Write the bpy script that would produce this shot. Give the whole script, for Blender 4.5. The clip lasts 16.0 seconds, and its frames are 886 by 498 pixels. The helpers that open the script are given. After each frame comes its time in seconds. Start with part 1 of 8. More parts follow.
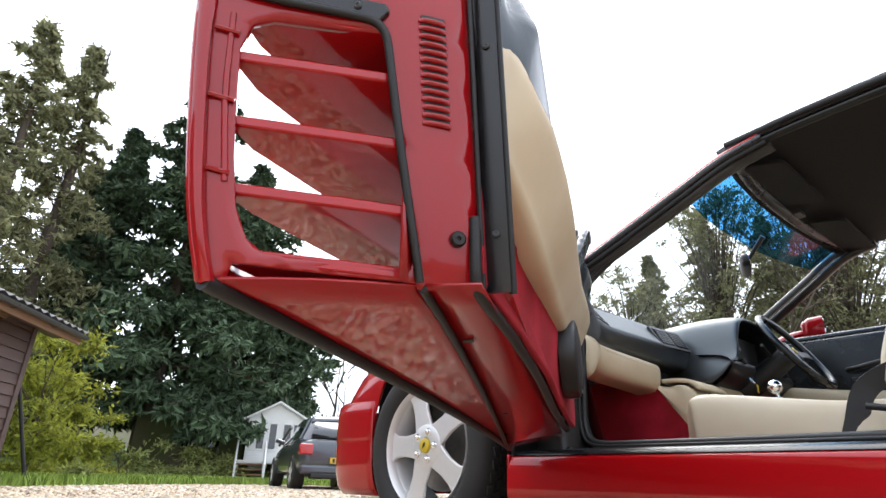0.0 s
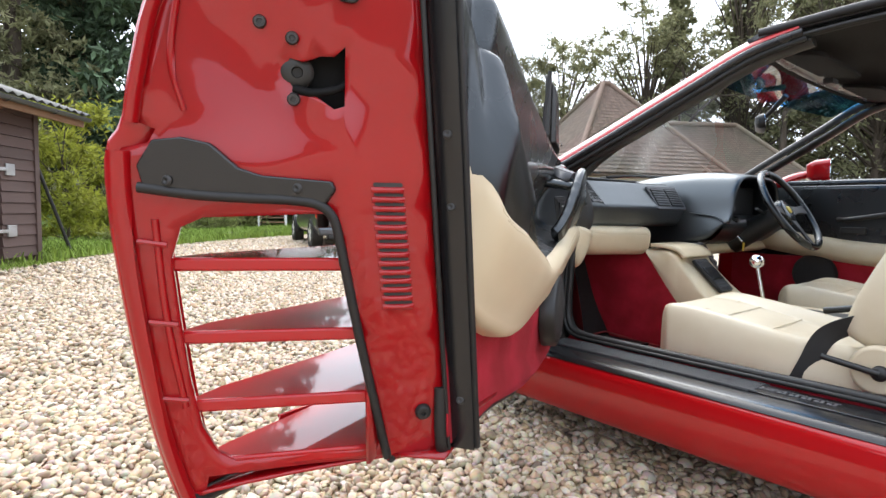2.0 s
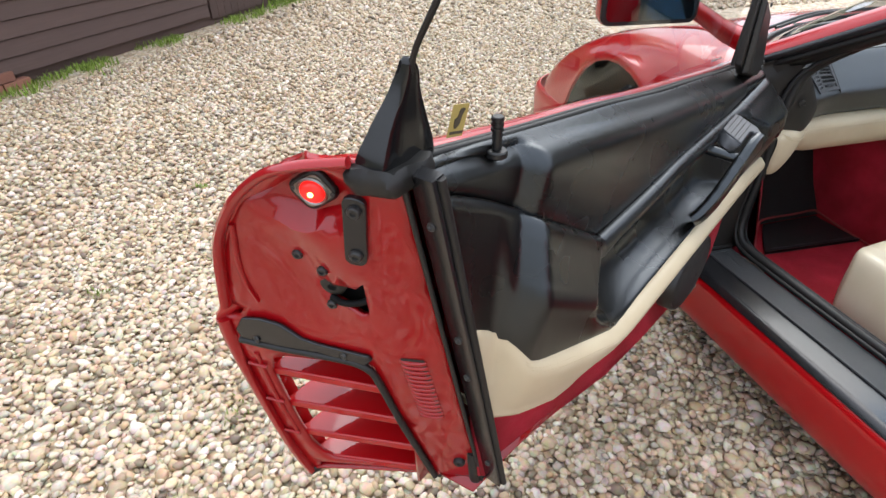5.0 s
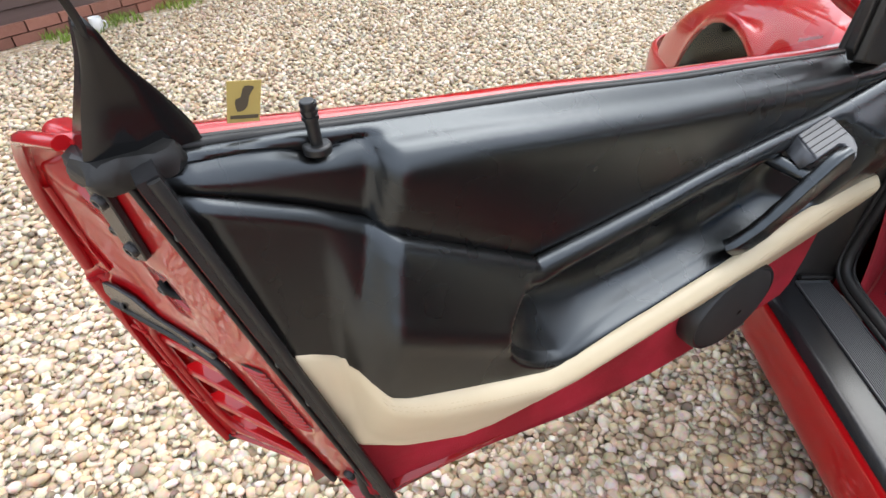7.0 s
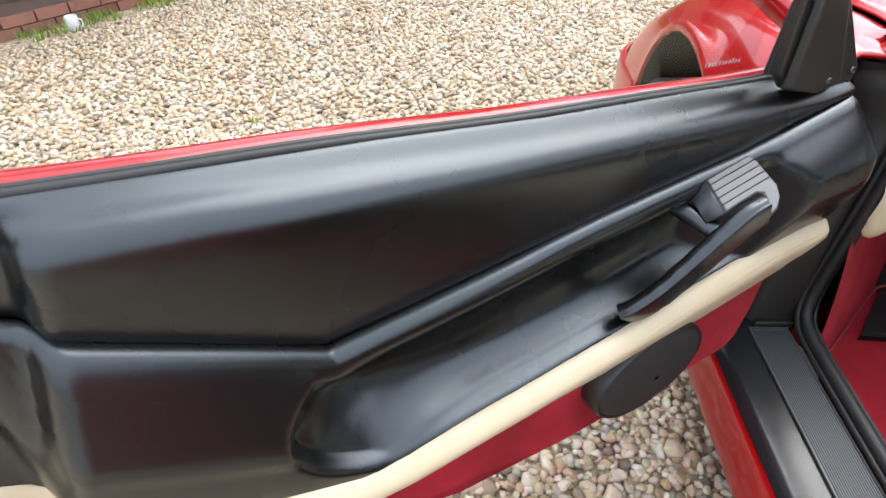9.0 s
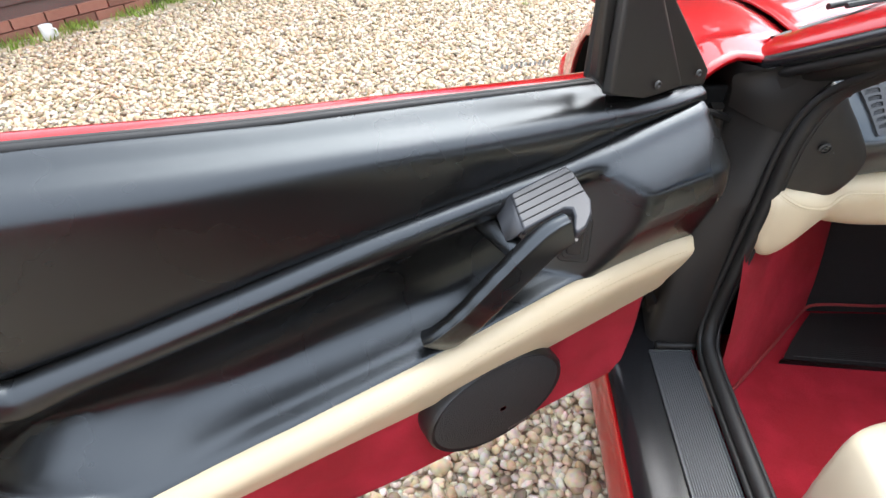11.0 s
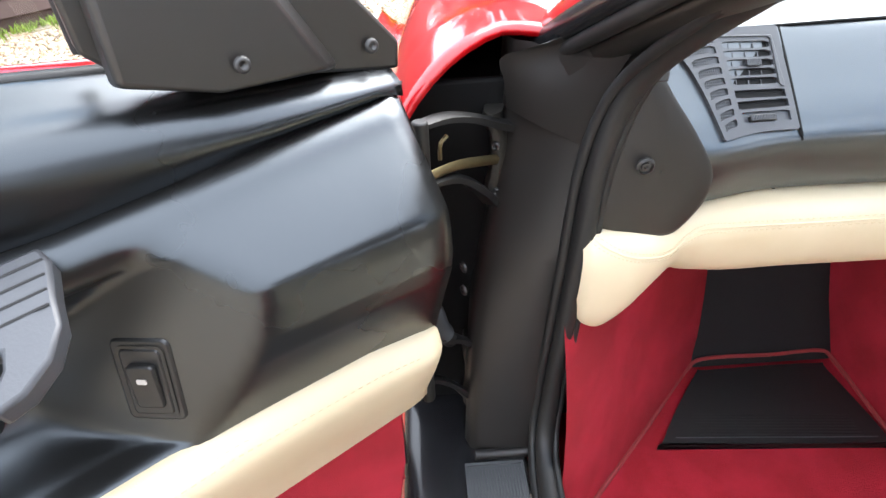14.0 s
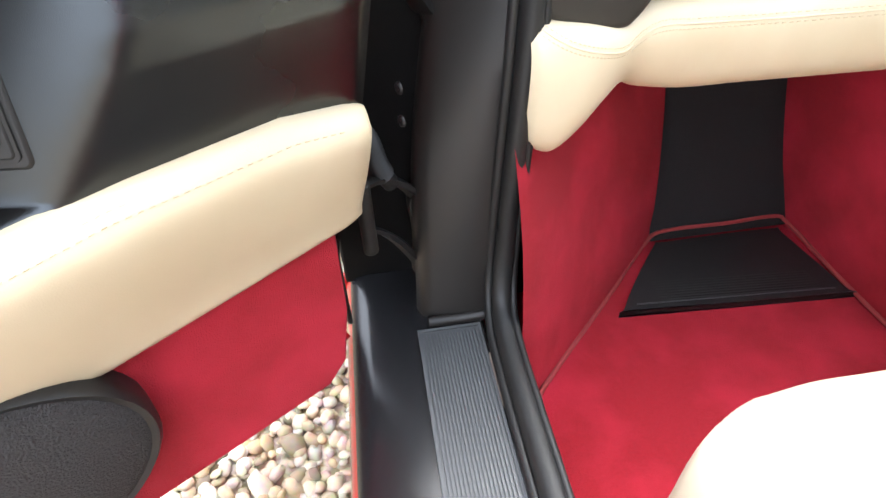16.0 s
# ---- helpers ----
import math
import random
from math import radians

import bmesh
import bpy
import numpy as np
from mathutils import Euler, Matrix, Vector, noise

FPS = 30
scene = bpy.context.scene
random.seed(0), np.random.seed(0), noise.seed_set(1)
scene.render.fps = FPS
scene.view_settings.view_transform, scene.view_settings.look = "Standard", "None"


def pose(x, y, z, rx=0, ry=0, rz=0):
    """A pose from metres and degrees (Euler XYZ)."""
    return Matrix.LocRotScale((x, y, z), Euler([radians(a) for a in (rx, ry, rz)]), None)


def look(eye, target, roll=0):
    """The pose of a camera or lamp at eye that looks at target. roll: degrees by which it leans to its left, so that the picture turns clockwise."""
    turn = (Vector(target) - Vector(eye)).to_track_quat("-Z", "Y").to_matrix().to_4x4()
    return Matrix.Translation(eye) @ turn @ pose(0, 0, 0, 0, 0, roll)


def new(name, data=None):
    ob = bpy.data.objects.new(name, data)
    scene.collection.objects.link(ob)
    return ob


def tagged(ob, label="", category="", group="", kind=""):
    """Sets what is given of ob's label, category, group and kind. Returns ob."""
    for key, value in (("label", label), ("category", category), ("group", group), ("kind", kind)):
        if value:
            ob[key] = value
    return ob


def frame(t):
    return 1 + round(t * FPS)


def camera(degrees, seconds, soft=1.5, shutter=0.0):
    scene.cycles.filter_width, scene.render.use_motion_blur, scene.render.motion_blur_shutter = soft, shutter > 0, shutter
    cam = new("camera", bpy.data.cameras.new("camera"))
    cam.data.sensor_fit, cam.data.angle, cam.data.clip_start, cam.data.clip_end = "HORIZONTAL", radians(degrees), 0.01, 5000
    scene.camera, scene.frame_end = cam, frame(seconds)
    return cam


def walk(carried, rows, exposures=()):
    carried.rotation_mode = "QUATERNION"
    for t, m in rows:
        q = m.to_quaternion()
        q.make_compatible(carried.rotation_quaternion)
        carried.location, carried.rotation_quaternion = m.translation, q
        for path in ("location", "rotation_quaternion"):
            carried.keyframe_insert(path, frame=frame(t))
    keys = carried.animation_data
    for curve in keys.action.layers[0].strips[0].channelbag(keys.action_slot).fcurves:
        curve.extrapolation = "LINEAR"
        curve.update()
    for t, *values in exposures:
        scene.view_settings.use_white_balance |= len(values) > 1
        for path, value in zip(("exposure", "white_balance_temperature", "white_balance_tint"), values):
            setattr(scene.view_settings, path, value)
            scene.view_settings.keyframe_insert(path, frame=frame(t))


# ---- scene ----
# World: x to the car's right, y to its nose, z up; the drive is z = 0.
cam = camera(76.5, 16.0)
PATH = [
    (0, (-2.216, -1.094, 0.189), -40.45, 22.47, 1.58),
    (0.5, (-2.244, -1.120, 0.307), -40.49, 18.20, 1.33),
    (1, (-2.238, -1.141, 0.438), -40.31, 12.14, 1.22),
    (1.5, (-2.222, -1.150, 0.584), -40.14, 4.98, 1.03),
    (2, (-2.223, -1.171, 0.718), -40.06, -4.09, 0.95),
    (2.5, (-2.232, -1.179, 0.884), -39.86, -11.25, 0.90),
    (3, (-2.228, -1.144, 1.054), -39.49, -17.29, 0.82),
    (3.5, (-2.214, -1.127, 1.147), -38.41, -22.83, 0.72),
    (4, (-2.142, -1.154, 1.203), -35.05, -27.85, 0.31),
    (4.5, (-2.051, -1.217, 1.265), -25.64, -30.34, -0.36),
    (5, (-1.976, -1.190, 1.278), -15.71, -33.29, -0.73),
    (5.2, (-1.942, -1.166, 1.277), -12.97, -34.72, -0.83),
    (7.3, (-1.600, -1.033, 1.250), 2.33, -38.75, -1.31),
    (7.5, (-1.582, -1.000, 1.248), 2.64, -38.78, -1.38),
    (8, (-1.538, -0.954, 1.241), 3.02, -38.83, -1.41),
    (8.5, (-1.464, -0.919, 1.227), 3.39, -38.91, -1.63),
    (9, (-1.394, -0.893, 1.226), 3.61, -39.05, -1.67),
    (11.3, (-1.084, -0.776, 1.177), 5.32, -37.95, -2.43),
    (11.5, (-1.063, -0.739, 1.172), 5.17, -37.84, -2.52),
    (12, (-1.007, -0.675, 1.167), 3.63, -37.70, -2.57),
    (12.5, (-0.918, -0.627, 1.149), 2.07, -37.36, -2.84),
    (13, (-0.860, -0.588, 1.106), 1.25, -36.55, -2.92),
    (13.5, (-0.824, -0.521, 1.061), 0.16, -36.26, -2.86),
    (14, (-0.801, -0.472, 1.012), -1.30, -36.03, -2.75),
    (14.5, (-0.787, -0.446, 0.960), -2.92, -36.00, -2.53),
    (15, (-0.789, -0.453, 0.907), -4.57, -36.35, -2.51),
    (15.5, (-0.794, -0.478, 0.871), -5.63, -37.78, -2.62),
    (16, (-0.794, -0.507, 0.845), -6.73, -39.75, -2.88),
]


def aim(eye, yaw, pitch, roll):
    a, b = radians(yaw), radians(pitch)
    ahead = Vector((-math.sin(a) * math.cos(b), math.cos(a) * math.cos(b), math.sin(b)))
    return look(eye, Vector(eye) + ahead, roll)


EXPO = [(0.0, 0.24), (1.5, 0.38), (3.0, 0.40), (4.0, 0.24), (5.0, 0.04), (7.5, 0.32), (9.0, 0.50), (11.5, 0.86), (12.5, 1.16), (14.5, 1.64), (16.0, 1.68)]
walk(cam, [(t, aim(e, y, p, r)) for t, e, y, p, r in PATH], EXPO)

# ---- light: a bright overcast sky and the sun's broad glow through thin cloud ----
world = bpy.data.worlds.new("overcast")
scene.world = world
world.use_nodes = True
nt = world.node_tree
nt.nodes.clear()
w_out = nt.nodes.new("ShaderNodeOutputWorld")
w_bg = nt.nodes.new("ShaderNodeBackground")
w_sky = nt.nodes.new("ShaderNodeTexSky")
w_sky.sky_type = "NISHITA"
w_sky.sun_disc = False
w_sky.sun_elevation = radians(54)
w_sky.sun_rotation = radians(39)
w_sky.air_density, w_sky.dust_density, w_sky.ozone_density = 1.0, 4.0, 1.0
w_hsv = nt.nodes.new("ShaderNodeHueSaturation")
w_hsv.inputs["Saturation"].default_value = 0.35
w_mul = nt.nodes.new("ShaderNodeMixRGB")
w_mul.blend_type = "MIX"
w_mul.inputs["Fac"].default_value = 0.62
w_mul.inputs["Color2"].default_value = (9.3, 10.1, 11.7, 1)
nt.links.new(w_sky.outputs[0], w_hsv.inputs["Color"])
nt.links.new(w_hsv.outputs[0], w_mul.inputs["Color1"])
# an overcast dome: brighter overhead than at the horizon
w_co, w_sep = nt.nodes.new("ShaderNodeTexCoord"), nt.nodes.new("ShaderNodeSeparateXYZ")
w_up = nt.nodes.new("ShaderNodeMapRange")
w_up.inputs["To Min"].default_value, w_up.inputs["To Max"].default_value = 1.0, 1.6
w_dome = nt.nodes.new("ShaderNodeVectorMath")
w_dome.operation = "SCALE"
nt.links.new(w_co.outputs["Generated"], w_sep.inputs[0])
nt.links.new(w_sep.outputs["Z"], w_up.inputs["Value"])
nt.links.new(w_mul.outputs[0], w_dome.inputs[0])
nt.links.new(w_up.outputs[0], w_dome.inputs["Scale"])
nt.links.new(w_dome.outputs[0], w_bg.inputs["Color"])
w_bg.inputs["Strength"].default_value = 0.186
nt.links.new(w_bg.outputs[0], w_out.inputs["Surface"])
sun = new("sun", bpy.data.lights.new("sun", "SUN"))
sun.data.energy, sun.data.angle, sun.data.color = 2.1, radians(50), (1.0, 0.98, 0.95)
sun.matrix_world = look((4.6, 5.6, 10.0), (0, 0, 0))

# ---- materials ----
ALBEDO = 0.70


def mat(name, c1, c2=None, rough=0.5, metal=0.0, scale=40.0, bump=0.0, bscale=None, coat=0.0, big=None, bigscale=2.5,
        sheen=0.0, rvar=0.0, stretch=(1, 1, 1), spec=0.5, random_piece=0.0, island=0.0):
    """A principled surface with grain (c1 to c2), larger blotches towards big, bump and roughness variation."""
    if metal < 0.3:
        c1, c2, big = [tuple(v * ALBEDO for v in c) if c else None for c in (c1, c2, big)]
    m = bpy.data.materials.new(name)
    m.use_nodes = True
    t = m.node_tree
    b = t.nodes["Principled BSDF"]
    b.inputs["Metallic"].default_value = metal
    b.inputs["Roughness"].default_value = rough
    b.inputs["Coat Weight"].default_value = coat
    b.inputs["Coat Roughness"].default_value = 0.04
    b.inputs["Sheen Weight"].default_value = sheen
    b.inputs["Sheen Tint"].default_value = (*c1, 1)
    b.inputs["Specular IOR Level"].default_value = spec
    co = t.nodes.new("ShaderNodeTexCoord")
    mp = t.nodes.new("ShaderNodeMapping")
    mp.inputs["Scale"].default_value = stretch
    t.links.new(co.outputs["Object"], mp.inputs["Vector"])
    n = t.nodes.new("ShaderNodeTexNoise")
    n.inputs["Scale"].default_value, n.inputs["Detail"].default_value = scale, 6
    t.links.new(mp.outputs[0], n.inputs["Vector"])
    mix = t.nodes.new("ShaderNodeMixRGB")
    mix.inputs["Color1"].default_value = (*c1, 1)
    mix.inputs["Color2"].default_value = (*(c2 or c1), 1)
    t.links.new(n.outputs["Fac"], mix.inputs["Fac"])
    last = mix.outputs[0]
    n2 = t.nodes.new("ShaderNodeTexNoise")
    n2.inputs["Scale"].default_value, n2.inputs["Detail"].default_value = bigscale, 4
    t.links.new(mp.outputs[0], n2.inputs["Vector"])
    if big:
        ramp = t.nodes.new("ShaderNodeMapRange")
        ramp.inputs["From Min"].default_value, ramp.inputs["From Max"].default_value = 0.42, 0.7
        t.links.new(n2.outputs["Fac"], ramp.inputs["Value"])
        mix2 = t.nodes.new("ShaderNodeMixRGB")
        mix2.inputs["Color2"].default_value = (*big, 1)
        t.links.new(ramp.outputs[0], mix2.inputs["Fac"])
        t.links.new(last, mix2.inputs["Color1"])
        last = mix2.outputs[0]
    if random_piece or island:
        hs = t.nodes.new("ShaderNodeHueSaturation")
        if island:
            src = t.nodes.new("ShaderNodeNewGeometry").outputs["Random Per Island"]
        else:
            src = t.nodes.new("ShaderNodeObjectInfo").outputs["Random"]
        mr = t.nodes.new("ShaderNodeMapRange")
        amount = random_piece or island
        mr.inputs["To Min"].default_value, mr.inputs["To Max"].default_value = 1 - amount, 1 + amount
        t.links.new(src, mr.inputs["Value"])
        t.links.new(mr.outputs[0], hs.inputs["Value"])
        t.links.new(last, hs.inputs["Color"])
        last = hs.outputs[0]
    t.links.new(last, b.inputs["Base Color"])
    if rvar:
        mr = t.nodes.new("ShaderNodeMapRange")
        mr.inputs["To Min"].default_value, mr.inputs["To Max"].default_value = max(rough - rvar, 0.02), rough + rvar
        t.links.new(n2.outputs["Fac"], mr.inputs["Value"])
        t.links.new(mr.outputs[0], b.inputs["Roughness"])
    if bump:
        bn = t.nodes.new("ShaderNodeTexNoise")
        bn.inputs["Scale"].default_value, bn.inputs["Detail"].default_value = bscale or scale, 5
        t.links.new(mp.outputs[0], bn.inputs["Vector"])
        bp = t.nodes.new("ShaderNodeBump")
        bp.inputs["Strength"].default_value, bp.inputs["Distance"].default_value = bump, 0.004
        t.links.new(bn.outputs["Fac"], bp.inputs["Height"])
        t.links.new(bp.outputs[0], b.inputs["Normal"])
    return m


def leather(name, c1, c2, rough, big=None, grain=900.0, strength=0.25, spec=0.5):
    """Grained hide or vinyl: small cells in relief and faint creases."""
    m = mat(name, c1, c2, rough, scale=25, big=big, bigscale=6, rvar=0.07, spec=spec)
    t = m.node_tree
    b = t.nodes["Principled BSDF"]
    co = t.nodes.new("ShaderNodeTexCoord")
    v = t.nodes.new("ShaderNodeTexVoronoi")
    v.feature, v.inputs["Scale"].default_value = "DISTANCE_TO_EDGE", grain
    n = t.nodes.new("ShaderNodeTexNoise")
    n.inputs["Scale"].default_value = 18
    t.links.new(co.outputs["Object"], v.inputs["Vector"])
    t.links.new(co.outputs["Object"], n.inputs["Vector"])
    b1, b2 = t.nodes.new("ShaderNodeBump"), t.nodes.new("ShaderNodeBump")
    b1.inputs["Strength"].default_value, b1.inputs["Distance"].default_value = strength, 0.0006
    b2.inputs["Strength"].default_value, b2.inputs["Distance"].default_value = 0.06, 0.006
    t.links.new(v.outputs["Distance"], b1.inputs["Height"])
    t.links.new(n.outputs["Fac"], b2.inputs["Height"])
    t.links.new(b2.outputs[0], b1.inputs["Normal"])
    t.links.new(b1.outputs[0], b.inputs["Normal"])
    return m


def stones(name, island):
    """Washed river gravel: each stone takes one of several buff, grey, white and rust tones."""
    m = bpy.data.materials.new(name)
    m.use_nodes = True
    t = m.node_tree
    b = t.nodes["Principled BSDF"]
    b.inputs["Roughness"].default_value = 0.62
    co = t.nodes.new("ShaderNodeTexCoord")
    ramp = t.nodes.new("ShaderNodeValToRGB")
    tones = [(0.0, (0.16, 0.13, 0.10)), (0.1, (0.36, 0.29, 0.20)), (0.24, (0.52, 0.43, 0.31)), (0.4, (0.66, 0.58, 0.45)),
             (0.55, (0.44, 0.41, 0.36)), (0.66, (0.76, 0.70, 0.60)), (0.8, (0.50, 0.37, 0.23)), (0.9, (0.60, 0.50, 0.38)), (0.97, (0.80, 0.76, 0.70))]
    e = ramp.color_ramp.elements
    while len(e) < len(tones):
        e.new(0.5)
    for k, (p, c) in zip(e, tones):
        k.position, k.color = p, (c[0] * 0.77, c[1] * 0.715, c[2] * 0.645, 1)
    n = t.nodes.new("ShaderNodeTexNoise")
    n.inputs["Scale"].default_value, n.inputs["Detail"].default_value = 70, 6
    t.links.new(co.outputs["Object"], n.inputs["Vector"])
    mix = t.nodes.new("ShaderNodeMixRGB")
    mix.blend_type = "OVERLAY"
    mix.inputs["Fac"].default_value = 0.45
    bp = t.nodes.new("ShaderNodeBump")
    if island:
        g = t.nodes.new("ShaderNodeNewGeometry")
        t.links.new(g.outputs["Random Per Island"], ramp.inputs["Fac"])
        bp.inputs["Strength"].default_value, bp.inputs["Distance"].default_value = 0.35, 0.003
        t.links.new(n.outputs["Fac"], bp.inputs["Height"])
    else:
        v = t.nodes.new("ShaderNodeTexVoronoi")
        v.inputs["Scale"].default_value = 34
        warp = t.nodes.new("ShaderNodeTexNoise")
        warp.inputs["Scale"].default_value = 30
        add = t.nodes.new("ShaderNodeMixRGB")
        add.blend_type, add.inputs["Fac"].default_value = "ADD", 0.025
        t.links.new(co.outputs["Object"], warp.inputs["Vector"])
        t.links.new(co.outputs["Object"], add.inputs["Color1"])
        t.links.new(warp.outputs["Color"], add.inputs["Color2"])
        t.links.new(add.outputs[0], v.inputs["Vector"])
        sep = t.nodes.new("ShaderNodeSeparateColor")
        t.links.new(v.outputs["Color"], sep.inputs[0])
        t.links.new(sep.outputs[0], ramp.inputs["Fac"])
        inv = t.nodes.new("ShaderNodeMath")
        inv.operation, inv.inputs[0].default_value = "SUBTRACT", 1.0
        t.links.new(v.outputs["Distance"], inv.inputs[1])
        bp.inputs["Strength"].default_value, bp.inputs["Distance"].default_value = 0.9, 0.02
        t.links.new(inv.outputs[0], bp.inputs["Height"])
    t.links.new(ramp.outputs[0], mix.inputs["Color1"])
    t.links.new(n.outputs["Color"], mix.inputs["Color2"])
    t.links.new(mix.outputs[0], b.inputs["Base Color"])
    t.links.new(bp.outputs[0], b.inputs["Normal"])
    return m


def glass(name, tint=(1, 1, 1), rough=0.0, alpha_gloss=0.08):
    """Thin pane: mostly clear, with a mirror reflection by Fresnel."""
    m = bpy.data.materials.new(name)
    m.use_nodes = True
    t = m.node_tree
    t.nodes.clear()
    out = t.nodes.new("ShaderNodeOutputMaterial")
    tr, gl = t.nodes.new("ShaderNodeBsdfTransparent"), t.nodes.new("ShaderNodeBsdfGlossy")
    tr.inputs["Color"].default_value = (*tint, 1)
    gl.inputs["Roughness"].default_value = rough
    lw = t.nodes.new("ShaderNodeLayerWeight")
    lw.inputs["Blend"].default_value = 0.5
    pw = t.nodes.new("ShaderNodeMath")
    pw.operation, pw.inputs[1].default_value = "POWER", 4.0
    fr = t.nodes.new("ShaderNodeMapRange")
    fr.inputs["To Min"].default_value, fr.inputs["To Max"].default_value = 0.05, 0.85
    t.links.new(lw.outputs["Facing"], pw.inputs[0])
    t.links.new(pw.outputs[0], fr.inputs["Value"])
    mix = t.nodes.new("ShaderNodeMixShader")
    t.links.new(fr.outputs[0], mix.inputs[0])
    t.links.new(tr.outputs[0], mix.inputs[1])
    t.links.new(gl.outputs[0], mix.inputs[2])
    t.links.new(mix.outputs[0], out.inputs["Surface"])
    return m


def glow(name, color, strength):
    m = bpy.data.materials.new(name)
    m.use_nodes = True
    b = m.node_tree.nodes["Principled BSDF"]
    b.inputs["Base Color"].default_value = (*color, 1)
    b.inputs["Emission Color"].default_value = (*color, 1)
    b.inputs["Emission Strength"].default_value = strength
    b.inputs["Roughness"].default_value = 0.2
    return m


RED = mat("red_paint", (0.50, 0.004, 0.008), (0.46, 0.003, 0.006), 0.35, scale=6, coat=0.9, bump=0.004, bscale=9, spec=0.1)
REDIN = mat("red_paint_jamb", (0.44, 0.004, 0.008), (0.40, 0.003, 0.006), 0.35, scale=9, coat=0.9, bump=0.012, bscale=30, big=(0.37, 0.005, 0.009), bigscale=5, spec=0.1)
VINYL = leather("black_vinyl", (0.006, 0.0055, 0.005), (0.008, 0.0075, 0.007), 0.275, strength=0.10, spec=0.7)
VINYL.node_tree.nodes["Principled BSDF"].inputs["IOR"].default_value = 1.52
VINYL.node_tree.nodes["Principled BSDF"].inputs["Specular Tint"].default_value = (0.84, 0.93, 1.0, 1)
VINYLD = leather("black_dash_vinyl", (0.011, 0.0115, 0.012), (0.015, 0.0155, 0.016), 0.33, strength=0.22, grain=700, spec=1.0)
VINYLD.node_tree.nodes["Principled BSDF"].inputs["IOR"].default_value = 1.62
VINYLD.node_tree.nodes["Principled BSDF"].inputs["Specular Tint"].default_value = (0.86, 0.94, 1.0, 1)
VINYLM = leather("matt_black_moulding", (0.015, 0.0135, 0.012), (0.020, 0.018, 0.0155), 0.38, strength=0.15, spec=0.6)
PLAST = mat("black_plastic", (0.009, 0.009, 0.009), (0.015, 0.015, 0.015), 0.42, scale=60, bump=0.05, bscale=400, rvar=0.06)
PLASTG = mat("grey_plastic", (0.055, 0.058, 0.066), (0.07, 0.073, 0.08), 0.40, scale=60, bump=0.06, bscale=500)
RUBBER = mat("black_rubber", (0.007, 0.007, 0.007), (0.015, 0.014, 0.013), 0.55, scale=50, bump=0.06, bscale=160, rvar=0.1)
TREAD = mat("grey_ribbed_rubber", (0.085, 0.088, 0.092), (0.11, 0.113, 0.117), 0.42, scale=70, bump=0.05, bscale=200, rvar=0.08)
SATIN = mat("satin_black_metal", (0.014, 0.014, 0.016), (0.02, 0.02, 0.021), 0.26, scale=20, bump=0.015, bscale=60, rvar=0.08)
POST = mat("satin_brown_black_paint", (0.015, 0.013, 0.011), (0.021, 0.018, 0.016), 0.46, scale=20, bump=0.03, bscale=90, rvar=0.08)
GRIME = mat("grimy_black_steel", (0.006, 0.006, 0.006), (0.020, 0.018, 0.015), 0.55, scale=25, bump=0.25, bscale=60, big=(0.036, 0.031, 0.022), bigscale=14)
BEIGE = leather("cream_leather", (0.80, 0.67, 0.45), (0.84, 0.71, 0.49), 0.45, big=(0.75, 0.61, 0.40), grain=600, strength=0.18)
BEIGE2 = leather("cream_seat_leather", (0.76, 0.66, 0.48), (0.80, 0.70, 0.52), 0.42, big=(0.71, 0.60, 0.42), grain=600, strength=0.2)
THREAD = mat("cream_thread", (0.68, 0.55, 0.36), None, 0.7)
CARPET = mat("red_carpet", (0.50, 0.006, 0.022), (0.36, 0.004, 0.013), 0.95, scale=260, bump=0.7, bscale=700, sheen=0.08, big=(0.66, 0.016, 0.045), bigscale=9)
BLACKCARPET = mat("black_carpet", (0.010, 0.009, 0.009), (0.018, 0.016, 0.016), 0.95, scale=300, bump=0.7, bscale=700)
PIPING = mat("red_piping", (0.42, 0.05, 0.05), (0.3, 0.03, 0.03), 0.7, scale=200)
CHROME = mat("chrome", (0.85, 0.85, 0.86), None, 0.06, metal=1.0)
STEEL = mat("dull_steel", (0.35, 0.34, 0.32), (0.22, 0.21, 0.19), 0.4, metal=1.0, scale=50)
BRASS = mat("greased_brass", (0.30, 0.24, 0.12), (0.12, 0.09, 0.05), 0.45, metal=0.9, scale=40)
ALLOY = mat("silver_alloy", (0.66, 0.66, 0.65), (0.60, 0.60, 0.59), 0.38, metal=0.35, scale=30, rvar=0.06)
TYRE = mat("tyre_rubber", (0.018, 0.018, 0.018), (0.03, 0.029, 0.027), 0.75, scale=60, bump=0.2, bscale=90)
YELLOW = mat("yellow_enamel", (0.75, 0.55, 0.03), None, 0.35)
GLOSSB = mat("gloss_black_plastic", (0.008, 0.008, 0.009), (0.012, 0.012, 0.012), 0.16, scale=30, bump=0.02, bscale=60)
MIRRORB = mat("blue_mirror", (0.42, 0.66, 0.86), None, 0.02, metal=1.0)
# near-black: black parts and joints, and shade put into hollows as colour
DARK = mat("joint_and_hollow_shade", (0.003, 0.003, 0.003), (0.005, 0.005, 0.005), 0.7, scale=40, spec=0.2)
SCREWM = mat("black_oxide_screw", (0.02, 0.02, 0.02), (0.05, 0.048, 0.046), 0.4, metal=0.35, scale=90)
GLASS = glass("clear_glass", (0.97, 0.985, 0.98))
SCREEN = glass("screen_glass", (0.95, 0.97, 0.96))
TINT = glass("blue_tint_glass", (0.08, 0.32, 0.62))
MIRROR = mat("mirror", (0.75, 0.82, 0.9), None, 0.02, metal=1.0)
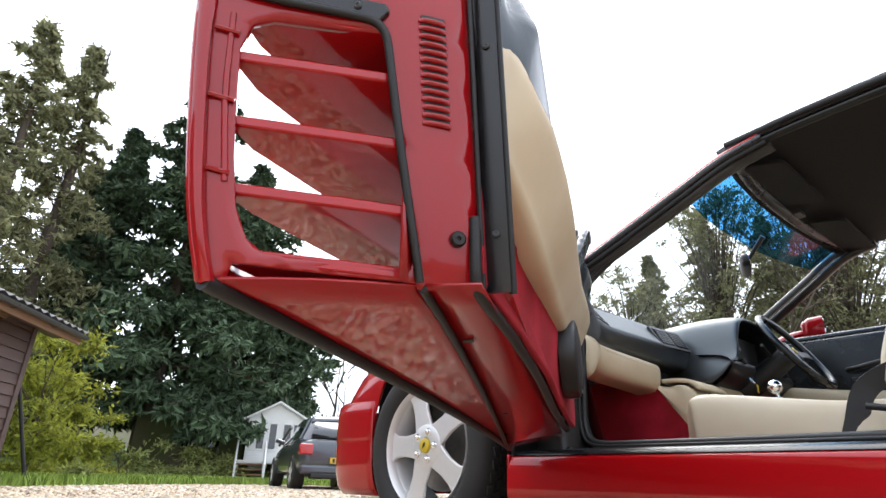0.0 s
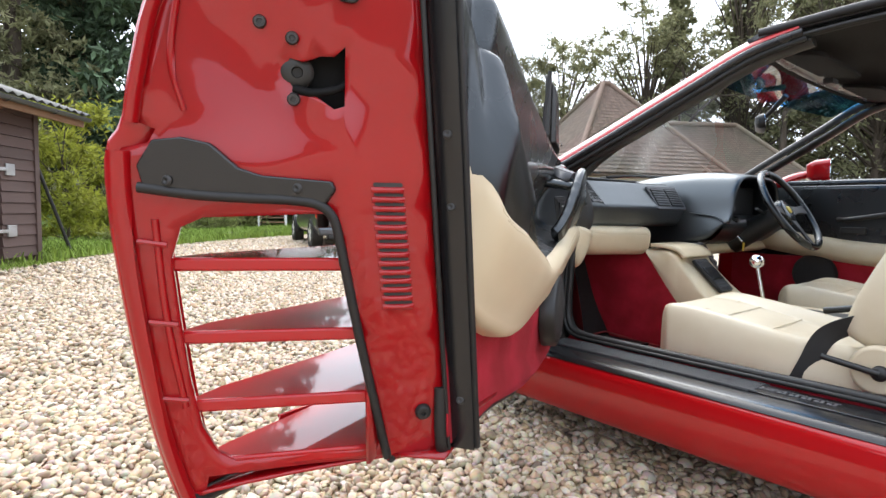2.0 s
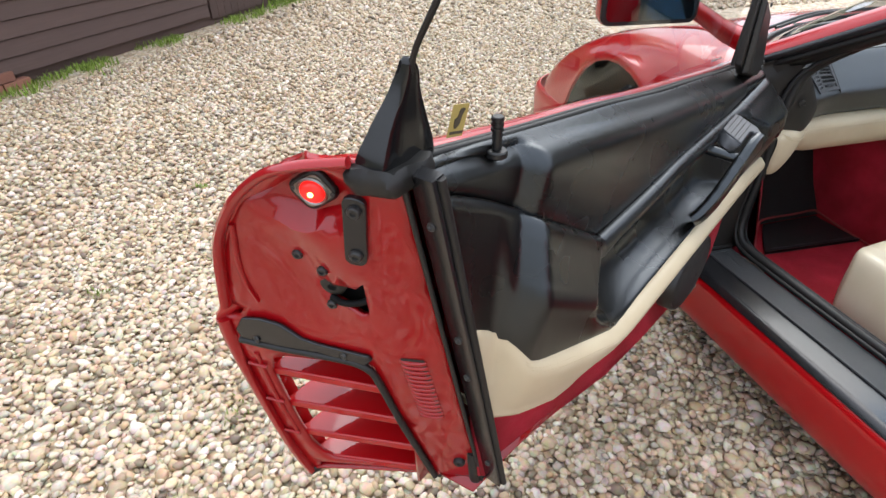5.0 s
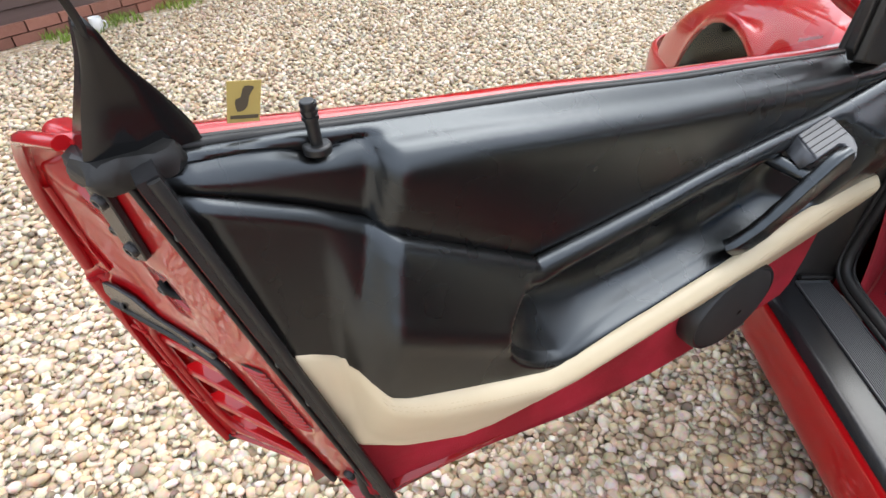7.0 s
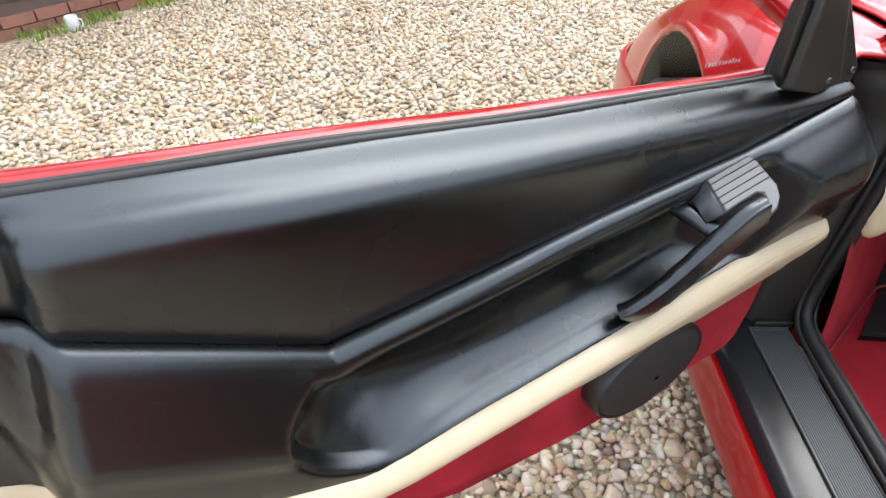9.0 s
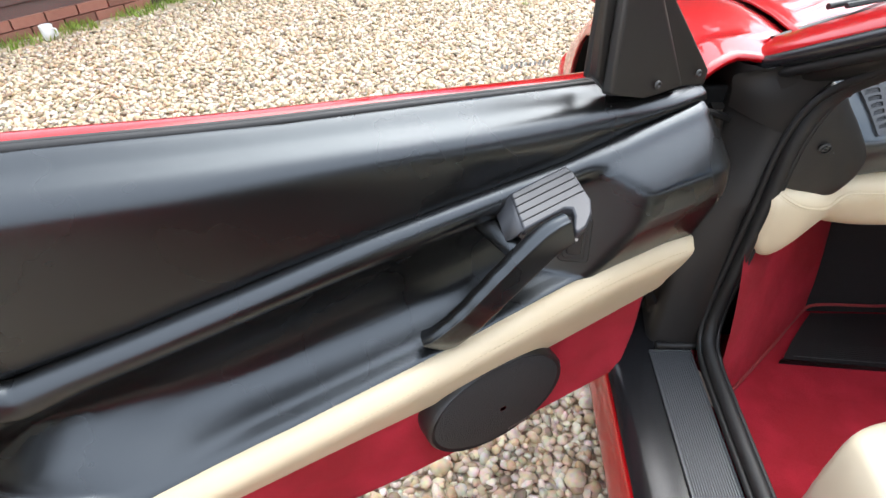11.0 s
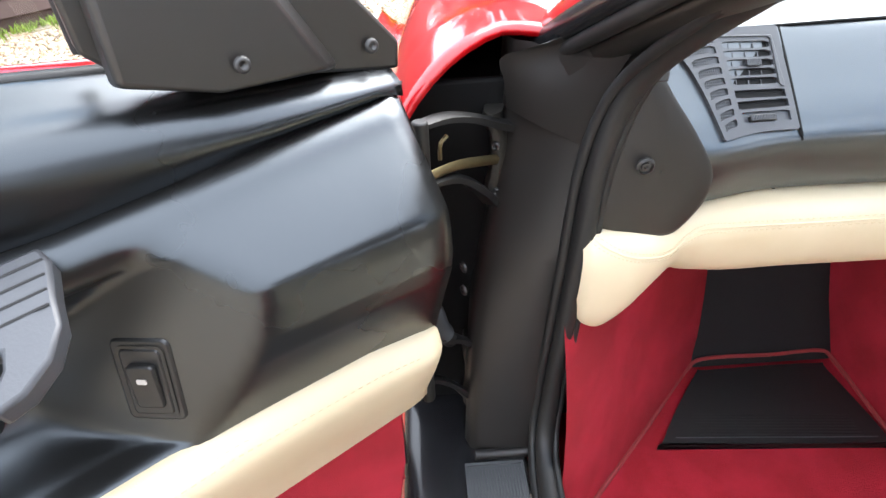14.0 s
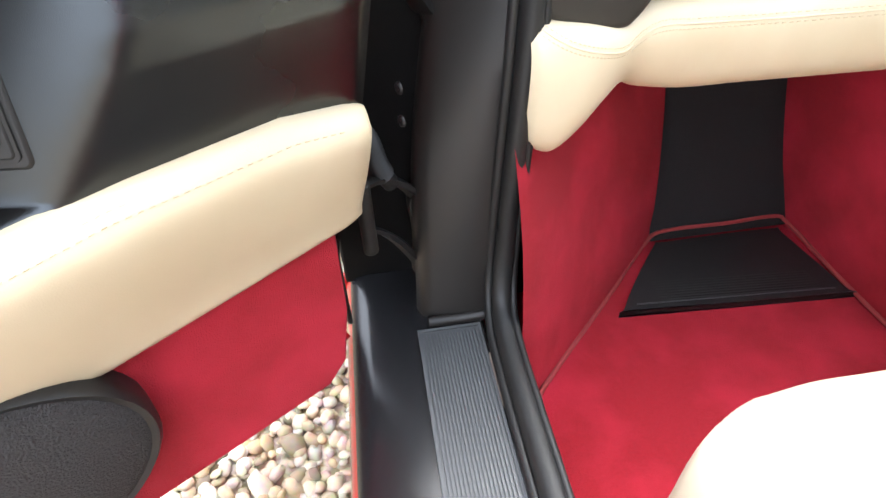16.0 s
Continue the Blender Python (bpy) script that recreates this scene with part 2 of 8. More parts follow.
LAMPRED = glow("red_lamp", (1.0, 0.015, 0.012), 1.1)
LAMPHOT = glow("lamp_filament_glow", (1.0, 0.55, 0.15), 8.0)
MESH = mat("speaker_mesh", (0.012, 0.011, 0.011), (0.035, 0.03, 0.028), 0.7, scale=420, bump=0.8, bscale=500)
RUST = mat("rusty_paint_chip", (0.20, 0.11, 0.06), (0.42, 0.36, 0.30), 0.8, scale=120, bump=0.5, bscale=200)
LETTER = mat("grey_lettering", (0.10, 0.10, 0.105), (0.13, 0.13, 0.135), 0.5, scale=80)
PEBBLE = stones("gravel_stones", True)
GRAVEL = stones("gravel_bed", False)
GRASS = mat("grass", (0.16, 0.28, 0.03), (0.24, 0.36, 0.05), 0.9, scale=30, bump=0.8, bscale=60, big=(0.16, 0.17, 0.06), bigscale=0.8)
BLADE = mat("grass_blades", (0.22, 0.34, 0.04), (0.30, 0.42, 0.07), 0.8, scale=4, island=0.35)
SOIL = mat("bank_soil", (0.10, 0.11, 0.04), (0.07, 0.09, 0.025), 0.95, scale=6, bump=0.8, bscale=12, big=(0.13, 0.11, 0.06), bigscale=0.6)
NEEDLE = mat("dark_needles", (0.060, 0.105, 0.052), (0.10, 0.155, 0.075), 0.85, scale=1.2, island=0.45)
NEEDLE2 = mat("brown_green_foliage", (0.28, 0.30, 0.15), (0.40, 0.38, 0.21), 0.85, scale=1.2, island=0.4)
LEAFY = mat("yellow_green_leaves", (0.32, 0.36, 0.04), (0.44, 0.45, 0.07), 0.75, scale=2, island=0.4)
SHRUB = mat("shrub_leaves", (0.22, 0.27, 0.07), (0.40, 0.42, 0.15), 0.8, scale=2, island=0.45)
for leaf in (NEEDLE2, LEAFY, SHRUB):
    # thin leaves let part of the light through
    tree_nodes = leaf.node_tree
    skin = tree_nodes.nodes["Principled BSDF"]
    through_leaf = tree_nodes.nodes.new("ShaderNodeBsdfTranslucent")
    blend = tree_nodes.nodes.new("ShaderNodeMixShader")
    blend.inputs["Fac"].default_value = 0.42
    tree_nodes.links.new(skin.inputs["Base Color"].links[0].from_socket, through_leaf.inputs["Color"])
    tree_nodes.links.new(skin.outputs[0], blend.inputs[1])
    tree_nodes.links.new(through_leaf.outputs[0], blend.inputs[2])
    tree_nodes.links.new(blend.outputs[0], tree_nodes.nodes["Material Output"].inputs["Surface"])
BARK = mat("bark", (0.07, 0.05, 0.035), (0.13, 0.10, 0.07), 0.9, scale=14, bump=0.8, bscale=20, stretch=(1, 1, 0.2))
CLAD = mat("brown_stained_cladding", (0.085, 0.050, 0.042), (0.13, 0.080, 0.068), 0.7, scale=9, bump=0.4, bscale=30, stretch=(0.35, 0.35, 6), random_piece=0.12)
DOORW = mat("brown_stained_boards", (0.075, 0.043, 0.036), (0.11, 0.066, 0.056), 0.7, scale=9, bump=0.4, bscale=30, stretch=(6, 6, 0.35), random_piece=0.1)
FASCIA = mat("weathered_fascia", (0.30, 0.17, 0.09), (0.22, 0.12, 0.065), 0.75, scale=7, stretch=(0.5, 0.5, 5), bump=0.2)
CORR = mat("grey_corrugated_sheet", (0.10, 0.10, 0.105), (0.15, 0.15, 0.15), 0.6, scale=8, bump=0.1, big=(0.08, 0.09, 0.06))
BRICK = mat("red_brick", (0.26, 0.10, 0.07), (0.35, 0.16, 0.11), 0.85, scale=25, bump=0.5, bscale=60, random_piece=0.25)
WHITE = mat("white_paint", (1.0, 1.0, 0.97), (0.93, 0.93, 0.9), 0.5, scale=5, bump=0.03)
RENDERW = mat("cream_render", (0.88, 0.80, 0.62), (0.78, 0.70, 0.53), 0.9, scale=5, bump=0.3, bscale=30, big=(0.52, 0.47, 0.36), bigscale=0.7)
TILE = mat("brown_roof_tiles", (0.17, 0.115, 0.085), (0.23, 0.16, 0.12), 0.85, scale=4, bump=0.4, bscale=12, big=(0.14, 0.125, 0.085), bigscale=0.5, island=0.2)
GALV = mat("galvanised_steel", (0.55, 0.56, 0.57), (0.45, 0.46, 0.47), 0.45, metal=0.8, scale=30)
GREYCAR = mat("slate_grey_car_paint", (0.045, 0.052, 0.064), (0.05, 0.058, 0.07), 0.28, metal=0.4, scale=10, coat=1.0)
BLUECAR = mat("dark_blue_car_paint", (0.022, 0.032, 0.052), (0.026, 0.036, 0.056), 0.28, metal=0.3, scale=10, coat=1.0)
DARKGLASS = mat("dark_car_glass", (0.02, 0.024, 0.028), (0.03, 0.034, 0.04), 0.06, scale=3, coat=1.0)
TAIL = mat("red_tail_lens", (0.5, 0.01, 0.015), (0.6, 0.03, 0.03), 0.15, scale=30, coat=1.0)
PLATE = mat("yellow_plate", (0.75, 0.48, 0.04), (0.7, 0.44, 0.04), 0.5, scale=30)
CERAMIC = mat("white_ceramic", (1.0, 1.0, 0.98), (0.96, 0.96, 0.94), 0.15, scale=9, coat=0.6)
STICKER = mat("yellow_sticker", (0.62, 0.47, 0.15), (0.55, 0.41, 0.12), 0.5, scale=40)
STICKINK = mat("dark_sticker_print", (0.10, 0.08, 0.05), None, 0.6)


# ---- building helpers ----
def link(name, me, material, parent, label="", smooth=35):
    ob = new(name, me)
    if material:
        me.materials.append(material)
    if smooth:
        me.shade_smooth()
        me.set_sharp_from_angle(angle=radians(smooth))
    if parent:
        ob.parent = parent
    if label:
        ob["label"] = label
    return ob


def part(name, bm, material, parent=None, label="", smooth=35, toward=None):
    """Links a bmesh as one mesh; toward: the way in which an open sheet's faces look."""
    me = bpy.data.meshes.new(name)
    bmesh.ops.recalc_face_normals(bm, faces=bm.faces[:])
    if toward and sum((f.normal.dot(Vector(toward)) * f.calc_area() for f in bm.faces), 0.0) < 0:
        bmesh.ops.reverse_faces(bm, faces=bm.faces[:])
    bm.to_mesh(me)
    bm.free()
    return link(name, me, material, parent, label, smooth)


def raw(name, verts, faces, material, parent=None, label="", smooth=35):
    me = bpy.data.meshes.new(name)
    me.from_pydata([tuple(v) for v in verts], [], faces)
    me.update()
    return link(name, me, material, parent, label, smooth)


def empty(name, label, category, m=None, group="", kind=""):
    ob = new(name)
    ob.empty_display_size = 0.1
    if m:
        ob.matrix_basis = m
    return tagged(ob, label, category, group, kind)


def bevel(ob, width=0.004, segments=2, angle=30):
    m = ob.modifiers.new("bevel", "BEVEL")
    m.width, m.segments, m.limit_method, m.angle_limit = width, segments, "ANGLE", radians(angle)
    return ob


def solid(ob, thickness, offset=-1.0):
    m = ob.modifiers.new("solid", "SOLIDIFY")
    m.thickness, m.offset, m.use_even_offset = thickness, offset, True
    return ob


def subsurf(ob, levels=2):
    m = ob.modifiers.new("subsurf", "SUBSURF")
    m.levels = m.render_levels = levels
    return ob


def cuboid(bm, lo, hi, m=None):
    r = bmesh.ops.create_cube(bm, size=1.0)
    lo, hi = Vector(lo), Vector(hi)
    for v in r["verts"]:
        p = Vector((v.co.x + 0.5, v.co.y + 0.5, v.co.z + 0.5))
        v.co = Vector((lo.x + p.x * (hi.x - lo.x), lo.y + p.y * (hi.y - lo.y), lo.z + p.z * (hi.z - lo.z)))
        if m:
            v.co = m @ v.co
    return r["verts"]


def block(name, lo, hi, material, parent=None, label="", b=0.004, m=None, segments=2):
    bm = bmesh.new()
    cuboid(bm, lo, hi, m)
    ob = part(name, bm, material, parent, label)
    return bevel(ob, b, segments) if b else ob


def cyl(bm, a, b, r1, r2=None, n=20, caps=True):
    a, b = Vector(a), Vector(b)
    q = (b - a).to_track_quat("Z", "Y").to_matrix().to_4x4()
    m = Matrix.Translation((a + b) / 2) @ q
    return bmesh.ops.create_cone(bm, cap_ends=caps, segments=n, radius1=r1, radius2=r1 if r2 is None else r2, depth=(b - a).length, matrix=m)["verts"]


def rod(name, a, b, r1, material, parent=None, label="", r2=None, n=16, bev=0.0):
    bm = bmesh.new()
    cyl(bm, a, b, r1, r2, n)
    ob = part(name, bm, material, parent, label)
    return bevel(ob, bev) if bev else ob


def cr(points, n):
    """n points on a smooth curve through the given ones."""
    p = [Vector(q) for q in points]
    if len(p) == 2:
        return [p[0].lerp(p[1], i / (n - 1)) for i in range(n)]
    lens = [0.0]
    for a, b in zip(p, p[1:]):
        lens.append(lens[-1] + max((b - a).length, 1e-6) ** 0.5)
    out, total = [], lens[-1]
    for i in range(n):
        s = total * i / (n - 1)
        k = min(max(j for j in range(len(p)) if lens[j] <= s + 1e-9), len(p) - 2)
        t = (s - lens[k]) / (lens[k + 1] - lens[k])
        a, b = p[k], p[k + 1]
        h = lens[k + 1] - lens[k]
        ma = (b - a) / h if k == 0 else (p[k + 1] - p[k - 1]) / (lens[k + 1] - lens[k - 1])
        mb = (b - a) / h if k + 2 >= len(p) else (p[k + 2] - p[k]) / (lens[k + 2] - lens[k])
        t2, t3 = t * t, t * t * t
        out.append(a * (2 * t3 - 3 * t2 + 1) + ma * h * (t3 - 2 * t2 + t) + b * (3 * t2 - 2 * t3) + mb * h * (t3 - t2))
    return out


def loft(bm, rows, closed=False, caps=False):
    """Quads between rows of points; closed joins each row's ends."""
    vs = [[bm.verts.new(p) for p in row] for row in rows]
    n = len(rows[0])
    for a, b in zip(vs, vs[1:]):
        for i in range(n if closed else n - 1):
            j = (i + 1) % n
            try:
                bm.faces.new((a[i], a[j], b[j], b[i]))
            except ValueError:
                pass
    if caps and closed:
        bm.faces.new(vs[0][::-1])
        bm.faces.new(vs[-1])
    return vs


def lofted(name, rows, material, parent=None, label="", nu=0, nv=0, closed=False, caps=False, thick=0.0, smooth=40, off=-1.0):
    """A smooth skin through rows of control points."""
    if nv:
        rows = [cr(r, nv) for r in rows]
    if nu:
        cols = [cr([r[i] for r in rows], nu) for i in range(len(rows[0]))]
        rows = [[c[k] for c in cols] for k in range(nu)]
    bm = bmesh.new()
    loft(bm, rows, closed, caps)
    ob = part(name, bm, material, parent, label, smooth)
    return solid(ob, thick, off) if thick else ob


def sweep(bm, path, section, up=(0, 0, 1), closed=False, caps=True, scale=None):
    """Carries a closed 2D section along a path; section x lies across, y along up."""
    path = [Vector(p) for p in path]
    rows, n = [], len(path)
    for i, p in enumerate(path):
        a, b = path[i - 1 if i or closed else 0], path[(i + 1) % n if i < n - 1 or closed else i]
        t = (b - a).normalized()
        side = t.cross(Vector(up))
        side = side.normalized() if side.length > 1e-6 else Vector((1, 0, 0))
        top = side.cross(t)
        k = scale[i] if scale else 1.0
        rows.append([p + side * x * k + top * y * k for x, y in section])
    if closed:
        rows.append(rows[0])
    loft(bm, rows, True, caps and not closed)
    if closed:
        bmesh.ops.remove_doubles(bm, verts=bm.verts[:], dist=1e-6)


def ring2(r, n=10, ry=None):
    return [(r * math.cos(2 * math.pi * i / n), (ry or r) * math.sin(2 * math.pi * i / n)) for i in range(n)]


def tube(name, path, r, material, parent=None, label="", n=10, smoothn=0, closed=False, ry=None, up=(0, 0, 1), section=None, scale=None):
    bm = bmesh.new()
    pts = cr(path, smoothn) if smoothn else path
    sweep(bm, pts, section or ring2(r, n, ry), up, closed, True, scale)
    return part(name, bm, material, parent, label, 50)


def plate(bm, outline, holes, lift):
    """A flat region with holes, mapped into space by lift(a, b)."""
    edges = []
    for loop in [outline, *holes]:
        vs = [bm.verts.new((a, b, 0)) for a, b in loop]
        edges += [bm.edges.new((vs[i], vs[(i + 1) % len(vs)])) for i in range(len(vs))]
    bmesh.ops.triangle_fill(bm, use_beauty=True, use_dissolve=False, edges=edges)
    for v in bm.verts:
        v.co = lift(v.co.x, v.co.y)


def smooth_loop(points, n):
    """A closed rounded outline through points."""
    p = [Vector((*q, 0)) for q in points]
    m = len(p)
    out = []
    for i in range(n):
        s = m * i / n
        k = int(s)
        t = s - k
        a, b, c, d = p[k - 1], p[k % m], p[(k + 1) % m], p[(k + 2) % m]
        q = 0.5 * (2 * b + (c - a) * t + (2 * a - 5 * b + 4 * c - d) * t * t + (3 * b - a - 3 * c + d) * t ** 3)
        out.append((q.x, q.y))
    return out


def stadium(w, h, n=6, r=None):
    """A rounded rectangle as an outline."""
    r = min(w, h) / 2 if r is None else r
    out = []
    for cx, cy, a0 in ((w / 2 - r, h / 2 - r, 0), (-w / 2 + r, h / 2 - r, 90), (-w / 2 + r, -h / 2 + r, 180), (w / 2 - r, -h / 2 + r, 270)):
        for i in range(n + 1):
            a = radians(a0 + 90 * i / n)
            out.append((cx + r * math.cos(a), cy + r * math.sin(a)))
    return out


def slab(name, outline, lift, depth, material, parent=None, label="", b=0.0, holes=()):
    """A thick plate; lift(a, b, d) maps its outline and depth into space."""
    bm = bmesh.new()
    n = len(outline)
    if holes:
        plate(bm, outline, holes, lambda x, y: lift(x, y, 0))
        ob = part(name, bm, material, parent, label)
        solid(ob, depth, -1)
    else:
        lo = [bm.verts.new(lift(x, y, 0)) for x, y in outline]
        hi = [bm.verts.new(lift(x, y, depth)) for x, y in outline]
        for i in range(n):
            j = (i + 1) % n
            bm.faces.new((lo[i], lo[j], hi[j], hi[i]))
        bm.faces.new(lo[::-1])
        bm.faces.new(hi)
        ob = part(name, bm, material, parent, label)
    return bevel(ob, b, 2) if b else ob


def screw(name, at, axis, r, parent, material=None, label="", shared={}):
    """A button-head screw with a dished, slotted head."""
    if "me" not in shared:
        bm = bmesh.new()
        prof = [(0.0, 0.2), (0.30, 0.2), (0.36, 0.42), (0.62, 0.5), (0.9, 0.32), (1.0, 0.0)]
        rows = [[Vector((p * math.cos(2 * math.pi * i / 14), p * math.sin(2 * math.pi * i / 14), h)) for i in range(14)] for p, h in prof]
        loft(bm, rows[1:], True)
        bm.faces.new([bm.verts[i] for i in range(14)] if bm.verts.ensure_lookup_table() is None else [])
        me = bpy.data.meshes.new("screw")
        bmesh.ops.recalc_face_normals(bm, faces=bm.faces[:])
        bm.to_mesh(me)
        bm.free()
        me.materials.append(SCREWM)
        me.shade_smooth()
        shared["me"] = me
    ob = new(name, shared["me"])
    ob.parent = parent
    ob.matrix_basis = Matrix.Translation(at) @ Vector(axis).to_track_quat("Z", "Y").to_matrix().to_4x4() @ Matrix.Diagonal((r, r, r, 1))
    if label:
        ob["label"] = label
    return ob


# ---- the car: one thing; its door, seats, dash and wheels are parts ----
car = empty("sports_car", "red two-seat sports car with its passenger door wide open", "car")

# The open door's own frame: x outward, y from the hinge to the rear edge, z up.
DOOR_M = Matrix(((-0.547, -0.837, 0, -0.8214), (0.837, -0.547, 0, -0.059), (0, 0, 1, 0), (0, 0, 0, 1)))


def V(u, w, z):
    return Vector((w, u, z))


def u_rear(w, z):
    tab = ((-0.05, 1.140), (0.0, 1.177), (0.03, 1.195), (0.09, 1.235), (0.115, 1.250), (0.18, 1.276), (0.325, 1.3465), (0.40, 1.383))
    lean = 0.24 - 0.09 * max(0.0, min(1.0, (w - 0.1) / 0.2))
    for (w0, a), (w1, b) in zip(tab, tab[1:]):
        if w <= w1:
            break
    return a + (b - a) * (w - w0) / (w1 - w0) + lean * (z - 0.842)


def J(w, z, d=0.0):
    """A place on the door's rear shut face, d out of it."""
    return V(u_rear(w, z) + d, w, z)


REAR = [(0.0788, 1.057), (0.1327, 1.0459), (0.1814, 1.0237), (0.2298, 0.9806), (0.2717, 0.9168), (0.2959, 0.8419), (0.3064, 0.7992),
        (0.323, 0.7712), (0.3285, 0.6967), (0.3269, 0.6009), (0.3211, 0.4927), (0.3135, 0.430), (0.3035, 0.376)]
FRONT = [(0.07, 0.875), (0.088, 0.855), (0.10, 0.83), (0.11, 0.80), (0.117, 0.76), (0.121, 0.71), (0.122, 0.68),
         (0.123, 0.65), (0.128, 0.60), (0.138, 0.53), (0.155, 0.44), (0.178, 0.36), (0.192, 0.285)]


def skin_rows(nu=22):
    rows = []
    for k in range(nu):
        t = k / (nu - 1)
        row = []
        for (w0, z0), (w1, z1) in zip(FRONT, REAR):
            e = t ** 1.7
            w, z = w0 + (w1 - w0) * e, z0 + (z1 - z0) * t
            row.append(V(0.012 + (u_rear(w1, z1) + 0.004 - 0.012) * t, w, z))
        rows.append(cr(row, 37))
    return rows


def skin_w(u, z):
    """How far out the door's skin lies."""
    t = max(0.0, min(1.0, (u + 0.03) / 1.26))
    f = 0.123
    r = 0.347 if z < 0.77 else 0.33
    return f + (r - f) * t ** 1.7


rows = skin_rows()
bm = bmesh.new()
vs = [[bm.verts.new(p) for p in row] for row in rows]
for a, b in zip(vs, vs[1:]):
    for i in range(len(a) - 1):
        c = (a[i].co + b[i + 1].co) / 2
        if c.y > 0.56 and 0.412 < c.z < 0.722 and c.y < u_rear(0.345, c.z) - 0.055:
            continue
        bm.faces.new((a[i], a[i + 1], b[i + 1], b[i]))
door = part("door", bm, RED, car, "open red passenger door with air-intake strakes")
door.matrix_basis = DOOR_M
solid(door, 0.006, -1)

# rear shut face with the intake opening and the latch hole
OPENING = [(0.2507, 0.7047), (0.2716, 0.6937), (0.2829, 0.66), (0.2825, 0.5956), (0.2811, 0.5252), (0.276, 0.4651), (0.2651, 0.4308), (0.2491, 0.4161),
           (0.1787, 0.4165), (0.109, 0.416), (0.1035, 0.4367), (0.1177, 0.5771), (0.1333, 0.711)]
LATCH = [(0.168, 0.8557), (0.1621, 0.8707), (0.1481, 0.8666), (0.1301, 0.8715), (0.1151, 0.8714), (0.104, 0.8819), (0.1099, 0.8233), (0.1204, 0.8198), (0.1402, 0.8343), (0.16, 0.8385)]
EDGE = [(0.035, 1.0342), (0.0557, 1.0499)] + REAR[:6] + [(0.3038, 0.8031), (0.2831, 0.7939), (0.2897, 0.78)] + REAR[7:] + [(0.281, 0.379), (0.276, 0.402), (0.1045, 0.4041), (0.0991, 0.3962), (0.0349, 0.4068)]


def dish(w, z):
    """The pressed relief of the shut face: a dished field below the lamp and a raised rim."""
    lamp = math.exp(-(((w - 0.150) / 0.060) ** 2 + ((z - 1.003) / 0.045) ** 2) ** 3)
    low = math.exp(-(((w - 0.195) / 0.050) ** 2 + ((z - 0.875) / 0.085) ** 2) ** 1.4)
    roll = math.exp(-((z - 0.765) / 0.02) ** 2)
    return -0.034 * lamp - 0.013 * low - 0.004 + 0.004 * roll


bm = bmesh.new()
plate(bm, EDGE, [OPENING, LATCH], lambda w, z: Vector((w, z, 0)))
for _ in range(3):
    long_edges = [e for e in bm.edges if e.calc_length() > 0.018]
    bmesh.ops.subdivide_edges(bm, edges=long_edges, cuts=1)
    bmesh.ops.triangulate(bm, faces=bm.faces[:])
for v in bm.verts:
    w, z = v.co.x, v.co.y
    v.co = J(w, z, dish(w, z) if z > 0.76 else 0.0)
face = part("shut_face", bm, REDIN, door, "red painted rear shut face of the door", toward=(-0.5, 1, -0.2))
solid(face, 0.010, -1)

# the raised flange round the rear edge
tube("edge_flange", [J(w - 0.007, z, 0.002) for w, z in REAR[:7]], 0.008, REDIN, door, n=8, smoothn=40, ry=0.006)
tube("edge_flange", [J(w - 0.010, z, 0.003) for w, z in REAR[7:]], 0.011, REDIN, door, n=8, smoothn=30, ry=0.008)
tube("pressed_ridge", [J(0.2569, 0.8131, -0.004), J(0.2622, 0.8618, -0.004), J(0.2433, 0.9449, -0.004)], 0.004, REDIN, door, n=8, smoothn=14, ry=0.003)
tube("pressed_ridge", [J(0.2917, 0.7024, 0.0), J(0.2925, 0.5951, 0.001), J(0.2875, 0.4915, 0.0)], 0.004, REDIN, door, n=8, smoothn=12)
for z in (0.675, 0.588, 0.50):
    tube("spot_seam", [J(REAR[9][0] - 0.045, z, 0.004), J(REAR[9][0] - 0.020, z + 0.004, 0.004)], 0.003, REDIN, door, n=6, smoothn=4)

# intake channel behind the opening, and its horizontal strakes
chan = [(1.175, 0.112), (1.0, 0.122), (0.82, 0.136), (0.66, 0.150), (0.55, 0.162)]
bm = bmesh.new()
loft(bm, [[V(u + (0.05 if i == 0 else 0) * (z - 0.55), w, z) for i, (u, w) in enumerate(chan)] for z in (0.405, 0.48, 0.56, 0.64, 0.725)])
solid(part("channel_wall", bm, REDIN, door), 0.005, 0)


def strake(z, dz, thick, name, label=""):
    """A tapering fin between the channel wall and the outer skin."""
    rows = []
    for lo in (0, 1):
        row_in, row_out = [], []
        for k in range(13):
            t = k / 12
            wi, wo = 0.112 + 0.05 * t, None
            ui = u_rear(0.115, z) - 0.004 + (0.57 - u_rear(0.115, z)) * t
            uo = u_rear(0.297, z) - 0.010 + (0.58 - u_rear(0.297, z)) * t
            wo = max(skin_w(uo, z) - 0.048 * (1 - t) - 0.004, wi + 0.002)
            th = (thick * (1 - 0.55 * t)) * (1 if lo else 0)
            row_in.append(V(ui, wi, z + dz * t - th))
            row_out.append(V(uo, wo, z + dz * t - th))
        rows.append((row_in, row_out))
    bm = bmesh.new()
    (ti, to), (bi, bo) = rows
    loft(bm, [ti, to, bo, bi, ti])
    bm.faces.new([bm.verts.new(p) for p in (ti[0], to[0], bo[0], bi[0])])
    bmesh.ops.remove_doubles(bm, verts=bm.verts[:], dist=0.0005)
    return bevel(part(name, bm, RED, door, label), 0.003, 2, 50)


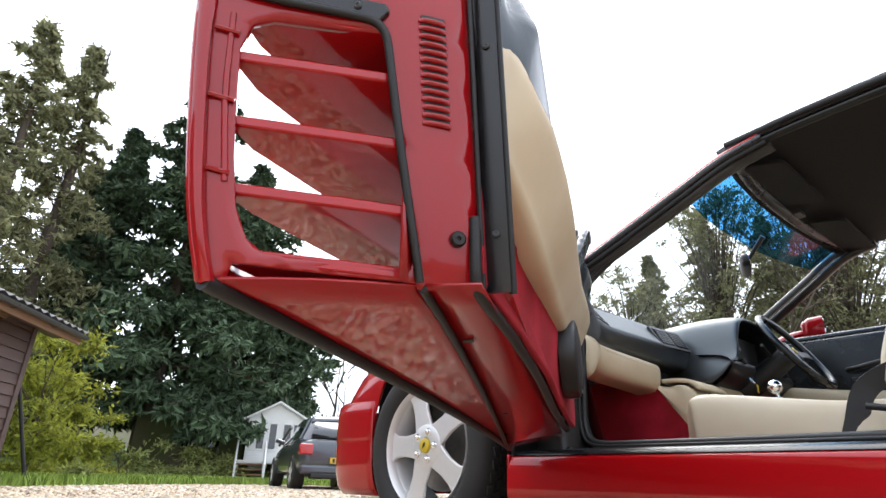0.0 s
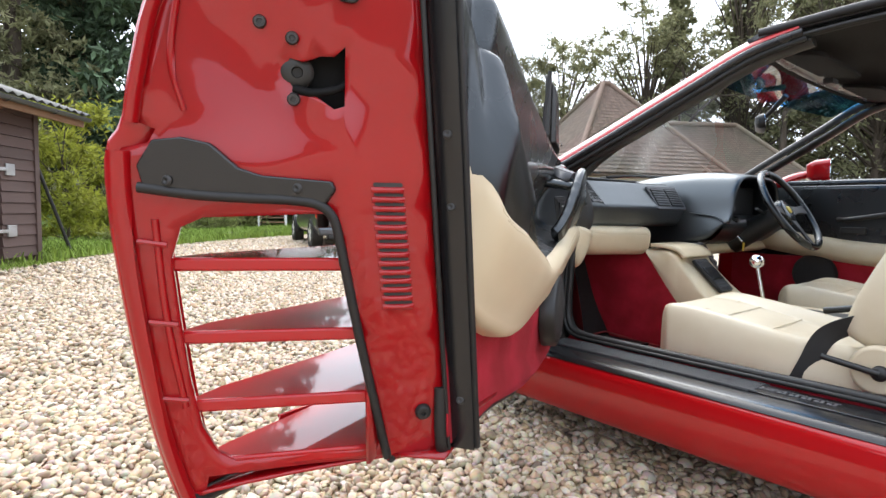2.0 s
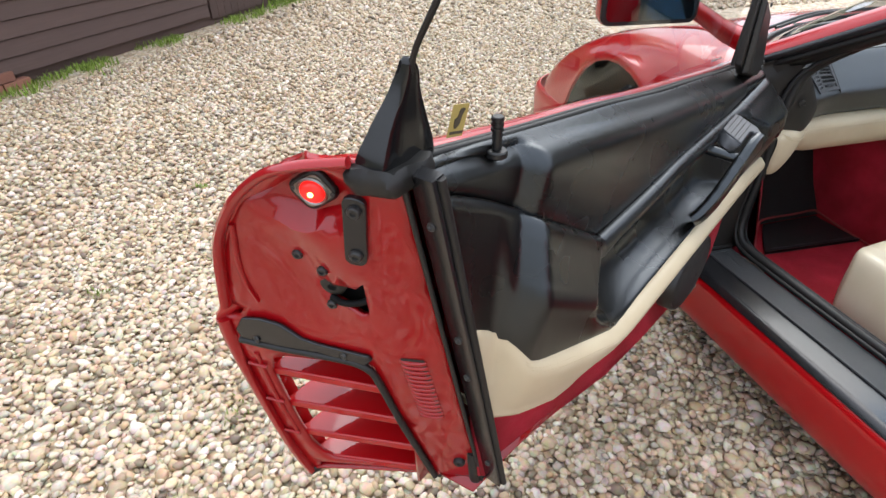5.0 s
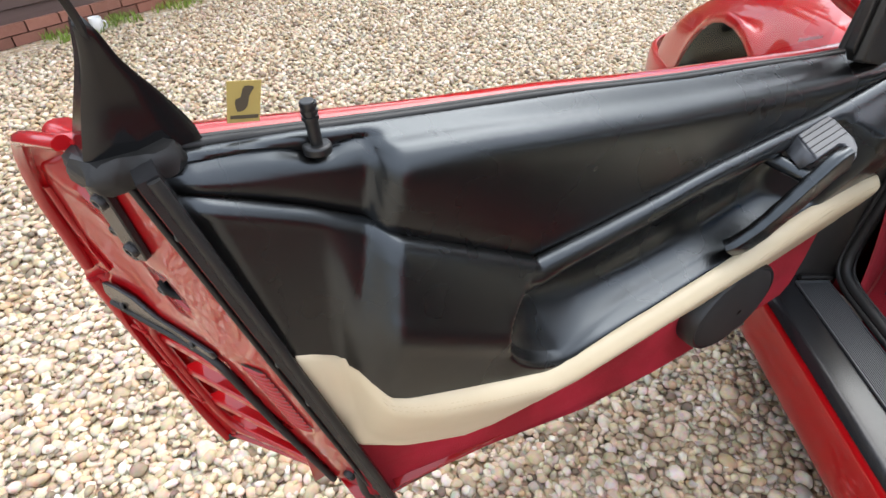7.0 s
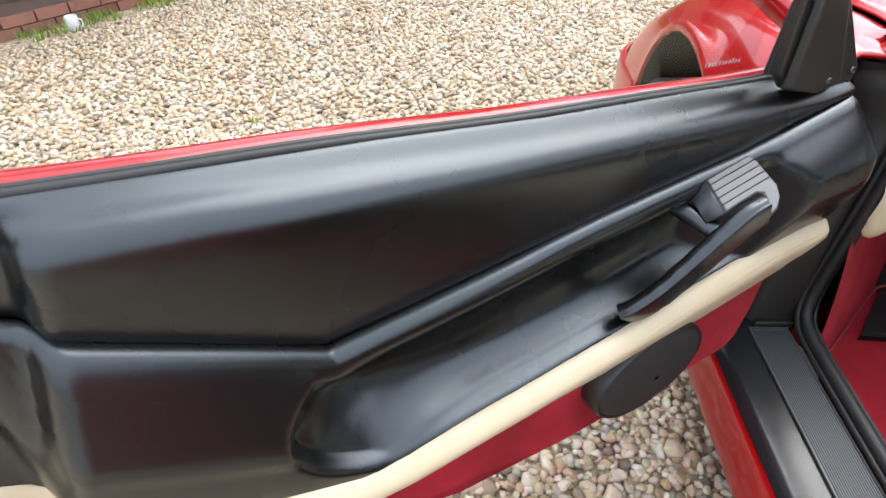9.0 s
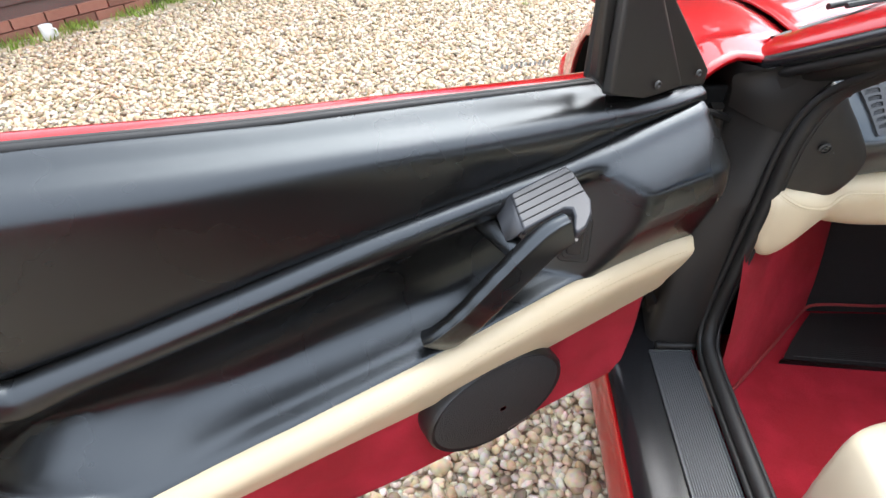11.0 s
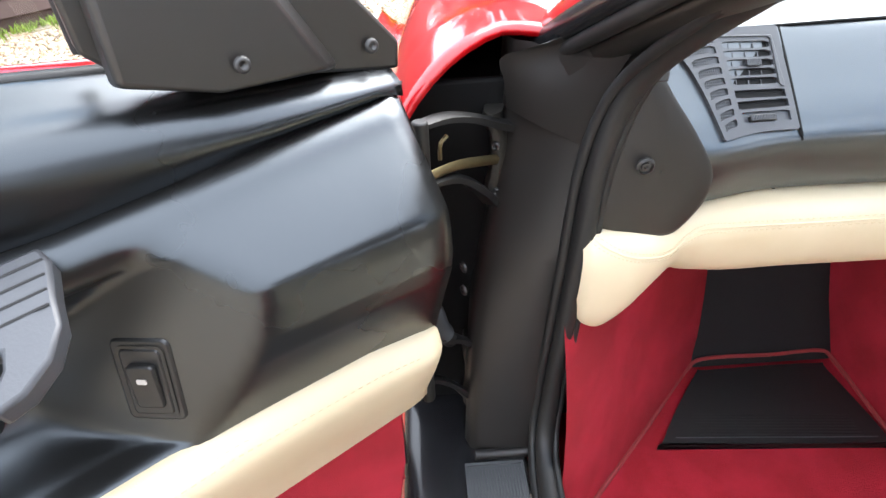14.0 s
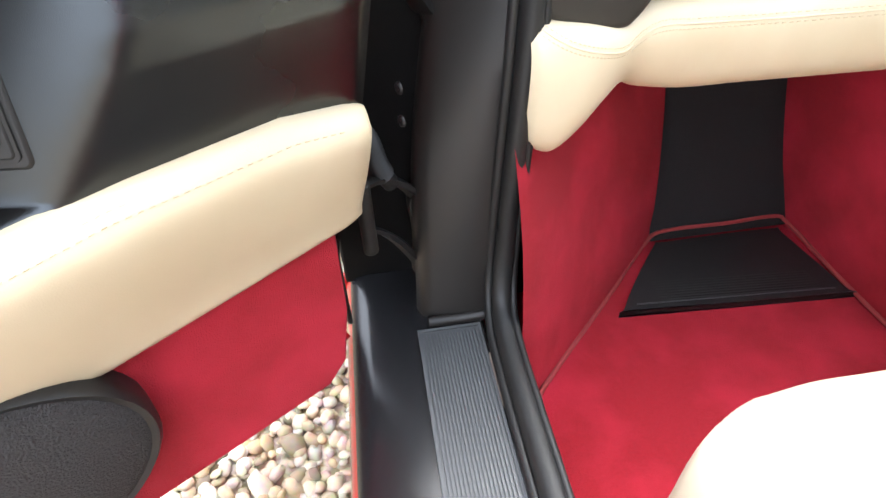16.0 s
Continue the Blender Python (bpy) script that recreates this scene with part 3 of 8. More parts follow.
for z in (0.661, 0.578, 0.496):
    strake(z, -0.004, 0.015, "strake")
strake(0.722, 0.004, 0.012, "strake", "upper plate of the air intake")
strake(0.422, 0.0, 0.016, "strake", "lower plate of the air intake")
rod("rubber_stop", V(1.10, 0.212, 0.716), V(1.10, 0.212, 0.690), 0.008, RUBBER, door, n=14, bev=0.002)

# black cover, rubber seal and bottom channel
COVER = [(0.2934, 0.7328), (0.2968, 0.7568), (0.281, 0.7826), (0.2561, 0.7863), (0.2326, 0.7811), (0.2103, 0.7569), (0.1901, 0.7499), (0.1254, 0.7453), (0.1226, 0.7363), (0.1333, 0.7208), (0.199, 0.7244)]
slab("gutter_cover", COVER, lambda w, z, d: J(w, z, 0.001 + d), 0.007, SATIN, door, "black moulded gutter cover", 0.002)
for w, z in ((0.272, 0.742), (0.158, 0.737)):
    screw("screw", J(w, z, 0.008), (0, 1, 0), 0.006, door)
seal = [(0.2987, 0.7351), (0.2441, 0.728), (0.1614, 0.7243), (0.1382, 0.7189), (0.1274, 0.705), (0.1236, 0.6794), (0.1148, 0.5772), (0.106, 0.4833), (0.098, 0.4044)]
tube("rubber_seal", [J(w, z, 0.006) for w, z in seal], 0.0055, RUBBER, door, n=8, smoothn=60)

# flat satin strip between the paint and the trim, with its rubber lip and screws
ZS = [1.045, 0.95, 0.85, 0.75, 0.65, 0.55, 0.46, 0.405]
tube("trim_strip", [J(0.014, z, 0.003) for z in ZS], 0.01, SATIN, door, "satin black edge strip", up=(1, 0, 0), smoothn=24,
     section=[(-0.003, -0.015), (0.014, -0.015), (0.014, 0.015), (0.0, 0.017), (-0.003, 0.014)])
tube("rubber_lip", [J(-0.002, z, 0.004) for z in ZS], 0.005, RUBBER, door, n=8, smoothn=24)
tube("rubber_lip", [J(0.031, z, 0.004) for z in ZS], 0.0032, RUBBER, door, n=8, smoothn=24)
for z in (0.985, 0.80, 0.72, 0.475):
    screw("screw", J(0.014, z, 0.006), (0, 1, 0.2), 0.0055, door)

# cooling louvres pressed into the shut face
bm = bmesh.new()
lip = []
for k in range(9):
    a = math.pi * k / 8
    lip.append([Vector((x, 0.0045 * math.sin(a) * (1 - (x / 0.0185) ** 4), -0.0035 + 0.0036 * math.cos(a))) for x in [i * 0.0185 / 5 for i in range(-5, 6)]])
loft(bm, lip)
LIP = bpy.data.meshes.new("louvre")
bm.to_mesh(LIP)
bm.free()
LIP.materials.append(REDIN)
LIP.shade_smooth()
bm = bmesh.new()
vv = [bm.verts.new((x, 0.0012, y)) for x, y in stadium(0.033, 0.0048, 4)]
bm.faces.new(vv)
SLOT = bpy.data.meshes.new("slot")
bm.to_mesh(SLOT)
bm.free()
SLOT.materials.append(GRIME)
SLOTR = Matrix.Rotation(math.atan(0.62), 4, "Z")
for i in range(14):
    z = 0.741 - 0.0104 * i
    w = 0.0755 - 0.001 * (0.741 - z) / 0.14
    lv = new("louvre", LIP)
    lv.parent = door
    lv.matrix_basis = Matrix.Translation(J(w, z, 0.001)) @ SLOTR
    sl = new("louvre_slot", SLOT)
    sl.parent = door
    sl.matrix_basis = Matrix.Translation(J(w, z + 0.0022, 0.0005)) @ SLOTR

# courtesy lamp
FACE_N = Vector((-0.55, 1.0, -0.20)).normalized()


def on_face(w, z, d=0.0):
    up = Vector((0, 0.22, 1)).normalized()
    n = FACE_N
    side = up.cross(n).normalized()
    up = n.cross(side)
    m = Matrix((side, up, n)).transposed().to_4x4()
    m.translation = J(w, z, 0) + n * d
    return m


def round_stack(name, m, prof, material, parent, label="", n=28):
    """A turned part: prof is radius and height along m's z."""
    bm = bmesh.new()
    rows = [[m @ Vector((r * math.cos(2 * math.pi * i / n), r * math.sin(2 * math.pi * i / n), h)) for i in range(n)] for r, h in prof]
    loft(bm, rows, True)
    bm.verts.ensure_lookup_table()
    k = len(prof)
    bm.faces.new([bm.verts[i] for i in range(n)])
    bm.faces.new([bm.verts[(k - 1) * n + i] for i in range(n)])
    return part(name, bm, material, parent, label, 50)


lm = on_face(0.132, 0.997, -0.033)
tilt = Matrix.Rotation(radians(28), 4, "Z")
slab("lamp_bezel", stadium(0.049, 0.043, 5, 0.012),
     lambda x, y, d: (lm @ tilt) @ Vector((x, y, d)), 0.009, PLAST, door, "black lamp bezel", 0.003)
slab("lamp_plate", stadium(0.039, 0.034, 5, 0.009), lambda x, y, d: (lm @ tilt) @ Vector((x, y, 0.0085 + d)), 0.0016, STEEL, door, "dull metal lamp plate", 0.0005)
round_stack("lamp_ring", lm, [(0.0175, 0.008), (0.0185, 0.011), (0.0165, 0.0125), (0.0145, 0.011), (0.0145, 0.008)], STEEL, door, "dull metal lamp ring")
lens = round_stack("lamp_lens", lm, [(0.0145, 0.009), (0.0138, 0.0125), (0.010, 0.0150), (0.005, 0.0163), (0.001, 0.0166)], LAMPRED, door, "lit red courtesy lamp lens")
round_stack("lamp_bulb", lm, [(0.0036, 0.0158), (0.0030, 0.0175), (0.001, 0.0178)], LAMPHOT, door, "glowing bulb", 12)
for s in (-1, 1):
    p = lm @ tilt @ Vector((0.0172 * s, -0.0145 * s, 0.009))
    screw("screw", p, FACE_N, 0.0034, door)
# striker plate with two bolts
sm = on_face(0.088, 0.968, -0.004)
lean = Matrix.Rotation(radians(-13), 4, "Z")
slab("striker_plate", stadium(0.0255, 0.096, 6, 0.010), lambda x, y, d: (sm @ lean) @ Vector((x, y, d)), 0.008, SATIN, door, "black striker cover plate", 0.0015)
for dz in (0.0315, -0.0315):
    round_stack("bolt", sm @ lean @ Matrix.Translation((0.001, dz, 0.008)), [(0.0078, 0), (0.0078, 0.003), (0.0062, 0.005), (0.0034, 0.005), (0.003, 0.003), (0.001, 0.003)], SCREWM, door)
for w, z in ((0.180, 0.902), (0.151, 0.887), (0.156, 0.828)):
    round_stack("bolt", on_face(w, z, dish(w, z) * 0.92), [(0.0068, 0), (0.0068, 0.003), (0.0054, 0.005), (0.003, 0.005), (0.0026, 0.003), (0.001, 0.003)], SCREWM, door)
round_stack("rubber_buffer", on_face(0.058, 0.463, 0.0), [(0.010, 0), (0.010, 0.005), (0.0075, 0.008), (0.003, 0.008), (0.0025, 0.005), (0.001, 0.005)], RUBBER, door)
# latch works inside the hole
# the box's near-black colour carries the shade inside the latch hole
bm = bmesh.new()
plate(bm, [(0.09, 0.80), (0.18, 0.80), (0.18, 0.90), (0.09, 0.90)], [], lambda w, z: J(w, z, -0.030))
part("latch_box", bm, DARK, door, "black latch box, coloured for the shade inside the hole")
round_stack("latch_cam", on_face(0.150, 0.855, -0.028), [(0.017, 0), (0.017, 0.012), (0.012, 0.016), (0.006, 0.016), (0.005, 0.010), (0.001, 0.010)], GRIME, door)
tube("latch_claw", [J(0.16, 0.8405, -0.012), J(0.1422, 0.8363, -0.008), J(0.1223, 0.8401, -0.012), J(0.1107, 0.8478, -0.018)], 0.0045, DARK, door, n=8, smoothn=12)

# ---- inner trim ----
def lerp_tab(tab, u):
    for (u1, a), (u0, b) in zip(tab, tab[1:]):
        if u1 >= u >= u0:
            return a + (b - a) * (u1 - u) / (u1 - u0)
    return tab[0][1] if u > tab[0][0] else tab[-1][1]


def tab3(tab, u, k):
    return lerp_tab([(t[0], t[k]) for t in tab], u)


def step(u, a, b):
    t = max(0.0, min(1.0, (u - a) / (b - a)))
    return t * t * (3 - 2 * t)


def hem(u, z):
    """Stretches the rear end of the trim to the slanted edge strip."""
    end = u_rear(0.0, z) + 0.001
    return u if u < 1.115 else 1.115 + (u - 1.115) * (end - 1.115) / 0.085


BELT = [(1.21, 1.040), (1.0, 1.009), (0.78, 0.981), (0.53, 0.942), (0.41, 0.929), (0.21, 0.903), (0.10, 0.890), (-0.03, 0.880)]
EDGEZ = [(1.21, 1.034), (1.09, 1.012), (1.03, 1.000), (0.925, 0.986), (0.807, 0.965), (0.657, 0.940), (0.53, 0.924), (0.36, 0.900), (0.24, 0.887), (0.10, 0.876), (0.012, 0.871), (-0.03, 0.867)]
SEAM = [(1.216, 1.026), (1.065, 0.935), (1.047, 0.922), (0.853, 0.801), (0.72, 0.808), (0.515, 0.824), (0.24, 0.834), (0.009, 0.861), (-0.03, 0.864)]


def inset(u, z=0.93):
    """The rear corner of the trim is set back behind a raked step."""
    return 0.030 * (0.5 + 0.5 * math.tanh((u - 1.038 - 0.20 * (1.0 - z)) / 0.006))


# upper padded rail: from the window slot over the rounded edge down to the seam
rows = []
ups = [1.20, 1.18, 1.16, 1.14, 1.125, 1.11, 1.10, 1.09, 1.08, 1.07, 1.064, 1.058, 1.052, 1.046, 1.04, 1.034, 1.028, 1.022, 1.01, 0.98, 0.92, 0.86, 0.76, 0.66, 0.56, 0.45, 0.35, 0.24, 0.16, 0.10, 0.05, 0.02, 0.004, -0.004]
for u in ups:
    zb, ze, zs = lerp_tab(BELT, u), lerp_tab(EDGEZ, u), lerp_tab(SEAM, u)
    dip = 0.010 * math.exp(-((u - 1.095) / 0.020) ** 2)
    h = max(ze - zs, 0.012)
    tip = 1 - step(u, -0.006, 0.03)
    prof = [(0.052, zb - 0.004), (0.047, zb + 0.001), (0.040, zb - 0.10 * (zb - ze)), (0.026, ze + 0.45 * (zb - ze) - dip), (0.010, ze + 0.06 * (zb - ze) + 0.001 - dip),
            (0.000, ze - min(0.007, 0.25 * h) - dip * 0.5), (-0.0035, ze - min(0.016, 0.45 * h)), (-0.004, ze - min(0.20 * h + 0.012, 0.62 * h)), (0.000, zs + 0.22 * h), (0.004, zs)]
    row = []
    for n_, (w, z) in enumerate(prof):
        k = inset(u, z) * (0.0 if n_ < 3 else 0.55 if n_ == 3 else 1.0)
        w = w + k * (1.0 if n_ < 8 else 0.9)
        row.append(V(hem(u, z), w + 0.006 * tip * (n_ > 2), z))
    rows.append(cr(row, 32))
solid(lofted("upper_trim", rows, VINYL, door, "black vinyl padded door top", thick=0, smooth=60), 0.004, 1)

# lower trim: a swelling body with a crease, a long scoop hollowed into it, and a flat rear panel
ATOP = [(1.20, 0.010, 0.806), (1.172, 0.012, 0.795), (1.125, 0.014, 0.772), (1.110, 0.010, 0.762), (1.102, -0.008, 0.752), (1.094, -0.020, 0.736), (1.082, -0.029, 0.714), (1.06, -0.034, 0.702), (1.02, -0.040, 0.690), (0.92, -0.050, 0.656), (0.84, -0.054, 0.626),
        (0.64, -0.050, 0.627), (0.44, -0.047, 0.636), (0.20, -0.050, 0.668), (0.08, -0.052, 0.672), (0.018, -0.050, 0.662), (-0.03, -0.040, 0.655)]
ABOT = [(1.20, 0.022, 0.64), (1.133, 0.012, 0.615), (1.057, -0.004, 0.568), (0.97, -0.016, 0.535), (0.90, -0.020, 0.522), (0.80, -0.020, 0.519), (0.60, -0.020, 0.520), (0.45, -0.020, 0.517),
        (0.25, -0.020, 0.520), (0.146, -0.020, 0.528), (0.034, -0.022, 0.540)]
CREASE = [(1.10, -0.040, 0.846), (1.067, -0.044, 0.826), (0.923, -0.048, 0.735), (0.86, -0.052, 0.712), (0.6, -0.06, 0.72), (0.155, -0.072, 0.768), (0.087, -0.078, 0.772), (0.03, -0.081, 0.774), (0.0, -0.072, 0.770), (-0.03, -0.05, 0.76)]
FS = [0.0, 0.03, 0.07, 0.12, 0.17, 0.23, 0.30, 0.37, 0.44, 0.50, 0.55, 0.60, 0.65, 0.70, 0.75, 0.80, 0.84, 0.88, 0.91, 0.94, 0.97, 1.0]
FS = FS[:5] + [a + (b - a) * k / 3 for a, b in zip(FS[4:], FS[5:]) for k in (1, 2, 3)]
# the rounded rear end of the scoop, drawn on the door's face
SCOOP_END = [(p[0], p[1]) for p in cr([(0.822, 0.845, 0), (0.850, 0.812, 0), (0.874, 0.795, 0), (0.902, 0.770, 0), (0.918, 0.746, 0), (0.921, 0.719, 0), (0.907, 0.688, 0), (0.880, 0.661, 0), (0.844, 0.641, 0), (0.800, 0.622, 0), (0.760, 0.595, 0), (0.700, 0.540, 0)], 60)]


def inside_scoop(u, z):
    """How far a point lies within the scoop's rear outline; minus outside."""
    best, sign = 9.0, 1.0
    for (u0, z0), (u1, z1) in zip(SCOOP_END, SCOOP_END[1:]):
        du, dz = u1 - u0, z1 - z0
        t = max(0.0, min(1.0, ((u - u0) * du + (z - z0) * dz) / (du * du + dz * dz + 1e-12)))
        d = math.hypot(u - u0 - du * t, z - z0 - dz * t)
        if d < best:
            best, sign = d, -1.0 if du * (z - z0) - dz * (u - u0) > 0 else 1.0
    return best * sign


def poly(points, f):
    for (f0, a0, b0), (f1, a1, b1) in zip(points, points[1:]):
        if f0 <= f <= f1:
            t = (f - f0) / (f1 - f0)
            return a0 + (a1 - a0) * t, b0 + (b1 - b0) * t
    return points[-1][1:]


def up_tab(tab, f):
    for (f0, a), (f1, b) in zip(tab, tab[1:]):
        if f0 <= f <= f1:
            return a + (b - a) * (f - f0) / (f1 - f0)
    return tab[-1][1]


def soft_max(a, b, e=0.003):
    return (a + b + math.sqrt((a - b) ** 2 + e * e)) / 2


def scoop_line(zs, zt, wt, H):
    return [(0, 0.003, zs), (0.03, -0.006, zs - 0.001), (0.07, -0.014, zs - 0.006), (0.12, -0.017, zs - 0.014), (0.17, -0.013, zs - 0.024), (0.30, 0.012, zs - 0.22 * H - 0.01), (0.44, 0.029, zs - 0.42 * H), (0.57, 0.037, zs - 0.59 * H),
            (0.70, 0.033, zs - 0.765 * H), (0.80, 0.019, zs - 0.880 * H), (0.88, -0.009, zs - 0.936 * H), (0.94, wt + 0.016, zs - 0.962 * H), (0.97, wt + 0.005, zt + 0.004), (1.0, wt + 0.010, zt - 0.006)]


def trim_at(u, f):
    """Where the lower trim lies across and up, at the share f from seam to armrest."""
    zs = lerp_tab(SEAM, u) - 0.003
    wt, zt = tab3(ATOP, u, 1), tab3(ATOP, u, 2)
    wc, zc = tab3(CREASE, u, 1), tab3(CREASE, u, 2)
    H = zs - zt
    w2, z = poly(scoop_line(zs, zt, wt, H), f)

    if f > 0.2:
        near = [poly(scoop_line(zs, zt, wt, H), f + e * min(1.0, (1 - f) / 0.0875)) for e in [0.0125 * k for k in range(-7, 8)]]
        w2, z = sum(n_[0] for n_ in near) / 15, sum(n_[1] for n_ in near) / 15
    nose = 1 - step(u, 0.14, 0.36)
    body = [(zs, 0.003), (zs - 0.001, -0.006), (zs - 0.006, -0.013 - 0.003 * nose), (zs - 0.016, -0.018 - 0.009 * nose), (zc + 0.022, wc + 0.0075), (zc + 0.010, wc + 0.0035), (zc, wc + 0.001), (zc - 0.012, wc), (zc - 0.03, wc + 0.0025), (zt, wt + 0.003), (zt - 0.02, wt + 0.014)]
    w1 = lerp_tab(body, z)
    if zc < z < zs - 0.016:
        w1 -= 0.004 * math.sin(math.pi * (z - zc) / (zs - 0.016 - zc)) * nose
    plane = -0.070 + 0.836 * (u - 0.155) + 0.2825 * (z - 0.768)
    cut = -soft_max(-plane, -w2, 0.010)
    cut = soft_max(w1, cut) if u < 0.62 else w2
    back = 1.0
    if u > 0.68:
        deep = inside_scoop(u, z)
        back = 0.30 * step(deep, -0.003, 0.008) + 0.70 * step(deep, 0.0, 0.075)
    w = w1 + (cut - w1) * back
    # the rear panel
    w3, z3 = poly([(0, 0.024, zs), (0.05, 0.014, zs - 0.004), (1.0, wt, zt)], f)
    us = 1.058 + 0.27 * (0.93 - min(z3, 0.93))
    r_ = step(u, us - 0.020, us + 0.008)
    w, z = w + (w3 - w) * r_, z + (z3 - z) * r_
    close = 1 - step(u, -0.012, 0.012)
    return w + (0.05 - w) * close * (0.55 if u > -0.01 else 1.0), z


ulist = [1.20, 1.18, 1.16, 1.14] + [1.13 - 0.006 * i for i in range(19)] + [1.0, 0.97, 0.945] + [0.932 - 0.004 * i for i in range(28)] + [0.82, 0.79, 0.74, 0.68, 0.62, 0.56, 0.50, 0.45, 0.41, 0.38, 0.355, 0.335] + [0.322 - 0.007 * i for i in range(27)] + [0.13, 0.11, 0.09, 0.07, 0.05, 0.035, 0.022, 0.010, 0.003, -0.003, -0.008, -0.012]
rows = []
for u in ulist:
    pts = [trim_at(u, f) for f in FS]
    rows.append(cr([V(hem(u, z), w, z) for w, z in pts], 96))
solid(lofted("lower_trim", rows, VINYL, door, "black vinyl lower door trim with moulded scoop", smooth=70), 0.004, 1).modifiers["solid"].use_even_offset = False
tube("seam_groove", [V(hem(u, lerp_tab(SEAM, u)), 0.004 + inset(u, lerp_tab(SEAM, u)) * 0.9, lerp_tab(SEAM, u) - 0.0015) for u in ulist if u > 0.0], 0.0022, RUBBER, door, n=6)

# cream armrest
rows = []
for u in [1.195, 1.17, 1.14, 1.12, 1.11, 1.104, 1.098, 1.09, 1.08, 1.065, 1.05, 1.02, 0.97, 0.92, 0.86, 0.80, 0.72, 0.64, 0.56, 0.48, 0.42, 0.36, 0.30, 0.24, 0.18, 0.12, 0.08, 0.05, 0.03, 0.020, 0.012]:
    wt, zt, wb, zb = tab3(ATOP, u, 1), tab3(ATOP, u, 2), tab3(ABOT, u, 1), tab3(ABOT, u, 2)
    front = step(u, 0.006, 0.028)
    fat = (0.005 + 0.010 * (1 - step(u, 1.0, 1.10))) * (0.2 + 0.8 * front)
    zt, zb = zt - 0.006 * (1 - front), zb + 0.006 * (1 - front)
    h = zt - zb
    q = [(wt + 0.018, zt - 0.004), (wt, zt + 0.001), (wt - fat * 0.75, zt - 0.007), (wt - fat * 1.05, zt - 0.16 * h), (wt + (wb - wt) * 0.42 - fat * 0.75, zt - 0.5 * h),
         (wb - fat * 0.45, zb + 0.14 * h), (wb - fat * 0.1, zb + 0.004), (wb + 0.010, zb - 0.002), (wb + 0.05, zb)]
    rows.append(cr([V(hem(u, z), w, z) for w, z in q], 24))
arm = solid(lofted("armrest", rows, BEIGE, door, "cream leather armrest and pocket edge", smooth=60), 0.004, 1)
bm = bmesh.new()
for off in (0.0045, 0.0100):
    path = []
    for i in range(300):
        u = 1.09 - i * (1.09 - 0.04) / 299
        wt, zt = tab3(ATOP, u, 1), tab3(ATOP, u, 2)
        fat = 0.005 + 0.010 * (1 - step(u, 1.0, 1.10))
        path.append(V(u, wt - fat * (0.60 if off < 0.007 else 0.93) - 0.0045, zt - off))
    for a, b in zip(path[::2], path[1::2]):
        cyl(bm, a, b, 0.0006, n=4)
part("stitching", bm, THREAD, door, "double row of cream stitching")
tube("stitch_crease", [V(1.088 - i * 0.035, tab3(ATOP, 1.088 - i * 0.035, 1) - (0.005 + 0.010 * (1 - step(1.088 - i * 0.035, 1.0, 1.10))) * 0.80, tab3(ATOP, 1.088 - i * 0.035, 2) - 0.0072) for i in range(30)], 0.0016, BEIGE, door, n=6, smoothn=120)

# red carpet lower card and its black edge
CARD = [(1.125, 0.655), (1.115, 0.50), (1.108, 0.43), (1.09, 0.410), (0.90, 0.400), (0.70, 0.372), (0.5, 0.350), (0.30, 0.338), (0.19, 0.337), (0.075, 0.337), (0.05, 0.36), (0.036, 0.43), (0.03, 0.60),
        (0.25, 0.60), (0.46, 0.56), (0.76, 0.55), (0.95, 0.59), (1.08, 0.63)]
slab("carpet_card", CARD, lambda u, z, d: V(u, -0.010 + 0.038 * step(u, 0.62, 1.10) + d, z), 0.014, CARPET, door, "red carpeted lower door card", 0.003)
tube("card_edge", [V(u, 0.012 + 0.026 * step(u, 0.62, 1.10), z - 0.006) for u, z in CARD[1:13]], 0.008, RUBBER, door, n=8, smoothn=60)
# door bottom and front closing panels
bm = bmesh.new()
loft(bm, [[V(0.03 + 1.04 * k / 10, w, lerp_tab([(1.2, 0.46), (1.06, 0.44), (0.7, 0.385), (0.3, 0.36), (-0.05, 0.365)], 0.03 + 1.04 * k / 10) + (0 if w < 0.2 else -0.01)) for k in range(11)] for w in (0.012, 0.06, 0.12)])
solid(part("inner_frame", bm, REDIN, door, "red painted inner door frame"), 0.004, 0)
bm = bmesh.new()
loft(bm, [[V(0.016, w, z) for z in (0.36, 0.45, 0.6, 0.75, 0.86)] for w in (0.03, 0.07, 0.115)])
solid(part("front_frame", bm, GRIME, door, "dark front edge of the door"), 0.004, 0)
# closed underside: outer flap below the intake, inner panel under the frame
def under(t):
    """The cross line of the underside at the share t from rear to front."""
    o = rows_skin_bottom(t)
    inner = V(1.122 + (0.045 - 1.122) * t, 0.028 - 0.004 * t, lerp_tab([(1.12, 0.402), (0.9, 0.390), (0.5, 0.350), (0.05, 0.315)], 1.122 + (0.045 - 1.122) * t))
    m_ = V(u_rear(0.097, 0.40) + (0.05 - u_rear(0.097, 0.40)) * t, 0.097 + 0.086 * t ** 1.35, 0.402 - 0.119 * t)
    return o, m_, inner


def rows_skin_bottom(t):
    w0, z0 = FRONT[-1]
    w1, z1 = REAR[-1]
    e = (1 - t) ** 1.7
    return V(u_rear(w1, z1) + 0.002 + (0.012 - u_rear(w1, z1)) * t, w0 + (w1 - w0) * e - 0.003, z0 + (z1 - z0) * (1 - t) + 0.002)


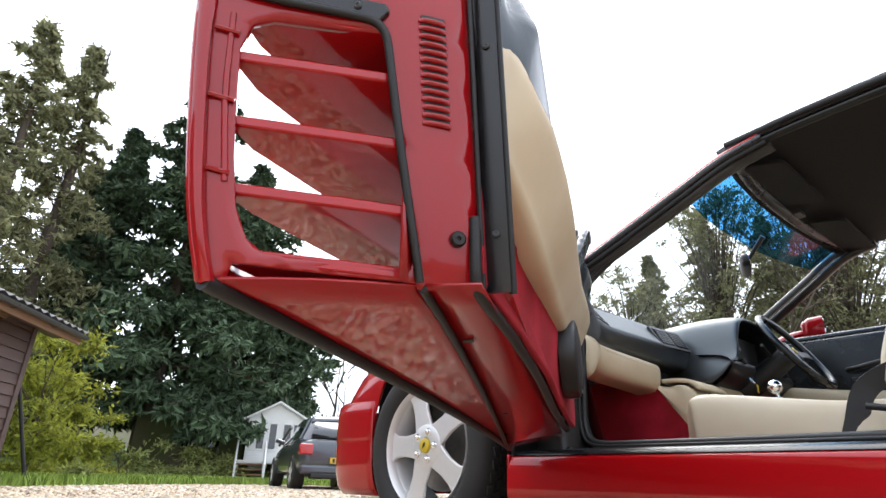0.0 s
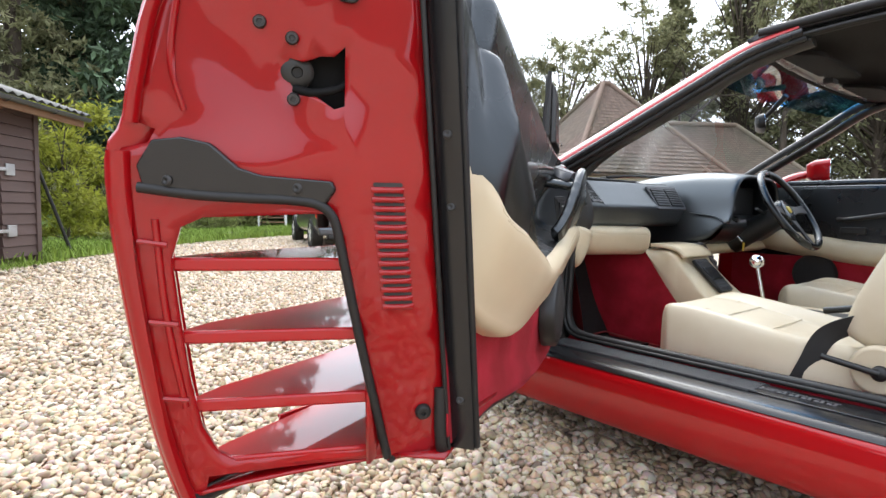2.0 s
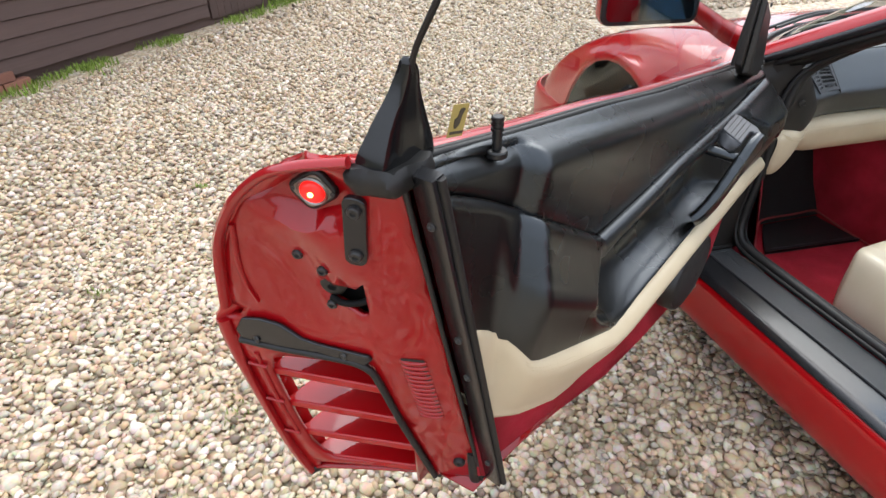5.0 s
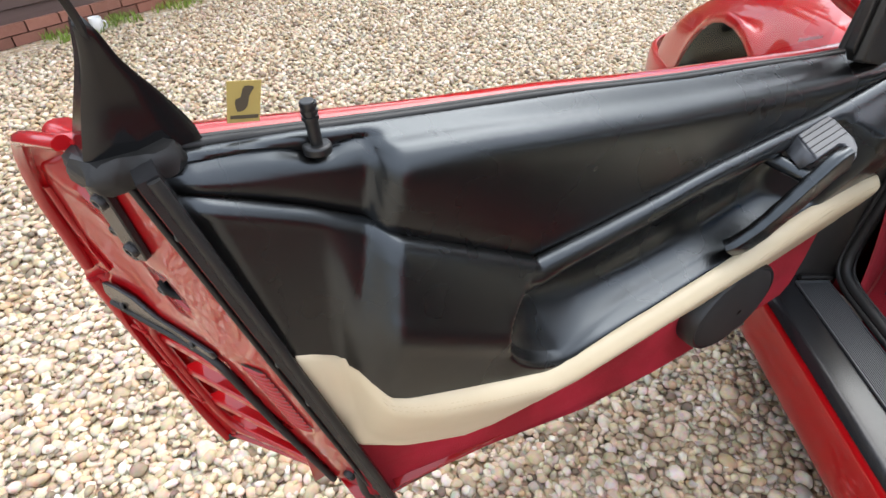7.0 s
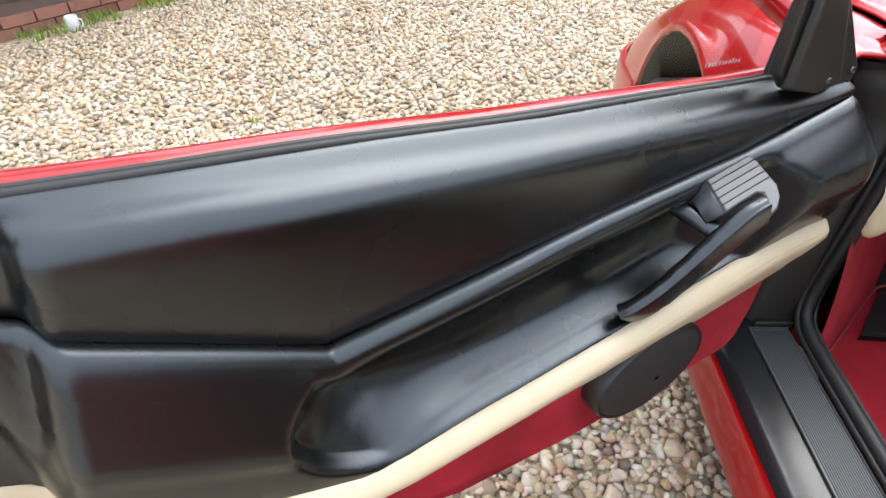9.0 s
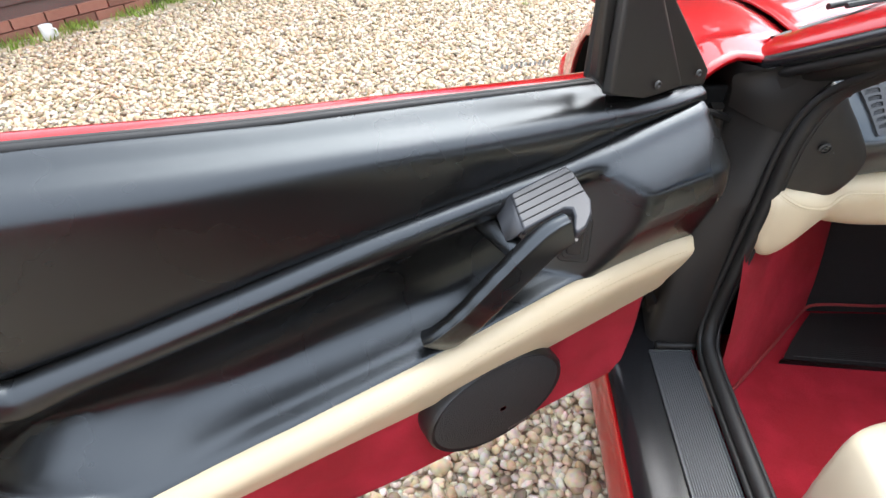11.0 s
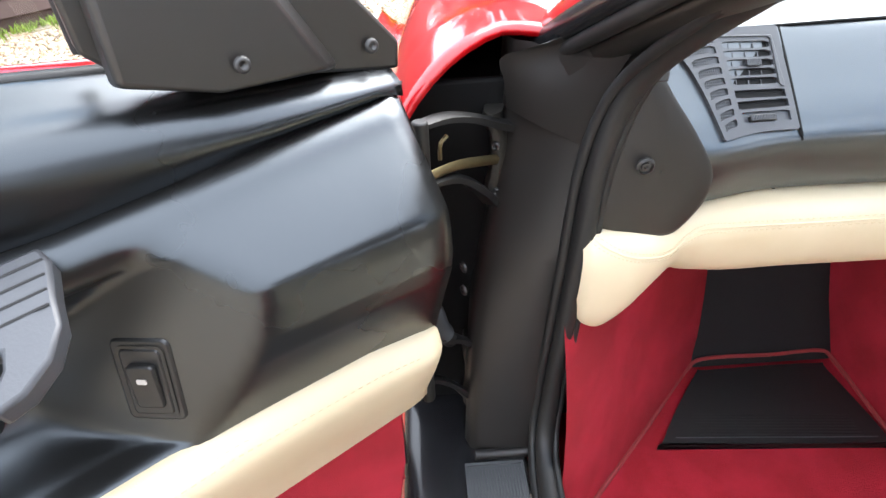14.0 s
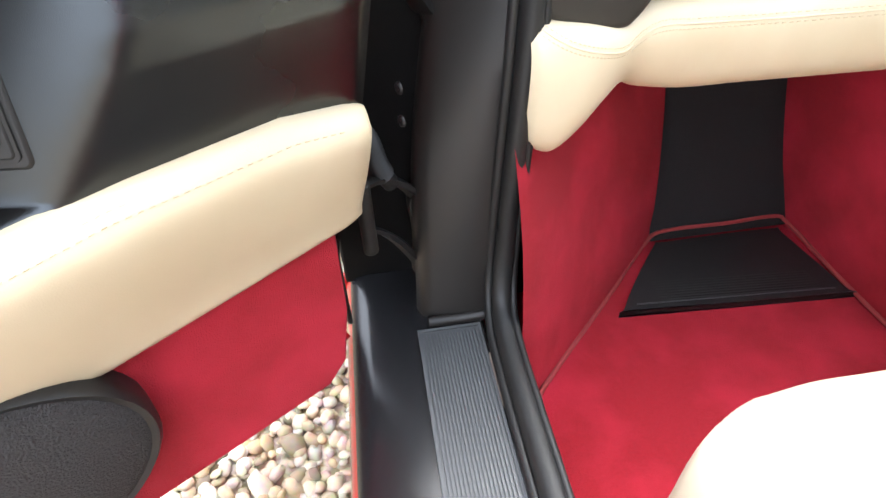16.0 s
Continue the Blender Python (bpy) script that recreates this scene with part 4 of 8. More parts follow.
cross = [under(k / 16) for k in range(17)]
bm = bmesh.new()
loft(bm, [[a.lerp(b, s) + Vector((0, 0, (0.003 * (1 - k / 16) ** 2 * math.sin(math.pi * min(1, s * 1.15)) if s < 0.87 else 0.0))) for s in (0.0, 0.12, 0.3, 0.5, 0.7, 0.87, 1.0)] for k, (a, b, c) in enumerate(cross)])
solid(part("underside", bm, REDIN, door, "red painted door underside", 60, toward=(0, 0, -1)), 0.004, -1)
bm = bmesh.new()
loft(bm, [[b.lerp(c, s) for s in (0.0, 0.5, 1.0)] for a, b, c in cross])
solid(part("underside", bm, REDIN, door, "", 60, toward=(0, 0, -1)), 0.004, -1)
tube("rubber_seal", [b + Vector((0, 0, -0.003)) for a, b, c in cross], 0.0055, RUBBER, door, n=8)
tube("rubber_seal", [a + Vector((-0.006, 0, -0.002)) for a, b, c in cross], 0.010, RUBBER, door, n=8)
for t, r_ in ((0.18, 0.010), (0.62, 0.007)):
    a, b, c = under(t)
    p = b.lerp(c, 0.22)
    slab("drain_hole", stadium(r_ * 1.6, r_ * 1.3, 3, 0.002), lambda x, y, d, p=p: p + Vector((x, y, -0.001 - d)), 0.0015, GRIME, door)

# loudspeaker under the armrest
SPK = V(0.350, -0.026, 0.470)
bm = bmesh.new()
n = 40
rows = []
for r, d in ((1.0, 0.020), (1.0, -0.010), (0.965, -0.016), (0.92, -0.014), (0.85, -0.019), (0.5, -0.024), (0.05, -0.026)):
    rows.append([SPK + V(0.121 * r * math.cos(2 * math.pi * i / n), d, 0.092 * r * math.sin(2 * math.pi * i / n)) for i in range(n)])
loft(bm, rows[:4], True)
part("speaker_ring", bm, PLAST, door, "black speaker ring", 50)
bm = bmesh.new()
loft(bm, rows[3:], True)
part("speaker_grille", bm, MESH, door, "black mesh speaker grille", 50)
for k in range(9):
    block("badge_mark", (-0.0462, 0.29 + 0.005 * k, 0.396), (-0.0435, 0.2932 + 0.005 * k, 0.4015), STEEL, door, "small speaker badge bar" if k == 0 else "", b=0)

# pull handle, release lever and window switch
grip = [V(0.449, -0.034, 0.661), V(0.440, -0.044, 0.672), V(0.415, -0.056, 0.699), V(0.382, -0.067, 0.738), V(0.350, -0.075, 0.772), V(0.322, -0.081, 0.797), V(0.296, -0.084, 0.806)]
tube("pull_handle", grip, 0.0, VINYL, door, "black leather-wrapped pull handle", smoothn=40, up=(1, 0, 0),
     section=smooth_loop([(-0.021, -0.008), (-0.016, -0.012), (0.016, -0.012), (0.021, -0.008), (0.024, 0.000), (0.018, 0.010), (-0.018, 0.011), (-0.024, 0.002)], 32),
     scale=[1.0 + 0.022 * math.sin(k * 1.25) if 8 < k < 29 else 1.0 - 0.012 * max(0, k - 30) for k in range(40)])
tube("handle_arm", [V(0.345, -0.066, 0.777), V(0.350, -0.045, 0.781), V(0.354, -0.020, 0.785), V(0.360, 0.020, 0.790)], 0.014, VINYL, door, n=12, smoothn=12, ry=0.012)
# release lever: a ribbed grey head whose front corner hooks round the handle's end
LV0, LVA, LVB = V(0.332, -0.016, 0.828), V(-0.087, 0.002, 0.010), V(0.014, -0.049, -0.018)
LVN = LVA.cross(LVB).normalized()
LVN = LVN if LVN.z > 0 else -LVN


def on_lever(a, b, d=0.0):
    """a from 0 to 1 towards the hinge, b from 0 to 1 into the cabin, d over the lever's face."""
    return LV0 + LVA * a + LVB * b + LVN * d - Vector((0, 0, 0.010)) * max(0.0, b - 1.05)


HEAD = [(0.02, 0.02), (0.5, 0.0), (0.97, 0.0), (1.05, 0.25), (1.08, 0.7), (1.12, 1.08), (1.06, 1.36), (0.92, 1.55), (0.76, 1.60), (0.72, 1.48), (0.80, 1.24), (0.80, 1.08), (0.70, 0.99), (0.02, 1.0)]
lever = slab("release_lever", HEAD, lambda a, b, d: on_lever(a, b, d - 0.015), 0.015, PLASTG, door, "grey ribbed door release lever", 0.0025)
bm = bmesh.new()
loft(bm, [[on_lever(0.05, b, -0.0015) for b in (0.03, 0.5, 0.98)], [on_lever(-0.02, b, -0.004) for b in (0.05, 0.5, 0.97)], [on_lever(-0.20, b, -0.020) for b in (0.12, 0.5, 0.86)], [on_lever(0.02, b, -0.024) for b in (0.12, 0.5, 0.86)]])
solid(part("lever_flank", bm, PLASTG, lever), 0.003, -1)
for k in range(4):
    b_ = 0.2 + 0.2 * k
    tube("rib_groove", [on_lever(0.03, b_, 0.0001), on_lever(0.99 + 0.08 * b_, b_, 0.0001)], 0.0009, RUBBER, lever, n=6)
# window switch on the bulged front face
sw_u, sw_f = 0.2265, 0.61
sw_w, sw_z = trim_at(sw_u, sw_f)
sw_at = V(sw_u, sw_w - 0.0025, sw_z)
sw_a = V(sw_u + 0.02, *trim_at(sw_u + 0.02, sw_f)) - V(sw_u - 0.02, *trim_at(sw_u - 0.02, sw_f))
sw_b = V(sw_u, *trim_at(sw_u, sw_f - 0.12)) - V(sw_u, *trim_at(sw_u, sw_f + 0.12))
sw_n = sw_a.cross(sw_b).normalized()
sw_n = sw_n if sw_n.x < 0 else -sw_n
sw_m = sw_n.to_track_quat("Z", "Y").to_matrix().to_4x4()
up_l = (Vector((0, 0, 1)) - sw_n * sw_n.z).normalized()
side_l = up_l.cross(sw_n)
sw_m = Matrix((side_l, up_l, sw_n)).transposed().to_4x4()
sw_m.translation = sw_at
slab("switch_bezel", stadium(0.042, 0.066, 5, 0.006), lambda x, y, d: sw_m @ Vector((x, y, d - 0.006)), 0.010, PLAST, door, "black window switch bezel", 0.002)
slab("switch_gap", stadium(0.033, 0.057, 5, 0.005), lambda x, y, d: sw_m @ Vector((x, y, d + 0.002)), 0.0032, GRIME, door)
slab("switch_inner", stadium(0.029, 0.053, 5, 0.004), lambda x, y, d: sw_m @ Vector((x, y, d)), 0.0062, PLAST, door, "", 0.0015)
slab("switch_rocker", stadium(0.020, 0.036, 4, 0.004), lambda x, y, d: sw_m @ Vector((x, y - 0.002, d + 0.004 + 0.08 * (y + 0.018) * (d > 0))), 0.004, PLAST, door, "black rocker", 0.0015)
slab("switch_mark", stadium(0.007, 0.004, 3, 0.001), lambda x, y, d: sw_m @ Vector((x, y + 0.004, d + 0.0100)), 0.0008, GALV, door, "white window symbol", 0.0)

# lock button and sticker
rod("lock_button", V(1.095, 0.030, 1.020), V(1.098, 0.028, 1.062), 0.0055, PLAST, door, "black lock button", r2=0.0065, bev=0.001)
for h in (1.045, 1.051, 1.057):
    rod("lock_ring", V(1.097, 0.029, h), V(1.097, 0.029, h + 0.003), 0.0075, PLAST, door, n=16)
rod("lock_ferrule", V(1.095, 0.030, 1.012), V(1.095, 0.030, 1.021), 0.013, PLAST, door, n=20, bev=0.002)

# belt seals and red door top beyond the glass
ub = [1.22, 1.0, 0.8, 0.6, 0.4, 0.2, 0.0]
tube("belt_seal", [V(u, 0.050, lerp_tab(BELT, u) + 0.004) for u in ub], 0.005, RUBBER, door, n=8, smoothn=40)
tube("belt_seal", [V(u, 0.064, lerp_tab(BELT, u) + 0.002) for u in ub], 0.004, RUBBER, door, n=8, smoothn=40)
tube("belt_edge", [V(u, 0.058, lerp_tab(BELT, u) - 0.004) for u in ub], 0.012, SATIN, door, n=8, smoothn=40, ry=0.006)
tube("door_top", [V(u, 0.079, lerp_tab(BELT, u) - 0.004) for u in [1.24, 1.2] + ub[1:]], 0.016, RED, door, n=12, smoothn=44, ry=0.010)
# window pane, raised
PANE = [[V(1.225, 0.054, 1.05), V(1.222, 0.042, 1.15), V(1.208, 0.022, 1.26), V(1.185, -0.010, 1.38)],
        [V(0.85, 0.055, 0.99), V(0.85, 0.035, 1.12), V(0.84, 0.0, 1.26), V(0.82, -0.045, 1.38)],
        [V(0.50, 0.055, 0.945), V(0.52, 0.035, 1.08), V(0.55, 0.002, 1.22), V(0.58, -0.040, 1.345)],
        [V(0.19, 0.054, 0.91), V(0.22, 0.035, 1.02), V(0.30, 0.005, 1.13), V(0.40, -0.035, 1.235)]]
pane = lofted("window_pane", PANE, GLASS, door, "raised clear side window", nu=14, nv=10, smooth=60)
pane.visible_shadow = False
tube("pane_edge", [V(1.232, 0.030, 1.13), V(1.236, 0.018, 1.16), V(1.247, -0.018, 1.205), V(1.250, -0.05, 1.26)], 0.003, RUBBER, door, "black glass edge run", n=6, smoothn=14)
def on_pane(u, z, d):
    return V(u, 0.051 - d - 0.12 * (z - 1.05), z)


slab("sticker", [(1.160, 1.050), (1.134, 1.045), (1.126, 1.080), (1.153, 1.085)], lambda u, z, d: on_pane(u, z, 0.001 + d), 0.001, STICKER, door, "faded yellow square sticker on the glass")
slab("sticker_print", smooth_loop([(1.150, 1.058), (1.142, 1.060), (1.138, 1.070), (1.133, 1.076), (1.141, 1.078), (1.145, 1.070), (1.150, 1.068)], 18), lambda u, z, d: on_pane(u, z, 0.0022 + d), 0.0006, STICKINK, door)
slab("sticker_bar", [(1.157, 1.053), (1.135, 1.0485), (1.134, 1.0515), (1.1565, 1.056)], lambda u, z, d: on_pane(u, z, 0.0022 + d), 0.0006, STICKINK, door)

for k in range(11):
    t = k / 10
    uk, zk = 0.306 + (0.24 - 0.306) * t, 0.951 + (0.944 - 0.951) * t
    slab("glass_mark", [(uk, zk), (uk - 0.0030, zk - 0.0004), (uk - 0.0036, zk + 0.0040 + 0.0015 * (k % 4 == 0)), (uk - 0.0006, zk + 0.0044 + 0.0015 * (k % 4 == 0))], lambda u, z, d: V(u, 0.046 - d, z), 0.0004, GALV, door, "small etched mark on the glass" if k == 0 else "")

# rear window channel cover: a tall tapered black fin on a rubber boot
fin = []
for z, back, near, front, far in ((1.044, (1.270, 0.076), (1.268, 0.036), (1.180, 0.046), (1.215, 0.072)), (1.060, (1.268, 0.072), (1.264, 0.034), (1.184, 0.044), (1.215, 0.068)), (1.090, (1.257, 0.060), (1.254, 0.033), (1.200, 0.038), (1.218, 0.056)),
                                  (1.120, (1.246, 0.046), (1.243, 0.028), (1.218, 0.029), (1.222, 0.042)), (1.140, (1.241, 0.038), (1.239, 0.024), (1.225, 0.024), (1.228, 0.034)), (1.150, (1.239, 0.034), (1.238, 0.024), (1.230, 0.024), (1.231, 0.031)), (1.153, (1.237, 0.031), (1.236, 0.026), (1.233, 0.026), (1.233, 0.029))):
    ring = []
    for p, q in zip((back, near, front, far), (near, front, far, back)):
        ring += [V(p[0] + (q[0] - p[0]) * f, p[1] + (q[1] - p[1]) * f, z) for f in (0.06, 0.35, 0.65, 0.94)]
    fin.append(ring)
fin = [[c[k] for c in [cr([r_[i] for r_ in fin], 24) for i in range(16)]] for k in range(24)]
bm = bmesh.new()
loft(bm, fin, True, True)
part("window_channel_cover", bm, GLOSSB, door, "glossy black window channel cover", 55)
bm = bmesh.new()
boot = []
for k, (z, g) in enumerate(((1.026, 0.86), (1.032, 0.96), (1.040, 1.0), (1.047, 0.97), (1.053, 0.88))):
    ring = smooth_loop([(1.268, 0.030), (1.280, 0.074), (1.254, 0.082), (1.216, 0.062), (1.200, 0.030), (1.236, 0.024)], 28)
    boot.append([V(1.240 + (u - 1.240) * g + 0.0025 * math.sin(2.3 * i + k), 0.052 + (w - 0.052) * g + 0.002 * math.sin(1.7 * i + 2 * k), z + 0.0025 * math.sin(1.1 * i)) for i, (u, w) in enumerate(ring)])
loft(bm, boot, True, True)
part("rubber_boot", bm, RUBBER, door, "creased black rubber boot", 50)

# mirror triangle cover at the front of the window
TRI = [(0.190, 0.925), (0.165, 0.900), (0.125, 0.888), (0.06, 0.884), (-0.012, 0.872), (-0.014, 0.893), (0.05, 0.965), (0.135, 1.060), (0.188, 1.092), (0.194, 1.085)]
slab("mirror_cover", TRI, lambda u, z, d: V(u, 0.028 - d, z), 0.016, VINYLM, door, "black triangular mirror cover", 0.003)
bm = bmesh.new()
base = [(0.182, 0.905), (0.125, 0.889), (0.035, 0.884), (0.125, 1.035), (0.178, 1.075)]
loft(bm, [[V(u, 0.012, z) for u, z in base], [V(0.135 + (u - 0.135) * 0.93, -0.004, 0.955 + (z - 0.955) * 0.95) for u, z in base[:1]] + [V(0.125, -0.012, 0.894), V(0.052, -0.002, 0.889), V(0.128, -0.006, 1.02), V(0.174, 0.0, 1.06)]], True, True)
bevel(part("mirror_pod", bm, VINYLM, door, "black moulded mirror pod"), 0.004, 3)
for u, z, w in ((0.111, 0.908, -0.010), (0.012, 0.895, 0.010), (0.135, 1.045, 0.003)):
    screw("screw", V(u, w - 0.002, z), (-1, 0, 0.1), 0.0055, door)
# quarter-light post
tube("window_post", [V(0.186, 0.032, 0.922), V(0.188, 0.026, 1.0), V(0.192, 0.016, 1.10)], 0.006, RUBBER, door, n=8, smoothn=10)

# exterior mirror on a red arm
tube("mirror_arm", [V(0.03, 0.065, 0.945), V(0.055, 0.105, 0.965), V(0.085, 0.145, 0.995), V(0.13, 0.19, 1.03)], 0.045, RED, door, n=16, smoothn=12, ry=0.022, scale=[1.25, 1.2, 1.15, 1.1, 1.05, 1.0, 0.97, 0.94, 0.92, 0.9, 0.88, 0.86])
mm = Matrix.Translation(V(0.248, 0.222, 1.057)) @ Matrix.Rotation(radians(50), 4, "Z")
bm = bmesh.new()
hs = []
for sc, dy in ((0.80, -0.075), (0.93, -0.05), (1.0, -0.02), (1.0, 0.0)):
    hs.append([mm @ Vector((x * sc, dy, z * sc)) for x, z in stadium(0.234, 0.122, 6, 0.022)])
loft(bm, hs, True)
bm.faces.new([bm.verts.new(p) for p in hs[0]])
bmesh.ops.remove_doubles(bm, verts=bm.verts[:], dist=1e-5)
part("mirror_housing", bm, RED, door, "red door mirror housing", 50)
slab("mirror_rim", stadium(0.234, 0.122, 6, 0.022), lambda x, z, d: mm @ Vector((x, d - 0.002, z)), 0.010, PLAST, door, "black mirror rim", 0.003)
slab("mirror_glass", stadium(0.214, 0.102, 6, 0.016), lambda x, z, d: mm @ Vector((x, 0.0085 + d, z)), 0.002, MIRRORB, door, "blue-tinted mirror glass")

# ---- body: sill, front wing, bonnet, screen, roof ----
bm = bmesh.new()
prof = [(-0.835, 0.268), (-0.858, 0.266), (-0.868, 0.255), (-0.876, 0.215), (-0.880, 0.175), (-0.874, 0.14), (-0.855, 0.112), (-0.80, 0.105)]
loft(bm, [[Vector((x - (0.012 if y < -1.2 else 0), y, z)) for x, z, _ in cr([(a, b, 0) for a, b in prof], 18)] for y in (-2.6, -2.0, -1.4, -0.8, -0.4, -0.1, 0.08, 0.15)])
part("sill_panel", bm, RED, car, "red outer sill", 50)
block("sill_cap", (-0.874, 0.146, 0.11), (-0.80, 0.156, 0.27), RED, car, "red arch lip", b=0.003)
# black painted step on the sill
bm = bmesh.new()
prof = [(-0.862, 0.267), (-0.852, 0.279), (-0.835, 0.283), (-0.775, 0.283), (-0.70, 0.283), (-0.688, 0.286)]
loft(bm, [[Vector((x, y, z)) for x, z in prof] for y in (-2.6, -1.8, -1.0, -0.4, 0.0, 0.10, 0.158)])
part("sill_step", bm, SATIN, car, "satin black door step", 40)
# ribbed tread plate
block("tread_plate", (-0.774, -0.64, 0.2832), (-0.690, -0.003, 0.2862), TREAD, car, "grey ribbed rubber tread plate", b=0.0012)
for xa, xb, ya, yb in ((-0.774, -0.7705, -0.64, -0.003), (-0.6935, -0.690, -0.64, -0.003), (-0.7705, -0.6935, -0.0068, -0.003)):
    block("tread_border", (xa, ya, 0.2862), (xb, yb, 0.2892), TREAD, car, b=0)
for k in range(17):
    x = -0.7665 + 0.069 * k / 16
    block("tread_rib", (x - 0.0011, -0.63, 0.2862), (x + 0.0011, -0.012, 0.2888), TREAD, car, b=0)
# raised grey badge lettering on the step, as plain shapes
for k in range(7):
    y = -0.62 - 0.026 * k
    h = 0.030 if k in (0,) else 0.022
    block("step_badge_bar", (-0.741, y - 0.019, 0.2868), (-0.741 + h * 0.8, y - 0.013, 0.288), LETTER, car, "grey badge bar on the door step" if k == 0 else "", b=0)
    block("step_badge_bar", (-0.741, y - 0.010, 0.2868), (-0.741 + 0.012, y - 0.001, 0.288), LETTER, car, b=0)
block("step_badge_bar", (-0.7185, -0.80, 0.2868), (-0.7155, -0.622, 0.288), LETTER, car, b=0)
block("step_plate", (-0.775, -1.6, 0.2832), (-0.693, -0.62, 0.2865), SATIN, car, "plain black step plate", b=0.0015)
slab("paint_chip", smooth_loop([(-0.689, -0.055), (-0.682, -0.07), (-0.678, -0.10), (-0.680, -0.135), (-0.688, -0.14), (-0.692, -0.10)], 18), lambda x, y, d: Vector((x, y, 0.2872 + d)), 0.001, RUST, car, "rusty chipped paint by the door seal")
# door aperture seal: runs along the sill, up the post and screen pillar
SEALP = [(-0.668, -2.2, 0.305), (-0.668, -1.2, 0.305), (-0.668, -0.5, 0.303), (-0.667, -0.15, 0.303), (-0.665, -0.045, 0.306), (-0.660, 0.0, 0.325), (-0.655, 0.018, 0.38), (-0.648, 0.02, 0.50), (-0.640, 0.02, 0.62), (-0.632, 0.022, 0.74),
         (-0.618, 0.012, 0.815), (-0.602, -0.02, 0.865), (-0.575, -0.12, 0.945), (-0.545, -0.26, 1.05), (-0.515, -0.40, 1.14), (-0.50, -0.47, 1.175), (-0.50, -0.56, 1.195), (-0.50, -0.8, 1.21), (-0.50, -1.5, 1.215)]
seal_path = cr(SEALP, 120)
tube("aperture_seal", seal_path, 0.014, RUBBER, car, "black rubber door seal", n=12, ry=0.012)
tube("aperture_seal", [p + Vector((-0.017, 0.004, -0.006)) for p in seal_path], 0.006, RUBBER, car, n=8)
tube("aperture_seal", [p + Vector((0.014, -0.002, 0.004)) for p in seal_path], 0.005, RUBBER, car, n=8)
block("inner_sill", (-0.676, -2.2, 0.14), (-0.655, 0.0, 0.296), CARPET, car, "red carpeted inner sill", b=0.006)
block("sill_box", (-0.85, -2.4, 0.12), (-0.68, 0.10, 0.270), GRIME, car, "", b=0.004)

# hinge post
bm = bmesh.new()
post = []
for z, xo, xi, yl, yr in ((0.282, -0.768, -0.655, 0.024, 0.018), (0.33, -0.765, -0.655, 0.030, 0.022), (0.42, -0.762, -0.652, 0.040, 0.026), (0.50, -0.757, -0.650, 0.052, 0.030), (0.60, -0.740, -0.645, 0.070, 0.036), (0.66, -0.728, -0.642, 0.084, 0.042), (0.74, -0.714, -0.638, 0.104, 0.054), (0.80, -0.710, -0.632, 0.110, 0.050), (0.845, -0.708, -0.62, 0.108, 0.03)):
    post.append([Vector(p) for p in ((xo + 0.012, yl + 0.14, z), (xo - 0.002, yl + 0.02, z), (xo + 0.004, yl + 0.004, z), (xo + 0.018, yl - 0.006, z), (xo + (xi - xo) * 0.6, yl + (yr - yl) * 0.65 - 0.006, z), (xi, yr - 0.006, z), (xi + 0.02, yr + 0.006, z), (xi + 0.025, yr + 0.12, z))])
lofted("hinge_post", post, POST, car, "satin brown-black painted hinge post", nu=30, smooth=50)
tube("post_flare", [(-0.758, 0.010, 0.288), (-0.72, 0.012, 0.285), (-0.675, 0.012, 0.287)], 0.008, POST, car, n=8, smoothn=12)
# dark pillar cover above, with its diagonal joint
lofted("pillar_cover", [[Vector(p) for p in ((-0.712, 0.106, 0.775), (-0.68, 0.074, 0.765), (-0.636, 0.044, 0.752))],
                        [Vector(p) for p in ((-0.716, 0.100, 0.806), (-0.68, 0.074, 0.806), (-0.632, 0.034, 0.800))],
                        [Vector(p) for p in ((-0.720, 0.094, 0.834), (-0.668, 0.070, 0.846), (-0.622, 0.010, 0.852))],
                        [Vector(p) for p in ((-0.668, 0.070, 0.850), (-0.648, 0.030, 0.880), (-0.612, -0.025, 0.893))]], POST, car, "black pillar cover", nu=14, nv=14, smooth=50)
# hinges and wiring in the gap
# a near-black block stands in for the shade inside the hinge gap
block("hinge_gap_shade", (-0.868, 0.128, 0.27), (-0.70, 0.142, 0.80), DARK, car, "near-black block standing in for the shade in the hinge gap", b=0.004)
ARM = [(-0.011, -0.004), (0.005, -0.005), (0.011, -0.002), (0.010, 0.003), (-0.003, 0.005), (-0.011, 0.002)]
for pts in ([(-0.712, 0.115, 0.752), (-0.735, 0.095, 0.766), (-0.760, 0.070, 0.783), (-0.785, 0.048, 0.792), (-0.812, 0.022, 0.795)],
            [(-0.730, 0.100, 0.664), (-0.745, 0.084, 0.690), (-0.768, 0.064, 0.716), (-0.792, 0.040, 0.728), (-0.815, 0.018, 0.729)],
            [(-0.748, 0.085, 0.432), (-0.762, 0.068, 0.462), (-0.780, 0.050, 0.490), (-0.802, 0.030, 0.508), (-0.815, 0.018, 0.510)],
            [(-0.756, 0.075, 0.336), (-0.768, 0.062, 0.366), (-0.786, 0.046, 0.405), (-0.803, 0.030, 0.434), (-0.816, 0.018, 0.450)]):
    tube("hinge_arm", pts, 0.0, RUBBER, car, "black greasy hinge arm", smoothn=16, up=(0, 0, 1), section=ARM, scale=[1.35 - 0.045 * i for i in range(16)])
